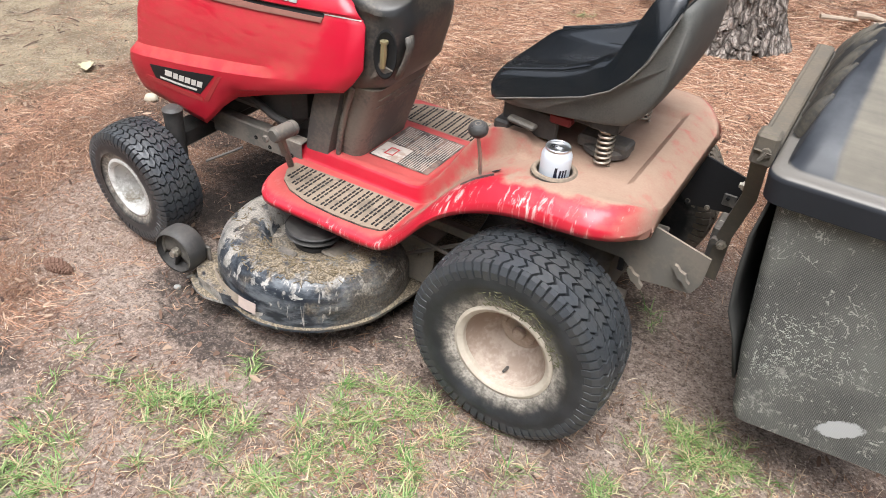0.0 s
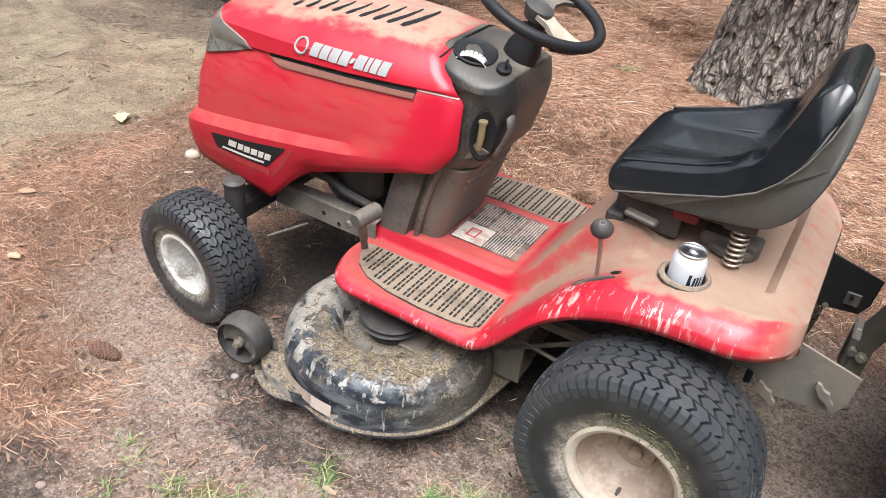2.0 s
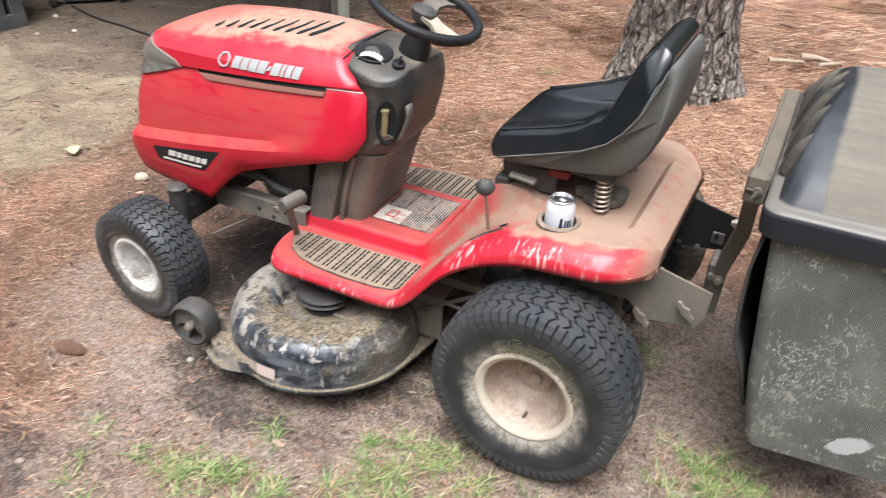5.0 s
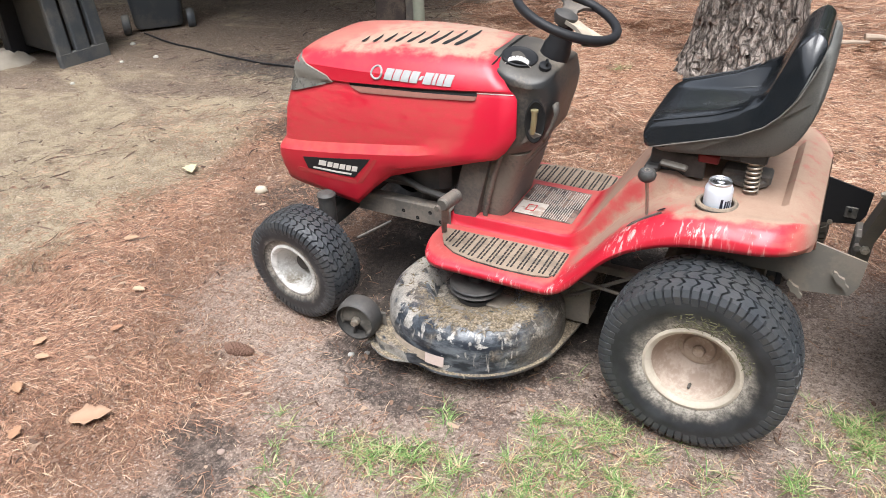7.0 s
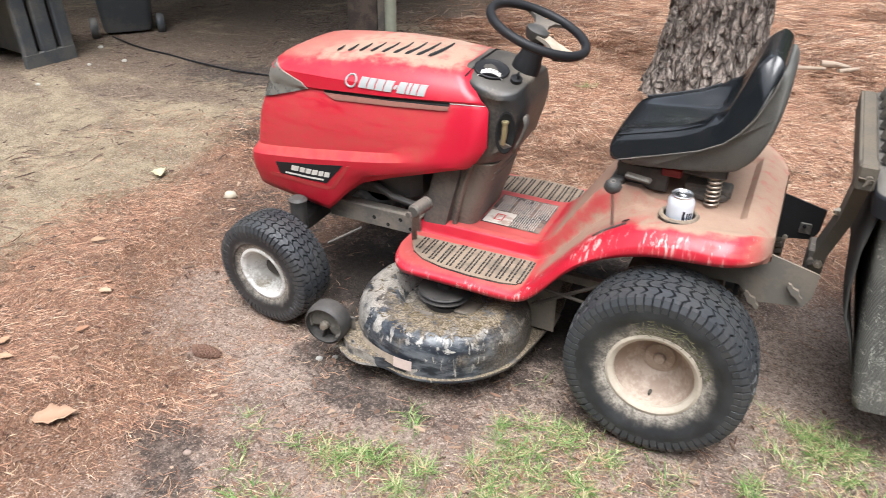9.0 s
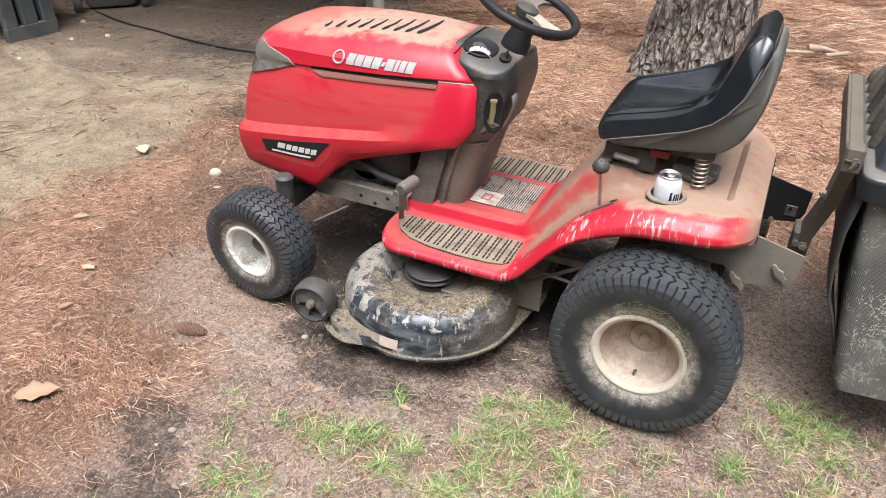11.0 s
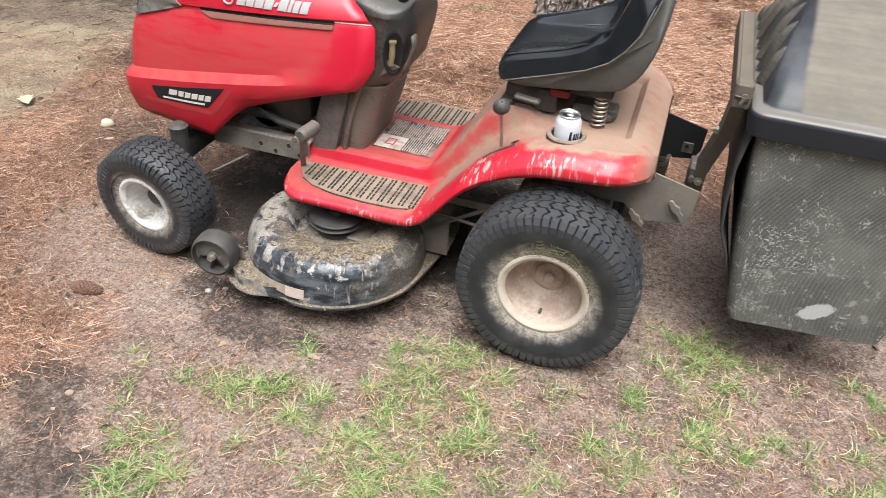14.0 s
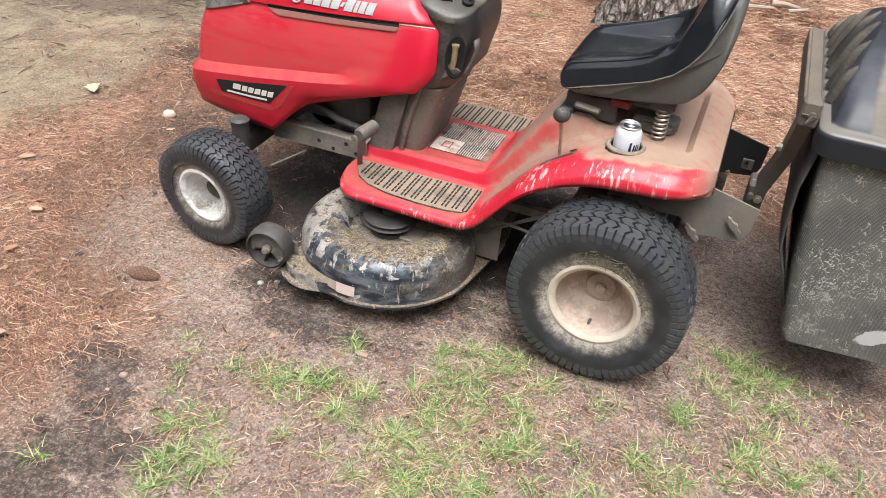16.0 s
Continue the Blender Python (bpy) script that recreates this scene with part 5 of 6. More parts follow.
engine.tube([(-1.28, -0.21, 0.405), (-1.2, -0.2, 0.372), (-1.1, -0.19, 0.37)], 0.014, 8)
engine.tube([(-0.98, -0.165, 0.44), (-0.9, -0.17, 0.41), (-0.82, -0.172, 0.4)], 0.011, 8)
part("engine", engine, M_GAUGE, mower, "grimy dark engine under the hood")
rod = Geo().tube([(-1.1, -0.25, 0.232), (-1.0, -0.2, 0.29)], 0.004, 6)
part("tie_rod", rod, M_STEEL, mower)
belt_rod = Geo().tube([(-0.4, -0.24, 0.20), (-0.2, -0.25, 0.33)], 0.006, 6).tube([(-0.48, -0.22, 0.26), (-0.22, -0.27, 0.27)], 0.005, 6)
part("lift_rod", belt_rod, M_STEEL, mower)


# cutting deck
def build_deck():
    g = Geo()
    prof = [(0.266, 0.086), (0.264, 0.104), (0.263, 0.125), (0.261, 0.155), (0.251, 0.182), (0.232, 0.203), (0.205, 0.216), (0.165, 0.217), (0.142, 0.208), (0.126, 0.19), (0.118, 0.168), (0.02, 0.166)]
    for cy in (-0.30, 0.30):
        g.lathe(prof, 64, pose(-0.655, cy, 0))
    g.box(-0.865, -0.45, -0.3, 0.3, 0.10, 0.168, 0.012)
    # low apron to the front corner and back along the rear edge
    apron = [(-0.36, -0.19)] + [(-0.655 + 0.276 * math.cos(radians(a)), -0.30 + 0.276 * math.sin(radians(a))) for a in range(345, 250, -15)] + [(-0.80, -0.58), (-0.855, -0.565), (-0.888, -0.535), (-0.90, -0.47), (-0.89, 0.3), (-0.45, 0.3), (-0.36, 0.0)]
    loop = []
    for i in range(len(apron)):
        p = [Vector(apron[(i + k) % len(apron)]) for k in (-1, 0, 1, 2)]
        for j in range(6):
            t = j / 6
            loop.append(tuple(0.5 * (2 * p[1] + (p[2] - p[0]) * t + (2 * p[0] - 5 * p[1] + 4 * p[2] - p[3]) * t * t + (3 * p[1] - p[0] - 3 * p[2] + p[3]) * t ** 3)))
    g.grid([[(x, y, z) for x, y in loop] for z in (0.08, 0.088)], True, True)
    g.prism([(-0.62, -0.55), (-0.75, -0.572), (-0.842, -0.556), (-0.876, -0.53), (-0.888, -0.46), (-0.84, -0.40), (-0.7, -0.45)], 0.084, 0.118)
    return part("cutting_deck", g, M_DECK, mower, "scraped black mower deck caked with mud and clippings", smooth=50)


deck = build_deck()
sticker = Geo()
arc = [(-0.655 + 0.2745 * math.cos(radians(a)), -0.30 + 0.2745 * math.sin(radians(a))) for a in range(263, 276, 3)]
sticker.grid([[(x, y, 0.106 + (0.012 if k < 4 else 0.0) * 0) for k, (x, y) in enumerate(arc)], [(x, y + 0.004, 0.138) for x, y in arc]])
sticker_ob = part("warning_sticker", sticker, plain("stained_paper", (0.62, 0.5, 0.44), 0.8, 0, 70, 0.35), deck, "torn pale warning sticker", smooth=60)
scrape = Geo().grid([[(-0.655 + 0.2742 * math.cos(radians(a)), -0.30 + 0.2742 * math.sin(radians(a)) + 0.004 * h, 0.108 + 0.03 * h * (0.4 + 0.6 * (a - 232) / 32) + 0.0005 * (264 - a)) for a in range(232, 265, 4)] for h in (0, 1)])
part("torn_end", scrape, plain("rusty_torn_paper", (0.44, 0.36, 0.28), 0.9, 0, 60, 0.6), sticker_ob, "rust-stained torn end", smooth=60)
for cy in (-0.30, 0.30):
    spin = Geo().lathe([(0.06, 0.165), (0.058, 0.178), (0.028, 0.182), (0.028, 0.197), (0.078, 0.2), (0.081, 0.203), (0.068, 0.208), (0.068, 0.214), (0.081, 0.219), (0.078, 0.223), (0.024, 0.225), (0.02, 0.238), (0.001, 0.238)], 30, pose(-0.655, cy, 0))
    part("spindle_pulley", spin, M_GAUGE, deck, "black spindle pulley")
part("spindle_bracket", Geo().box(-0.61, -0.545, -0.34, -0.27, 0.165, 0.176, 0.004), M_BRACKET, deck)
part("spindle_bracket", Geo().box(-0.7, -0.65, -0.41, -0.38, 0.165, 0.178, 0.005), M_STEEL, deck)
tab = Geo().box(-0.44, -0.335, -0.215, -0.209, 0.1, 0.24, 0.003).box(-0.43, -0.34, -0.2, -0.12, 0.1, 0.106, 0.002)
tab.box(-0.44, -0.335, -0.214, -0.12, 0.236, 0.242, 0.002)
hanger = part("hanger_bracket", tab, M_BRACKET, deck)
part("bolt", Geo().lathe([(0.018, 0), (0.018, 0.003), (0.011, 0.003), (0.011, 0.011), (0.001, 0.012)], 12, pose(-0.387, -0.215, 0.195, 90, 0, 0)), M_BRACKET, hanger)
crumbs = Geo()
rng = random.Random(21)
for k in range(1100):
    a, r = rng.uniform(0, 2 * math.pi), rng.uniform(0.12, 0.235)
    if math.cos(a) * r < -0.08 + 0.1 * noise.noise((a * 3, r * 20, 1.0)) and rng.random() < 0.85:
        continue
    x, y = -0.655 + r * math.cos(a), -0.30 + r * math.sin(a)
    z = lerp(r, [0.118, 0.126, 0.142, 0.165, 0.205, 0.232, 0.251], [0.168, 0.19, 0.208, 0.217, 0.216, 0.203, 0.182])
    n = rng.uniform(0.002, 0.009)
    crumbs.box(-n, n, -0.0011, 0.0011, -0.0008, 0.0008, 0.0003, pose(x, y, z + 0.0015, rng.uniform(-20, 20), rng.uniform(-20, 20), rng.uniform(0, 180)))
tagged(part("grass_clipping", crumbs, plain("brown_clippings", (0.26, 0.2, 0.12), 0.95, 0, 9, 0.8), deck, smooth=0), kind="stuff")
GA = pose(-0.928, -0.551, 0.152, 90, 0, 4)
gauge = Geo().lathe([(0.057, 0.004), (0.062, 0.0), (0.065, -0.01), (0.066, -0.03), (0.064, -0.05), (0.058, -0.058), (0.012, -0.058), (0.012, -0.03), (0.05, -0.03), (0.054, -0.02), (0.056, 0.002)], 30, GA)
gauge_ob = part("gauge_wheel", gauge, M_GAUGE, deck, "small dusty black plastic gauge wheel", smooth=45)
# its web is a plate with one sector broken out
fan = [[(r * math.cos(radians(a)), r * math.sin(radians(a)), z) for a in np.linspace(-62, 205, 24)] for r, z in ((0.012, -0.016), (0.03, -0.02), (0.05, -0.022), (0.056, -0.014))]
web = Geo().grid(fan, m=GA)
web_ob = part("web", web, M_WEB, gauge_ob, "dusty plate with a broken sector")
web_ob.modifiers.new("thickness", "SOLIDIFY").thickness = 0.004
part("web_rib", Geo().box(0.008, 0.052, -0.003, 0.003, -0.03, -0.008, 0.002, GA @ Matrix.Rotation(radians(255), 4, "Z")), M_GAUGE, gauge_ob)
bolt = Geo().lathe([(0.013, -0.03), (0.013, 0.0), (0.009, 0.002), (0.009, 0.01), (0.001, 0.011)], 8, GA)
part("axle_bolt", bolt, M_BARE, gauge_ob)
arm = Geo().box(-0.94, -0.86, -0.492, -0.484, 0.12, 0.165, 0.003).tube([(-0.928, -0.56, 0.152), (-0.928, -0.485, 0.152)], 0.008, 8)
part("gauge_bracket", arm, M_STEEL, deck)


# ---- drink can ----
can = thing("drink_can", "white and silver drink can with dark print in the cup holder", "can", at=(-0.033, -0.258, 0.534))
body = Geo().lathe([(0.001, 0.004), (0.024, 0.0), (0.027, 0.002), (0.033, 0.012), (0.033, 0.098), (0.0325, 0.103), (0.027, 0.115), (0.0262, 0.117), (0.0268, 0.12), (0.0255, 0.121), (0.0245, 0.118), (0.024, 0.1165), (0.001, 0.1165)], 36)
body_ob = part("body", body, M_CAN, can)
top = Geo().lathe([(0.0272, 0.1155), (0.0275, 0.1195), (0.026, 0.1215), (0.0243, 0.1195), (0.0238, 0.1172), (0.001, 0.1172)], 36)
part("lid", top, M_ALU, can, "bare aluminium can lid")
part("ring_pull", Geo().tube([(0.002 + 0.009 * math.cos(a), 0.006 * math.sin(a), 0.1185) for a in np.linspace(0, 2 * math.pi, 15)[:-1]], 0.0012, 5, loop=True), M_ALU, can)
part("mouth_hole", Geo().lathe([(0.009, 0.1174), (0.001, 0.1176)], 14, pose(-0.011, 0, 0) @ Matrix.Diagonal((0.8, 1, 1, 1))), M_DARK, can)
for a0, a1, z0, z1, lean in ((287, 297, 0.055, 0.086, 4), (299, 303, 0.055, 0.084, -5), (305, 313, 0.055, 0.08, 4), (317, 325, 0.055, 0.08, 3), (329, 336, 0.055, 0.08, 3), (275, 345, 0.03, 0.034, 0)):
    rows = [[(0.0334 * math.cos(radians(a0 + lean * t + (a1 - a0) * k / 4)), 0.0334 * math.sin(radians(a0 + lean * t + (a1 - a0) * k / 4)), z0 + (z1 - z0) * t) for k in range(5)] for t in (0, 1)]
    part("printed_bar", Geo().grid(rows), M_NAVY, body_ob)

# ---- grass catcher ----
catcher = thing("grass_catcher", "weathered black grass catcher with woven bag behind the mower", "grass catcher", at=(0, 0, 0))
rim = Geo().grid([[(x, y, z) for x, y in rounded(x0, x1, y0, y1, 0.035, 5)] for z, x0, x1, y0, y1 in ((0.70, 0.382, 0.945, -0.292, 0.465), (0.703, 0.376, 0.951, -0.298, 0.471), (0.706, 0.3755, 0.9515, -0.2985, 0.4715), (0.748, 0.3725, 0.9545, -0.3015, 0.4745), (0.752, 0.372, 0.955, -0.302, 0.475), (0.76, 0.376, 0.951, -0.298, 0.471), (0.764, 0.384, 0.943, -0.288, 0.462), (0.766, 0.396, 0.93, -0.276, 0.45), (0.785, 0.403, 0.925, -0.263, 0.44), (0.83, 0.415, 0.91, -0.19, 0.37), (0.88, 0.432, 0.885, -0.105, 0.29), (0.92, 0.455, 0.86, -0.025, 0.2), (0.937, 0.48, 0.83, 0.02, 0.15))], True, True)
lid_ob = part("lid", rim, M_DOME, catcher, "domed black plastic lid, half of it streaked beige", smooth=50)
for k in range(7):
    y = -0.12 + 0.082 * k
    top_z = lerp(y, [-0.2, -0.1, 0.0, 0.1, 0.2, 0.3, 0.4], [0.82, 0.87, 0.915, 0.93, 0.91, 0.86, 0.8])
    spine = [(lerp(z, [0.766, 0.785, 0.83, 0.88, 0.92, 0.937], [0.394, 0.401, 0.413, 0.43, 0.452, 0.475]), y, z) for z in np.linspace(0.768, top_z, 7)]
    part("rib", Geo().tube(spine, [0.017, 0.019, 0.019, 0.018, 0.016, 0.012, 0.003], 10), M_RIB, lid_ob, smooth=60)
bag = Geo().grid([[(x + 0.006 * noise.noise((x * 9, y * 9, z * 7)), y + 0.008 * noise.noise((x * 8, z * 8, 5 + y * 6)), z + (0.012 * math.sin(x * 9) if z < 0.3 else 0)) for x, y in rounded(x0, x1, y0, y1, 0.03, 6)] for z, x0, x1, y0, y1 in ((0.70, 0.402, 0.93, -0.275, 0.45), (0.66, 0.405, 0.925, -0.272, 0.445), (0.55, 0.415, 0.91, -0.272, 0.44), (0.45, 0.425, 0.895, -0.275, 0.435), (0.35, 0.438, 0.88, -0.282, 0.43), (0.27, 0.452, 0.865, -0.287, 0.425), (0.215, 0.462, 0.852, -0.286, 0.42), (0.188, 0.47, 0.845, -0.284, 0.41), (0.18, 0.49, 0.83, -0.26, 0.39))], True, True)
bag_ob = part("bag", bag, M_BAG, catcher, "dark woven bag stuck with grass bits", smooth=60)
front_panel = Geo().grid([[(x + 0.005 * math.sin(9 * y + 14 * z), y, z) for y in np.linspace(-0.262, 0.43, 10)] for z, x in ((0.70, 0.392), (0.6, 0.385), (0.5, 0.392), (0.42, 0.398), (0.36, 0.42), (0.26, 0.446))])
fp = part("front_panel", front_panel, plain("black_cloth", (0.045, 0.044, 0.04), 0.9), bag_ob)
fp.modifiers.new("thickness", "SOLIDIFY").thickness = 0.006
beam = Geo().box(0.338, 0.374, -0.195, 0.41, 0.75, 0.774, 0.004).box(0.333, 0.341, -0.195, 0.41, 0.71, 0.772, 0.002)
part("cross_beam", beam, M_BEAM, catcher, "dusty steel cross beam")
clip = Geo().box(0.33, 0.372, -0.238, -0.192, 0.735, 0.8, 0.006).tube([(0.356, -0.236, 0.768), (0.356, -0.246, 0.768)], 0.009, 10)
clip.tube([(0.356, -0.246, 0.768), (0.348, -0.248, 0.752)], 0.004, 6)
part("clamp", clip, M_BEAM, catcher, "dusty steel clamp")
spine = [(0.304, -0.018, 0.34), (0.308, -0.016, 0.46), (0.336, -0.09, 0.61), (0.34, -0.205, 0.77)]
rows = []
for x, y, z in spine:
    rows.append([(x - 0.006, y - 0.04, z), (x + 0.026, y - 0.044, z), (x + 0.026, y - 0.038, z), (x + 0.002, y - 0.034, z), (x + 0.002, y + 0.036, z), (x - 0.006, y + 0.036, z)])
arm_ob = part("support_arm", Geo().grid(rows, True, True), M_BEAM, catcher, "dusty steel support arm")
for x, y, z in spine[1:3]:
    part("arm_bolt", Geo().lathe([(0.011, 0), (0.011, 0.008), (0.007, 0.009), (0.007, 0.014), (0.001, 0.015)], 6, pose(x - 0.006, y, z, 0, -90, 0)), M_BARE, arm_ob)
part("arm_bolt", Geo().lathe([(0.012, 0), (0.012, 0.007), (0.007, 0.008), (0.007, 0.016), (0.001, 0.017)], 6, pose(0.318, -0.062, 0.44, 90, 0, 0)), M_BARE, arm_ob)
socket = Geo().box(0.288, 0.322, -0.05, 0.03, 0.36, 0.47, 0.004).tube([(0.30, -0.065, 0.44), (0.30, 0.05, 0.44)], 0.009, 8)
part("mount_socket", socket, M_STEEL, catcher)
bits = Geo()
rng = random.Random(11)
for k in range(2600):
    x = rng.uniform(0.43, 0.86)
    z = 0.21 + 0.47 * rng.random() ** 1.6
    if rng.random() < 0.6:
        x = 0.45 + 0.2 * rng.random() * rng.random() + 0.06 * rng.random()
    if noise.noise((x * 14, z * 11, 2.0)) < rng.uniform(-0.55, 0.1):
        continue
    x = max(x, 0.487 - 0.11 * (z - 0.2))
    a, n = rng.gauss(0.3, 0.9), rng.uniform(0.0008, 0.0034) * (2.4 if rng.random() < 0.08 else 1)
    bits.box(-n, n, -0.0007, 0.0007, -0.0006, 0.0006, 0.0002, pose(x, -0.283 + 0.012 * ease(z, 0.3, 0.6), z, 0, math.degrees(a), rng.uniform(-12, 12)))
tagged(part("grass_clipping", bits, plain("dry_clippings", (0.42, 0.43, 0.37), 0.9), bag_ob, smooth=0), kind="stuff")


# ---- pine tree ----
def bark_material():
    m, nt = material("grey_pine_bark")
    co = tex_coord(nt)
    n, f = tex_noise(nt, co, 22, 6, 0.7), tex_noise(nt, stretched(nt, co, 1, 1, 0.35), 70, 5, 0.75)
    shift = nt.nodes.new("ShaderNodeTexNoise")
    shift.inputs["Scale"].default_value = 7
    nt.links.new(co, shift.inputs["Vector"])
    warp = nt.nodes.new("ShaderNodeVectorMath")
    warp.operation = "MULTIPLY_ADD"
    warp.inputs[1].default_value = (0.07, 0.07, 0.16)
    nt.links.new(shift.outputs["Color"], warp.inputs[0])
    nt.links.new(co, warp.inputs[2])
    cracks = []
    for scale, tall in ((17, 0.3), (38, 0.4)):
        v = nt.nodes.new("ShaderNodeTexVoronoi")
        v.feature = "DISTANCE_TO_EDGE"
        v.inputs["Scale"].default_value = scale
        nt.links.new(stretched(nt, warp.outputs[0], 1, 1, tall), v.inputs["Vector"])
        cracks.append(span(nt, calc(nt, "ADD", v.outputs["Distance"], calc(nt, "MULTIPLY", calc(nt, "SUBTRACT", n, 0.5), 0.35)), -0.04, 0.15))
    crack = calc(nt, "MULTIPLY", cracks[0], span(nt, cracks[1], 0, 1, 0.6, 1.0))
    col = blend(nt, span(nt, f, 0.3, 0.7), (0.17, 0.138, 0.117), (0.5, 0.435, 0.38))
    col = blend(nt, span(nt, n, 0.5, 0.75), col, (0.26, 0.18, 0.14))
    col = blend(nt, crack, (0.075, 0.058, 0.048), col)
    return finish(m, col, 0.95, calc(nt, "ADD", crack, calc(nt, "MULTIPLY", n, 0.5)), 1.0, 0.03)


tree = thing("pine_tree", "large pine tree with rough grey plated bark", "tree", at=(-0.345, 2.68, ground_z(-0.345, 2.68)))


def trunk_radius(a, z):
    flare = 0.15 * math.exp(-max(0, z) / 0.2)
    return 0.252 - 0.008 * z + flare * (0.85 + 0.3 * math.sin(3 * a + 0.6) * math.sin(2 * a + 2))


rows = []
for k in range(150):
    z = -0.1 + k * 0.026
    row = []
    for i in range(120):
        a = 2 * math.pi * i / 120
        p = Vector((math.cos(a) * 1.5, math.sin(a) * 1.5, z * 0.55))
        plate = noise.voronoi(p * 4.6)[0]
        r = trunk_radius(a, z) + 0.024 * min(1.0, (plate[1] - plate[0]) * 3.0) + 0.008 * noise.noise((a * 9, z * 14, 2))
        row.append((r * math.cos(a) + 0.03 * z, r * math.sin(a), z))
    rows.append(row)
M_BARK = bark_material()
part("trunk", Geo().grid(rows, True, True), M_BARK, tree, smooth=70)
rng = random.Random(17)
for k in range(170):
    a0, z0 = radians(rng.uniform(195, 345)), 1.7 * rng.random() ** 1.3
    wide, tall = rng.uniform(0.02, 0.045), rng.uniform(0.03, 0.11)
    rim, crown = [], []
    for i in range(11):
        t = 2 * math.pi * i / 11
        q = rng.uniform(0.75, 1.1)
        u, v = wide * q * math.cos(t) + 0.2 * tall * math.sin(t) * rng.uniform(-0.3, 0.3), tall * q * math.sin(t)
        for out, shrink, lift in ((rim, 1.0, -0.004), (crown, 0.8, 0.031)):
            z = z0 + v * shrink
            r = trunk_radius(a0, z) + lift + rng.uniform(-0.002, 0.002)
            a = a0 + u * shrink / r
            out.append((r * math.cos(a) + 0.03 * z, r * math.sin(a), z))
    r = trunk_radius(a0, z0) + 0.034
    g = Geo().grid([rim, crown], True)
    g.add(crown + [(r * math.cos(a0) + 0.03 * z0, r * math.sin(a0), z0)], [(i, (i + 1) % 11, 11) for i in range(11)])
    part("bark_plate", g, M_BARK, tree, smooth=30)


# ---- things by the sand ----
M_TOTE = grimy("grey_blue_plastic", (0.058, 0.065, 0.072), 0.5, (0.2, 0.18, 0.15), up=0.4, patch=0.3, scale=6)
crate = thing("plastic_trestle", "low table on dark grey plastic legs with long slots", "table", at=(-4.42, 1.5, ground_z(-4.42, 1.5) - 0.01), turn=-8)
for y0, y1 in ((-0.18, -0.085), (-0.05, 0.055), (0.09, 0.18)):
    part("leg_bar", Geo().box(-0.03, 0.02, y0, y1, 0.09, 0.5, 0.008, pose(0, 0, 0, 0, -5, 0)), M_TOTE, crate)
part("leg_foot", Geo().box(-0.03, 0.0215, -0.182, 0.182, 0, 0.1, 0.006, pose(0, 0, 0, 0, -5, 0)), M_TOTE, crate)
part("leg_head", Geo().box(-0.035, 0.024, -0.185, 0.185, 0.47, 0.56, 0.01, pose(0, 0, 0, 0, -5, 0)), M_TOTE, crate)
part("rear_leg", Geo().box(-0.62, -0.54, -0.22, 0.2, 0, 0.55, 0.012), M_BLACK, crate)
# added dark box fills the shaded void under the table
part("shelf", Geo().box(-1.5, -0.12, -0.1, 0.2, 0.06, 0.5, 0.012), M_GAUGE, crate)
part("table_top", Geo().box(-1.7, 0.02, -0.5, 0.24, 0.565, 0.6, 0.01), grimy("dusty_brown_board", (0.13, 0.1, 0.075), 0.8, up=0.6), crate)
tub = thing("wheeled_bin", "dark grey plastic bin on small wheels", "bin", at=(-4.7, 2.47, ground_z(-4.7, 2.47)), turn=-43)
part("tub", stack(Geo(), [(0.03, -0.19, 0.19, -0.17, 0.17), (0.06, -0.2, 0.2, -0.18, 0.18), (0.9, -0.26, 0.26, -0.24, 0.24)], 0.05), M_TOTE, tub)
for y in (-0.19, 0.19):
    part("bin_wheel", Geo().lathe([(0.02, -0.03), (0.07, -0.027), (0.078, -0.01), (0.078, 0.01), (0.07, 0.027), (0.02, 0.03)], 20, pose(0.2, y * 1.25, 0.078, 90, 0, 0), caps=True), M_TOTE, tub)
cord = Geo()
cord_pts = [(-4.6, 2.21), (-4.5, 2.169), (-4.25, 2.068), (-4.02, 1.985), (-3.77, 1.907), (-3.535, 1.844), (-3.11, 1.748), (-2.76, 1.714), (-2.3, 1.75)]
cord.tube([(x, y, ground_z(x, y) + 0.008) for x, y in cord_pts], 0.0065, 6)
solid("black_cord", cord, M_BLACK, "black cord lying across the sand", "cord")
post = thing("timber_post", "dark timber post beside a pale painted pipe", "post", at=(-2.09, 2.0, ground_z(-2.09, 2.0) - 0.02))
part("post", Geo().box(-0.30, -0.10, 0.0, 0.14, 0, 2.6, 0.01), grimy("dark_timber", (0.035, 0.026, 0.022), 0.8, up=0.1, patch=0.2), post)
part("pipe", Geo().tube([(0.0, 0, 0), (0.0, 0, 2.6)], 0.034, 16), plain("pale_green_paint", (0.28, 0.3, 0.235), 0.5), post)
part("strap", Geo().box(-0.095, -0.04, 0.01, 0.03, 0, 2.6, 0.004), M_STEEL, post)


# ---- shed behind ----
M_BOARD = grimy("weathered_dark_boards", (0.022, 0.018, 0.016), 0.85, (0.05, 0.042, 0.035), up=0.1, patch=0.3, scale=4)
shed = thing("shed", "dark timber shed of upright boards", "shed", at=(-2.5, 4.6, ground_z(-2.5, 4.6) - 0.05))
for k in range(14):
    part("wall_board", Geo().box(-0.15 - 0.16 * k, -0.15 - 0.16 * k + 0.152, 0.0, 0.03 + 0.006 * (k % 3), 0, 2.5, 0.004), M_BOARD, shed)
for k in range(16):
    part("wall_board", Geo().box(-0.03, 0.006 * (k % 3), 0.05 + 0.16 * k, 0.05 + 0.16 * k + 0.152, 0, 2.5, 0.004, pose(0, 0, 0, 0, 0, -18)), M_BOARD, shed)
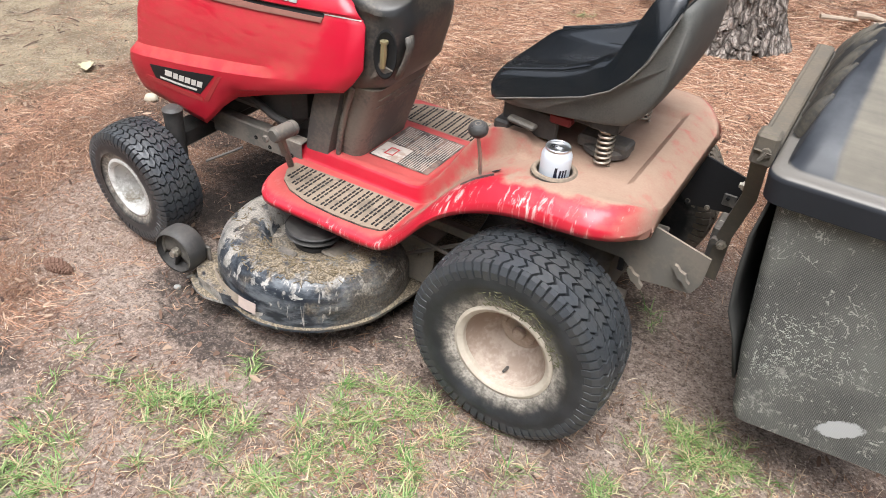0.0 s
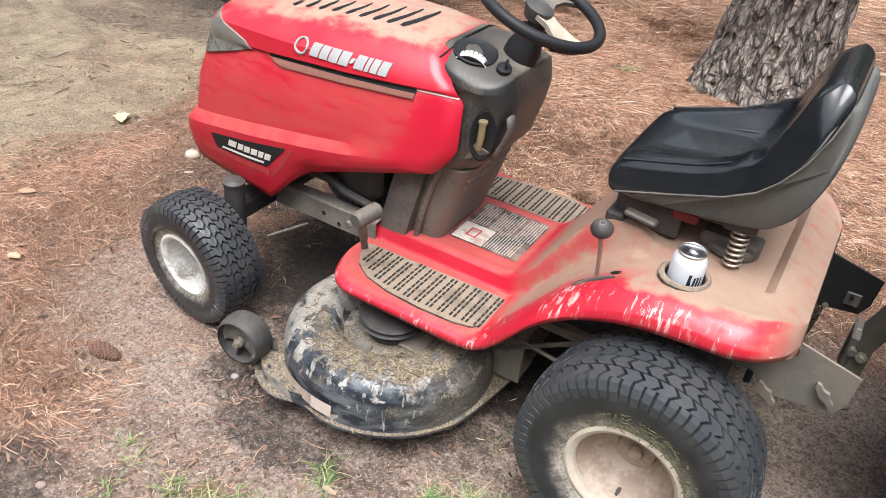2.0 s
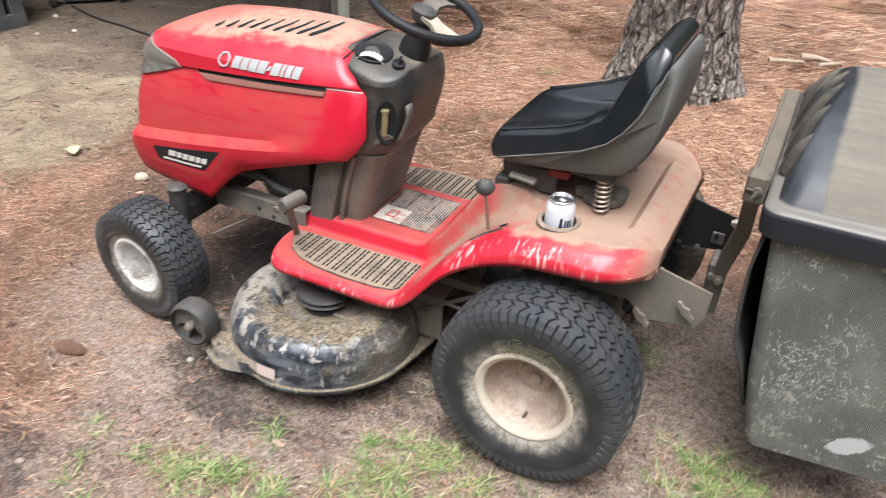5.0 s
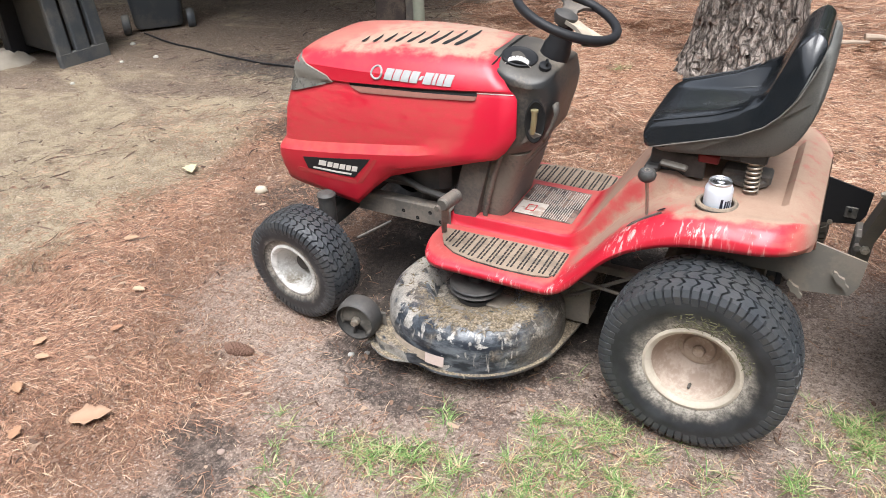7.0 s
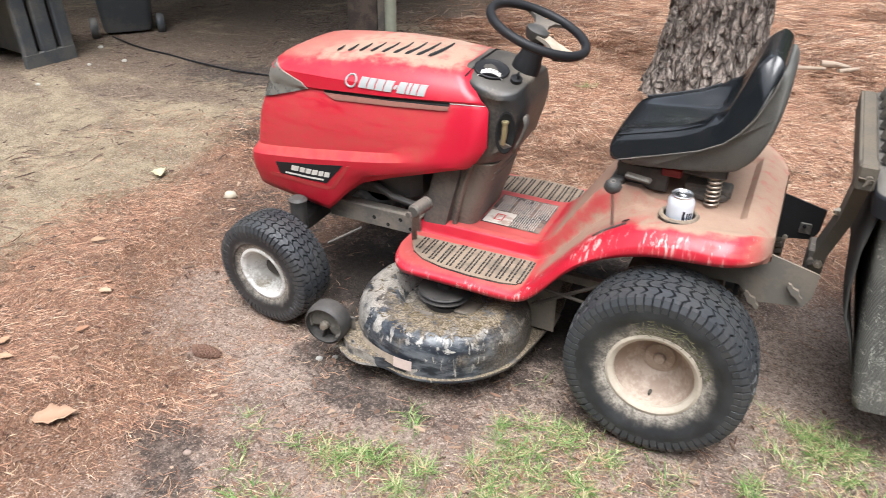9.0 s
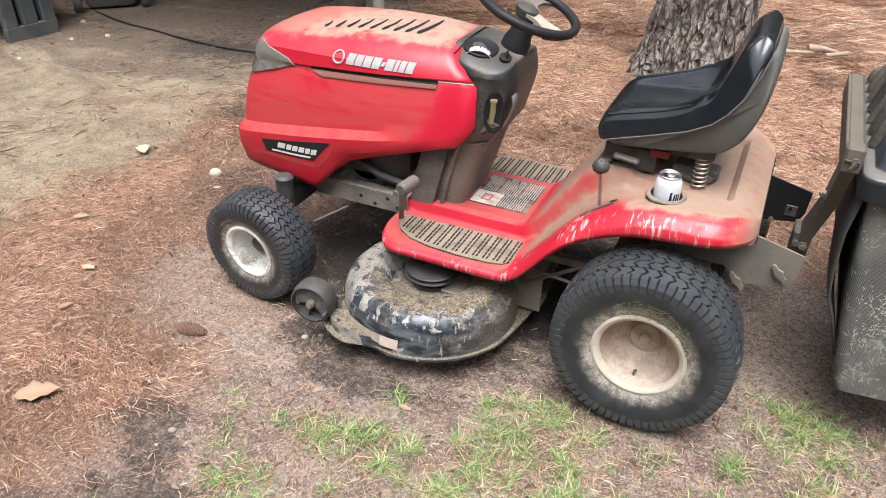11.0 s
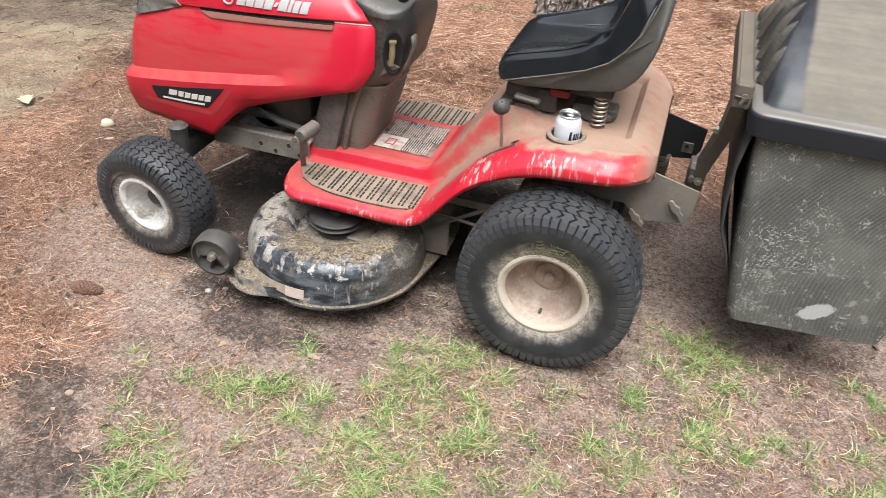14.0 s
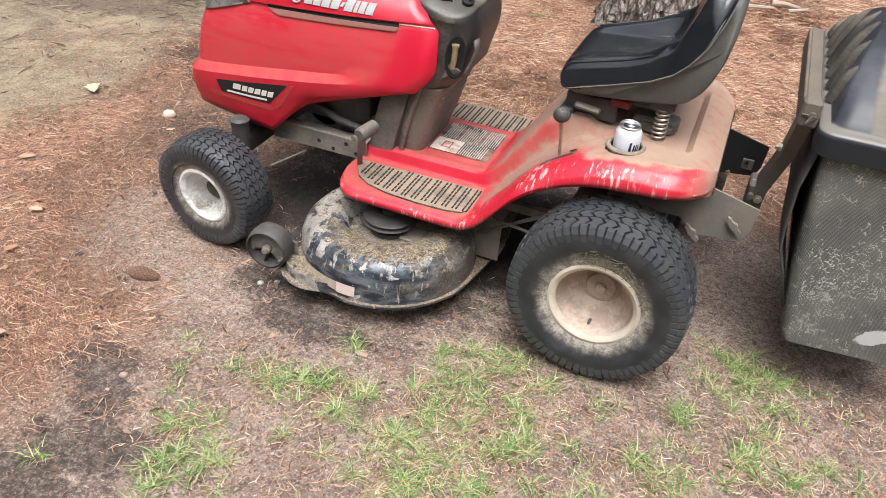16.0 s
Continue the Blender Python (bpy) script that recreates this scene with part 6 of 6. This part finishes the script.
# unseen roof, reaching far out to shade the sand below
part("shade_roof", Geo().box(-4.6, 0.75, -3.6, 3.0, 2.5, 2.58, 0.01), M_BOARD, shed)


for pts, r in (([(0.1, 3.42), (0.2, 3.47), (0.3, 3.5)], 0.018), ([(0.27, 3.6), (0.36, 3.63), (0.45, 3.6)], 0.024), ([(0.38, 3.5), (0.5, 3.62)], 0.015)):
    g = Geo().tube([(x, y, ground_z(x, y) + r * 0.8) for x, y in pts], [r * (1 - 0.25 * k) for k in range(len(pts))], 8)
    solid("fallen_stick", g, plain("bleached_wood", (0.42, 0.33, 0.25), 0.85), "short bleached stick lying on pine needles", "stick", group="sticks behind the mower")
g = Geo()
rows = []
for i in range(13):
    a = 0.5 * math.pi * i / 12
    rows.append([(0.42 * math.cos(a) * math.cos(b) * (1 + 0.25 * noise.noise((2 * math.cos(b), 2 * math.sin(b), i * 0.3))), 0.3 * math.cos(a) * math.sin(b) * (1 + 0.2 * noise.noise((b, i * 0.4, 3))), 0.16 * math.sin(a) * (1 + 0.3 * noise.noise((b * 2, i * 0.5, 7)))) for b in np.linspace(0, 2 * math.pi, 25)[:-1]])
solid("sand_mound", g.grid(rows, True, True), plain("pale_sand", (0.4, 0.35, 0.28), 0.95, 0, 20, 0.3), "low pale heap of sand beside the table leg", "sand", m=pose(-5.13, 1.24, ground_z(-5.13, 1.24) - 0.02, 0, 0, 20) @ Matrix.Scale(0.78, 4))


# ---- unseen ring of woods, added to cut low sky light and reflections ----
def woods():
    m, nt = material("light_blocking_woods")
    co = tex_coord(nt)
    n, b = tex_noise(nt, co, 1.4, 6, 0.7), tex_noise(nt, stretched(nt, co, 1, 1, 0.15), 0.8, 4)
    col = blend(nt, span(nt, n, 0.4, 0.65), (0.015, 0.02, 0.01), (0.07, 0.09, 0.035))
    finish(m, blend(nt, span(nt, b, 0.55, 0.65), col, (0.06, 0.045, 0.035)), 0.95)
    rows = []
    for k in range(26):
        t = k / 25
        row = []
        for i in range(120):
            a = 2 * math.pi * i / 120
            r = 13 + 1.5 * noise.noise((3 * math.cos(a), 3 * math.sin(a), t * 4)) + 0.5 * noise.noise((14 * math.cos(a), 14 * math.sin(a), t * 11))
            h = 7.5 + 1.8 * noise.noise((5 * math.cos(a), 5 * math.sin(a), 9)) + 0.8 * noise.noise((17 * math.cos(a), 17 * math.sin(a), 4))
            row.append((-0.5 + r * math.cos(a), 0.5 + r * math.sin(a), -1.0 + t * h))
        rows.append(row)
    return solid("backdrop", Geo().grid(rows, True), m, "unseen dark wall of pine woods, added to block low sky light", "woods", kind="structure")


woods()


# ---- small things on the ground ----
cone = thing("pine_cone", "brown closed pine cone lying on the needles", "pine cone", at=(-1.29, -0.66, ground_z(-1.29, -0.66) + 0.012), turn=8)
core = Geo().lathe([(0.001, -0.055), (0.012, -0.052), (0.02, -0.035), (0.022, -0.01), (0.018, 0.02), (0.009, 0.045), (0.001, 0.055)], 14, pose(0, 0, 0, 0, 90, 0))
cone.scale = (0.88, 0.8, 0.72)
M_CONE = plain("pine_cone_scale", (0.19, 0.105, 0.072), 0.85)
part("core", core, M_CONE, cone)
g = Geo()
for k in range(110):
    t = (k + 0.5) / 110
    a, x = k * 2.39996, -0.052 + 0.1 * t
    r = lerp(x, [-0.055, -0.035, -0.01, 0.02, 0.05], [0.008, 0.021, 0.024, 0.019, 0.006])
    g.box(-0.006, 0.006, -0.0055, 0.0055, -0.002, 0.004, 0.0015, Matrix.Translation((x, 0, 0)) @ Matrix.Rotation(a, 4, "X") @ pose(0, 0, r, 0, -25, 0))
part("scales", g, M_CONE, cone, smooth=0)


def leaf(name, label, at, size, colour, turn, curl=0.15):
    g = Geo()
    rows = []
    for i in range(11):
        t = i / 10
        w = 0.27 * math.sin(math.pi * t ** 0.8) * (1 + 0.25 * math.sin(t * 19)) + 0.01
        rows.append([((t - 0.5) * size, u * w * size, size * (curl * (abs(u) ** 2) * w + 0.1 * (t - 0.5) ** 2 + 0.06)) for u in (-1, -0.5, 0, 0.5, 1)])
    g.grid(rows)
    ob = solid(name, g, plain(name + "_skin", colour, 0.7, 0, 40, 0.3), label, "leaf", m=pose(at[0], at[1], ground_z(*at) + 0.008, 4, -3, turn))
    ob.modifiers.new("thickness", "SOLIDIFY").thickness = 0.0008
    return ob


LEAVES = [(-1.83, -0.94, 0.05, (0.46, 0.29, 0.18), 20), (-1.77, -1.075, 0.06, (0.4, 0.23, 0.13), -30), (-1.73, -0.735, 0.045, (0.36, 0.19, 0.11), 65), (-1.83, -0.54, 0.05, (0.5, 0.36, 0.24), 10), (-1.9, -0.89, 0.05, (0.42, 0.25, 0.15), 80), (-2.12, -0.29, 0.06, (0.4, 0.26, 0.16), 35), (-1.62, -1.2, 0.055, (0.38, 0.21, 0.12), 110), (-1.98, -1.02, 0.055, (0.34, 0.17, 0.1), -15)]
leaf("dry_leaf", "pale brown curled dead leaf on pine needles", (-1.48, -1.065), 0.12, (0.42, 0.26, 0.165), 42, 0.3)
for lx, ly, size, tone, turn in LEAVES:
    tagged(leaf("fallen_leaf", "small curled brown leaf among pine needles", (lx, ly), size, tone, turn, 0.35), group="leaves on the needles")
leaf("yellow_leaf", "bright yellow fallen leaf on the sand edge", (-2.35, 0.285), 0.1, (0.62, 0.55, 0.34), -40, 0.4)
for (x, y), s, label, c in (((-1.91, 0.232), 0.028, "small cream-coloured stone on the needles", (0.55, 0.48, 0.37)), ((-1.067, -1.009), 0.012, "small pinkish pebble on dark soil", (0.36, 0.27, 0.22)), ((-0.975, -0.522), 0.011, "small pale chip of stone by the gauge wheel", (0.5, 0.49, 0.45)), ((-0.936, -0.494), 0.009, "small pale chip of stone by the gauge wheel", (0.46, 0.44, 0.4)), ((-4.44, 1.94), 0.02, "small pale chip of stone on the sand", (0.6, 0.57, 0.5)), ((-3.96, 1.69), 0.018, "small pale chip of stone on the sand", (0.6, 0.57, 0.5)), ((-4.1, 1.52), 0.014, "small pale chip of stone on the sand", (0.55, 0.52, 0.45)), ((-4.06, 1.08), 0.015, "small pale chip of stone on the sand", (0.55, 0.52, 0.45))):
    g = Geo()
    rows = []
    for i in range(9):
        a = math.pi * i / 8
        rows.append([(s * math.sin(a) * math.cos(b) * (1 + 0.3 * noise.noise((3 * math.cos(b), i, s * 90))), s * 0.8 * math.sin(a) * math.sin(b), s * 0.7 * math.cos(a)) for b in np.linspace(0, 2 * math.pi, 13)[:-1]])
    solid("stone", g.grid(rows, True, True), plain("pale_stone", c, 0.85), label, "stone", m=pose(x, y, ground_z(x, y) + s * 0.3, 0, 0, 30))


# ---- needles, grass and litter ----
def strips(name, mat, base, yaw, length, width, lift, droop, label, seg=2, rise=None):
    """Many thin blades as one mesh: foot, heading, length, width, height at the foot and curve of each."""
    n = len(base)
    yaw, length, width, droop = (np.broadcast_to(np.asarray(a, float), (n,)) for a in (yaw, length, width, droop))
    heading = np.stack([np.cos(yaw), np.sin(yaw), np.zeros(n)], 1)
    across = np.stack([-np.sin(yaw), np.cos(yaw), np.zeros(n)], 1)
    verts = np.zeros((n, 2 * (seg + 1), 3))
    for s in range(seg + 1):
        t = s / seg
        p = base + heading * (length * t)[:, None] + across * (droop * length * 4 * t * (1 - t))[:, None] * (rise is None)
        if rise is not None:
            p = base + heading * (length * (0.35 * t + 0.65 * t * t) * droop)[:, None]
            p[:, 2] += length * (t - 0.55 * t * t * droop) * rise
        else:
            p[:, 2] += lift * (1 + np.sin(t * 3 + yaw * 7))
        w = width * (1 - 0.75 * t if rise is not None else 1 - 0.5 * abs(2 * t - 1))
        verts[:, 2 * s] = p - across * (w / 2)[:, None]
        verts[:, 2 * s + 1] = p + across * (w / 2)[:, None]
        if rise is None:
            verts[:, 2 * s + 1, 2] += w * 0.6
    m = 2 * (seg + 1)
    quads = np.array([(2 * s, 2 * s + 1, 2 * s + 3, 2 * s + 2) for s in range(seg)])
    faces = (np.arange(n)[:, None, None] * m + quads[None]).reshape(-1, 4)
    me = bpy.data.meshes.new(name)
    me.vertices.add(n * m)
    me.vertices.foreach_set("co", verts.ravel())
    me.loops.add(faces.size)
    me.loops.foreach_set("vertex_index", faces.ravel().astype(np.int32))
    me.polygons.add(len(faces))
    me.polygons.foreach_set("loop_start", np.arange(0, faces.size, 4, dtype=np.int32))
    me.update(calc_edges=True)
    me.materials.append(mat)
    return tagged(new(name, me), label, name.replace("_", " "), kind="stuff")


def island_colours(name, stops, rough=0.7):
    m, nt = material(name)
    ramp = nt.nodes.new("ShaderNodeValToRGB")
    nt.links.new(nt.nodes.new("ShaderNodeNewGeometry").outputs["Random Per Island"], ramp.inputs["Fac"])
    els = ramp.color_ramp.elements
    while len(els) < len(stops):
        els.new(0.5)
    for e, (p, c) in zip(els, stops):
        e.position, e.color = p, (*c, 1)
    return finish(m, ramp.outputs["Color"], rough)


def field(x, y, seed, f=1.6):
    return np.array([noise.noise((a * f, b * f, seed)) for a, b in zip(x, y)])


def settle(x, y):
    return np.stack([x, y, [ground_z(a, b) for a, b in zip(x, y)]], 1)


RG = np.random.default_rng(7)


def smooth(v, a, b):
    t = np.clip((v - a) / (b - a), 0, 1)
    return t * t * (3 - 2 * t)


def damp_soil(x, y):
    """1 on the bare dark patches beside and under the mower, 0 away from them."""
    d = np.zeros(len(x))
    for cx, cy, rx, ry in ((-0.72, -0.62, 0.32, 0.14), (-1.12, -1.04, 0.14, 0.12), (-1.05, -1.32, 0.34, 0.17), (-0.55, 0.0, 0.95, 0.5)):
        d = np.maximum(d, np.exp(-(((x - cx) / rx) ** 4 + ((y - cy) / ry) ** 4)))
    return d


def needle_cover(x, y):
    """How thickly the needles lie at a place, 0 to 1."""
    f = field(x, y, 2.2) + 0.6 * field(x, y, 5.5, 5)
    left = smooth(-x + 0.3 * f, 1.15, 1.5)
    back = smooth(y + 0.25 * f, 0.4, 0.9)
    sand = smooth(-x + 0.35 * f + 0.05 * y, 2.15, 2.6)
    shade = np.exp(-(((x + 2.15) / 0.55) ** 2 + ((y - 0.9) / 0.75) ** 2))
    track = 0.9 * shade + np.exp(-(((x + 1.38) / 0.3) ** 2 + ((y + 0.42) / 0.22) ** 2)) + 1.2 * np.exp(-((x + 1.05) ** 2 / 0.05 + (y + 1.16) ** 2 / 0.06))
    cover = np.maximum(left, back) * (1 - 0.55 * np.exp(-((x + 1.65) ** 2 / 0.1 + (y - 0.22) ** 2 / 0.08))) * (1 - 0.93 * sand) * (1 - 0.8 * np.clip(track, 0, 1))
    under = np.exp(-(((x + 0.62) / 0.8) ** 4 + ((y - 0.1) / 0.52) ** 4)) + np.exp(-(((x - 0.65) / 0.45) ** 4 + ((y - 0.05) / 0.3) ** 4))
    return np.maximum(cover, 0.09 + 0.05 * f) * (1 - 0.93 * np.clip(under, 0, 1)) * (1 - 0.8 * damp_soil(x, y))


def scatter(n, x0, x1, y0, y1, keep):
    x, y = RG.uniform(x0, x1, n), RG.uniform(y0, y1, n)
    k = RG.random(n) < keep(x, y)
    return x[k], y[k]


NEEDLE = island_colours("dry_pine_needle", [(0.0, (0.065, 0.026, 0.016)), (0.3, (0.22, 0.092, 0.047)), (0.6, (0.36, 0.18, 0.104)), (0.82, (0.52, 0.33, 0.21)), (1.0, (0.7, 0.54, 0.4))])
TRODDEN = island_colours("trodden_pine_needle", [(0.0, (0.085, 0.038, 0.024)), (0.35, (0.25, 0.12, 0.07)), (0.7, (0.4, 0.215, 0.13)), (0.9, (0.5, 0.31, 0.2)), (1.0, (0.6, 0.44, 0.31))])
for name, n, area, lo, hi in (("pine_needles", 210000, (-3.2, 1.2, -1.7, 1.0), 0.014, 0.066), ("pine_needles", 200000, (-2.6, 2.2, 0.5, 3.6), 0.03, 0.13), ("pine_needles", 60000, (-3.0, 4.0, 3.2, 8.5), 0.12, 0.26)):
    x, y = scatter(n, *area, needle_cover)
    n = len(x)
    far = 1.0 if area[2] < 3 else 1.8
    swept = 5.5 * field(x, y, 3.7, 1.1) + 2.5 * field(x, y, 6.1, 4.0) + RG.normal(0, 0.75, n)
    yaw = np.where(RG.random(n) < 0.65, swept, RG.uniform(0, 2 * math.pi, n))
    strips(name, NEEDLE if area[2] > 0 else TRODDEN, settle(x, y), yaw, lo + (hi - lo) * RG.random(n) ** 1.6, RG.uniform(0.001, 0.002, n) * far, 0.003, RG.normal(0, 0.06, n), "fallen orange-brown pine needles covering the ground", seg=2)


def grass_cover(x, y):
    f = field(x, y, 8.1, 2.4)
    front = smooth(-y + 0.12 * f - 0.28 * (1 - smooth(x, -0.62, -0.3)), 0.42, 0.62) * smooth(x + 0.2 * f, -1.25, -0.8)
    right = smooth(x, 0.12, 0.3) * (1 - smooth(y + 0.1 * f, -0.25, -0.05)) * smooth(-y, 0.0, 0.2)
    thin = (1 - smooth(x + 0.3 * f, 1.2, 1.95)) * smooth(y + 0.25 * f, -2.2, -1.75)
    return thin * np.clip(np.maximum(front, right) * (0.2 + 1.0 * smooth(f, -0.1, 0.4)), 0, 1) * (1 - np.exp(-((x + 1.06) ** 2 / 0.06 + (y + 1.12) ** 2 / 0.04))) * (1 - 0.8 * np.exp(-((x - 0.26) ** 2 / 0.008 + (y + 0.46) ** 2 / 0.02)))


cx, cy = scatter(3000, -1.6, 2.0, -2.2, -0.1, grass_cover)
tx = np.array([-0.33, 0.18, -0.96, 0.2, -0.93, -1.0, -0.98])
ty = np.array([-0.33, 0.16, 2.41, 0.1, 2.45, 2.38, 2.42])
for x0, y0, k in ((-0.97, -0.85, 3), (-0.82, -0.83, 3), (-0.86, -1.06, 4), (-0.8, -1.18, 5), (-0.69, -1.16, 5), (-0.63, -0.78, 6), (-0.55, -0.84, 5), (-0.59, -0.68, 2), (-0.32, -0.68, 4), (0.08, -0.38, 3), (-0.99, -1.03, 1), (0.44, -0.24, 5), (0.4, -0.3, 4), (0.25, -0.5, 4), (-0.36, -0.95, 4), (0.55, -0.58, 4), (-0.1, -0.55, 4), (-0.05, -0.75, 5)):
    tx, ty = np.append(tx, x0 + RG.normal(0, 0.035, k)), np.append(ty, y0 + RG.normal(0, 0.03, k))
cx, cy = np.append(cx, tx), np.append(cy, ty)
per = RG.integers(10, 40, len(cx))
x, y = np.repeat(cx, per), np.repeat(cy, per)
n = len(x)
yaw = RG.uniform(0, 2 * math.pi, n)
off = np.abs(RG.normal(0, 0.012, n))
x, y = x + off * np.cos(yaw) + RG.normal(0, 0.006, n), y + off * np.sin(yaw) + RG.normal(0, 0.006, n)
GRASS = island_colours("grass_blade", [(0.0, (0.06, 0.125, 0.02)), (0.25, (0.12, 0.225, 0.05)), (0.5, (0.21, 0.315, 0.095)), (0.72, (0.33, 0.385, 0.165)), (0.88, (0.5, 0.42, 0.25)), (1.0, (0.4, 0.26, 0.15))], 0.5)
strips("grass", GRASS, settle(x, y), yaw + RG.normal(0, 0.5, n), 0.015 + 0.047 * RG.random(n) ** 1.3, RG.uniform(0.0017, 0.004, n), 0.0, RG.uniform(0.6, 1.15, n), "sparse tufts of green grass in the dirt", seg=4, rise=RG.uniform(0.25, 0.95, n))
x, y = scatter(110000, -1.6, 2.0, -2.2, -0.1, lambda a, b: np.clip(0.16 + 0.75 * grass_cover(a, b) + 0.25 * field(a, b, 1.3, 3.5), 0, 1) * (1 - 0.9 * damp_soil(a, b)) * (1 - smooth(a + 0.3 * field(a, b, 2.7, 2), 1.3, 2.0)) * smooth(b + 0.2 * field(a, b, 3.1, 2), -2.2, -1.75))
n = len(x)
STRAW = island_colours("dead_grass_straw", [(0.0, (0.13, 0.062, 0.035)), (0.3, (0.28, 0.15, 0.085)), (0.6, (0.42, 0.27, 0.165)), (0.85, (0.56, 0.42, 0.27)), (1.0, (0.68, 0.57, 0.41))])
strips("straw", STRAW, settle(x, y), RG.uniform(0, 2 * math.pi, n), 0.006 + 0.036 * RG.random(n) ** 2, RG.uniform(0.001, 0.0024, n), 0.003, RG.normal(0, 0.12, n), "dead straw and short needles on bare soil", seg=2)
TWIG = island_colours("dead_twig", [(0.0, (0.05, 0.03, 0.022)), (0.6, (0.13, 0.085, 0.06)), (1.0, (0.3, 0.22, 0.16))], 0.9)
x, y = scatter(5200, -6.0, -1.7, -0.8, 4.0, lambda a, b: 0.1 + 0.8 * (field(a, b, 4.4, 1.8) + 0.35 * field(a, b, 9.1, 6) > 0.12))
n = len(x)
strips("dead_twigs", TWIG, settle(x, y), RG.normal(0.6, 0.7, n), RG.uniform(0.01, 0.1, n), RG.uniform(0.002, 0.008, n), 0.004, RG.normal(0, 0.12, n), "dark dead twigs strewn over pale sand", seg=3)
# bark chips, twigs and clippings
x, y = scatter(26000, -4.6, 2.0, -1.9, 4.0, lambda a, b: 0.25 + 0.5 * needle_cover(a, b) - 0.2 * (a < -2.3))
n = len(x)
CHIP = island_colours("bark_chip", [(0.0, (0.06, 0.035, 0.025)), (0.5, (0.2, 0.12, 0.08)), (0.85, (0.3, 0.205, 0.14)), (1.0, (0.38, 0.28, 0.2))], 0.9)
strips("bark_litter", CHIP, settle(x, y), RG.uniform(0, 2 * math.pi, n), RG.uniform(0.006, 0.035, n), RG.uniform(0.003, 0.011, n), 0.003, RG.normal(0, 0.1, n), "chips of bark and dead leaf strewn on the ground", seg=2)
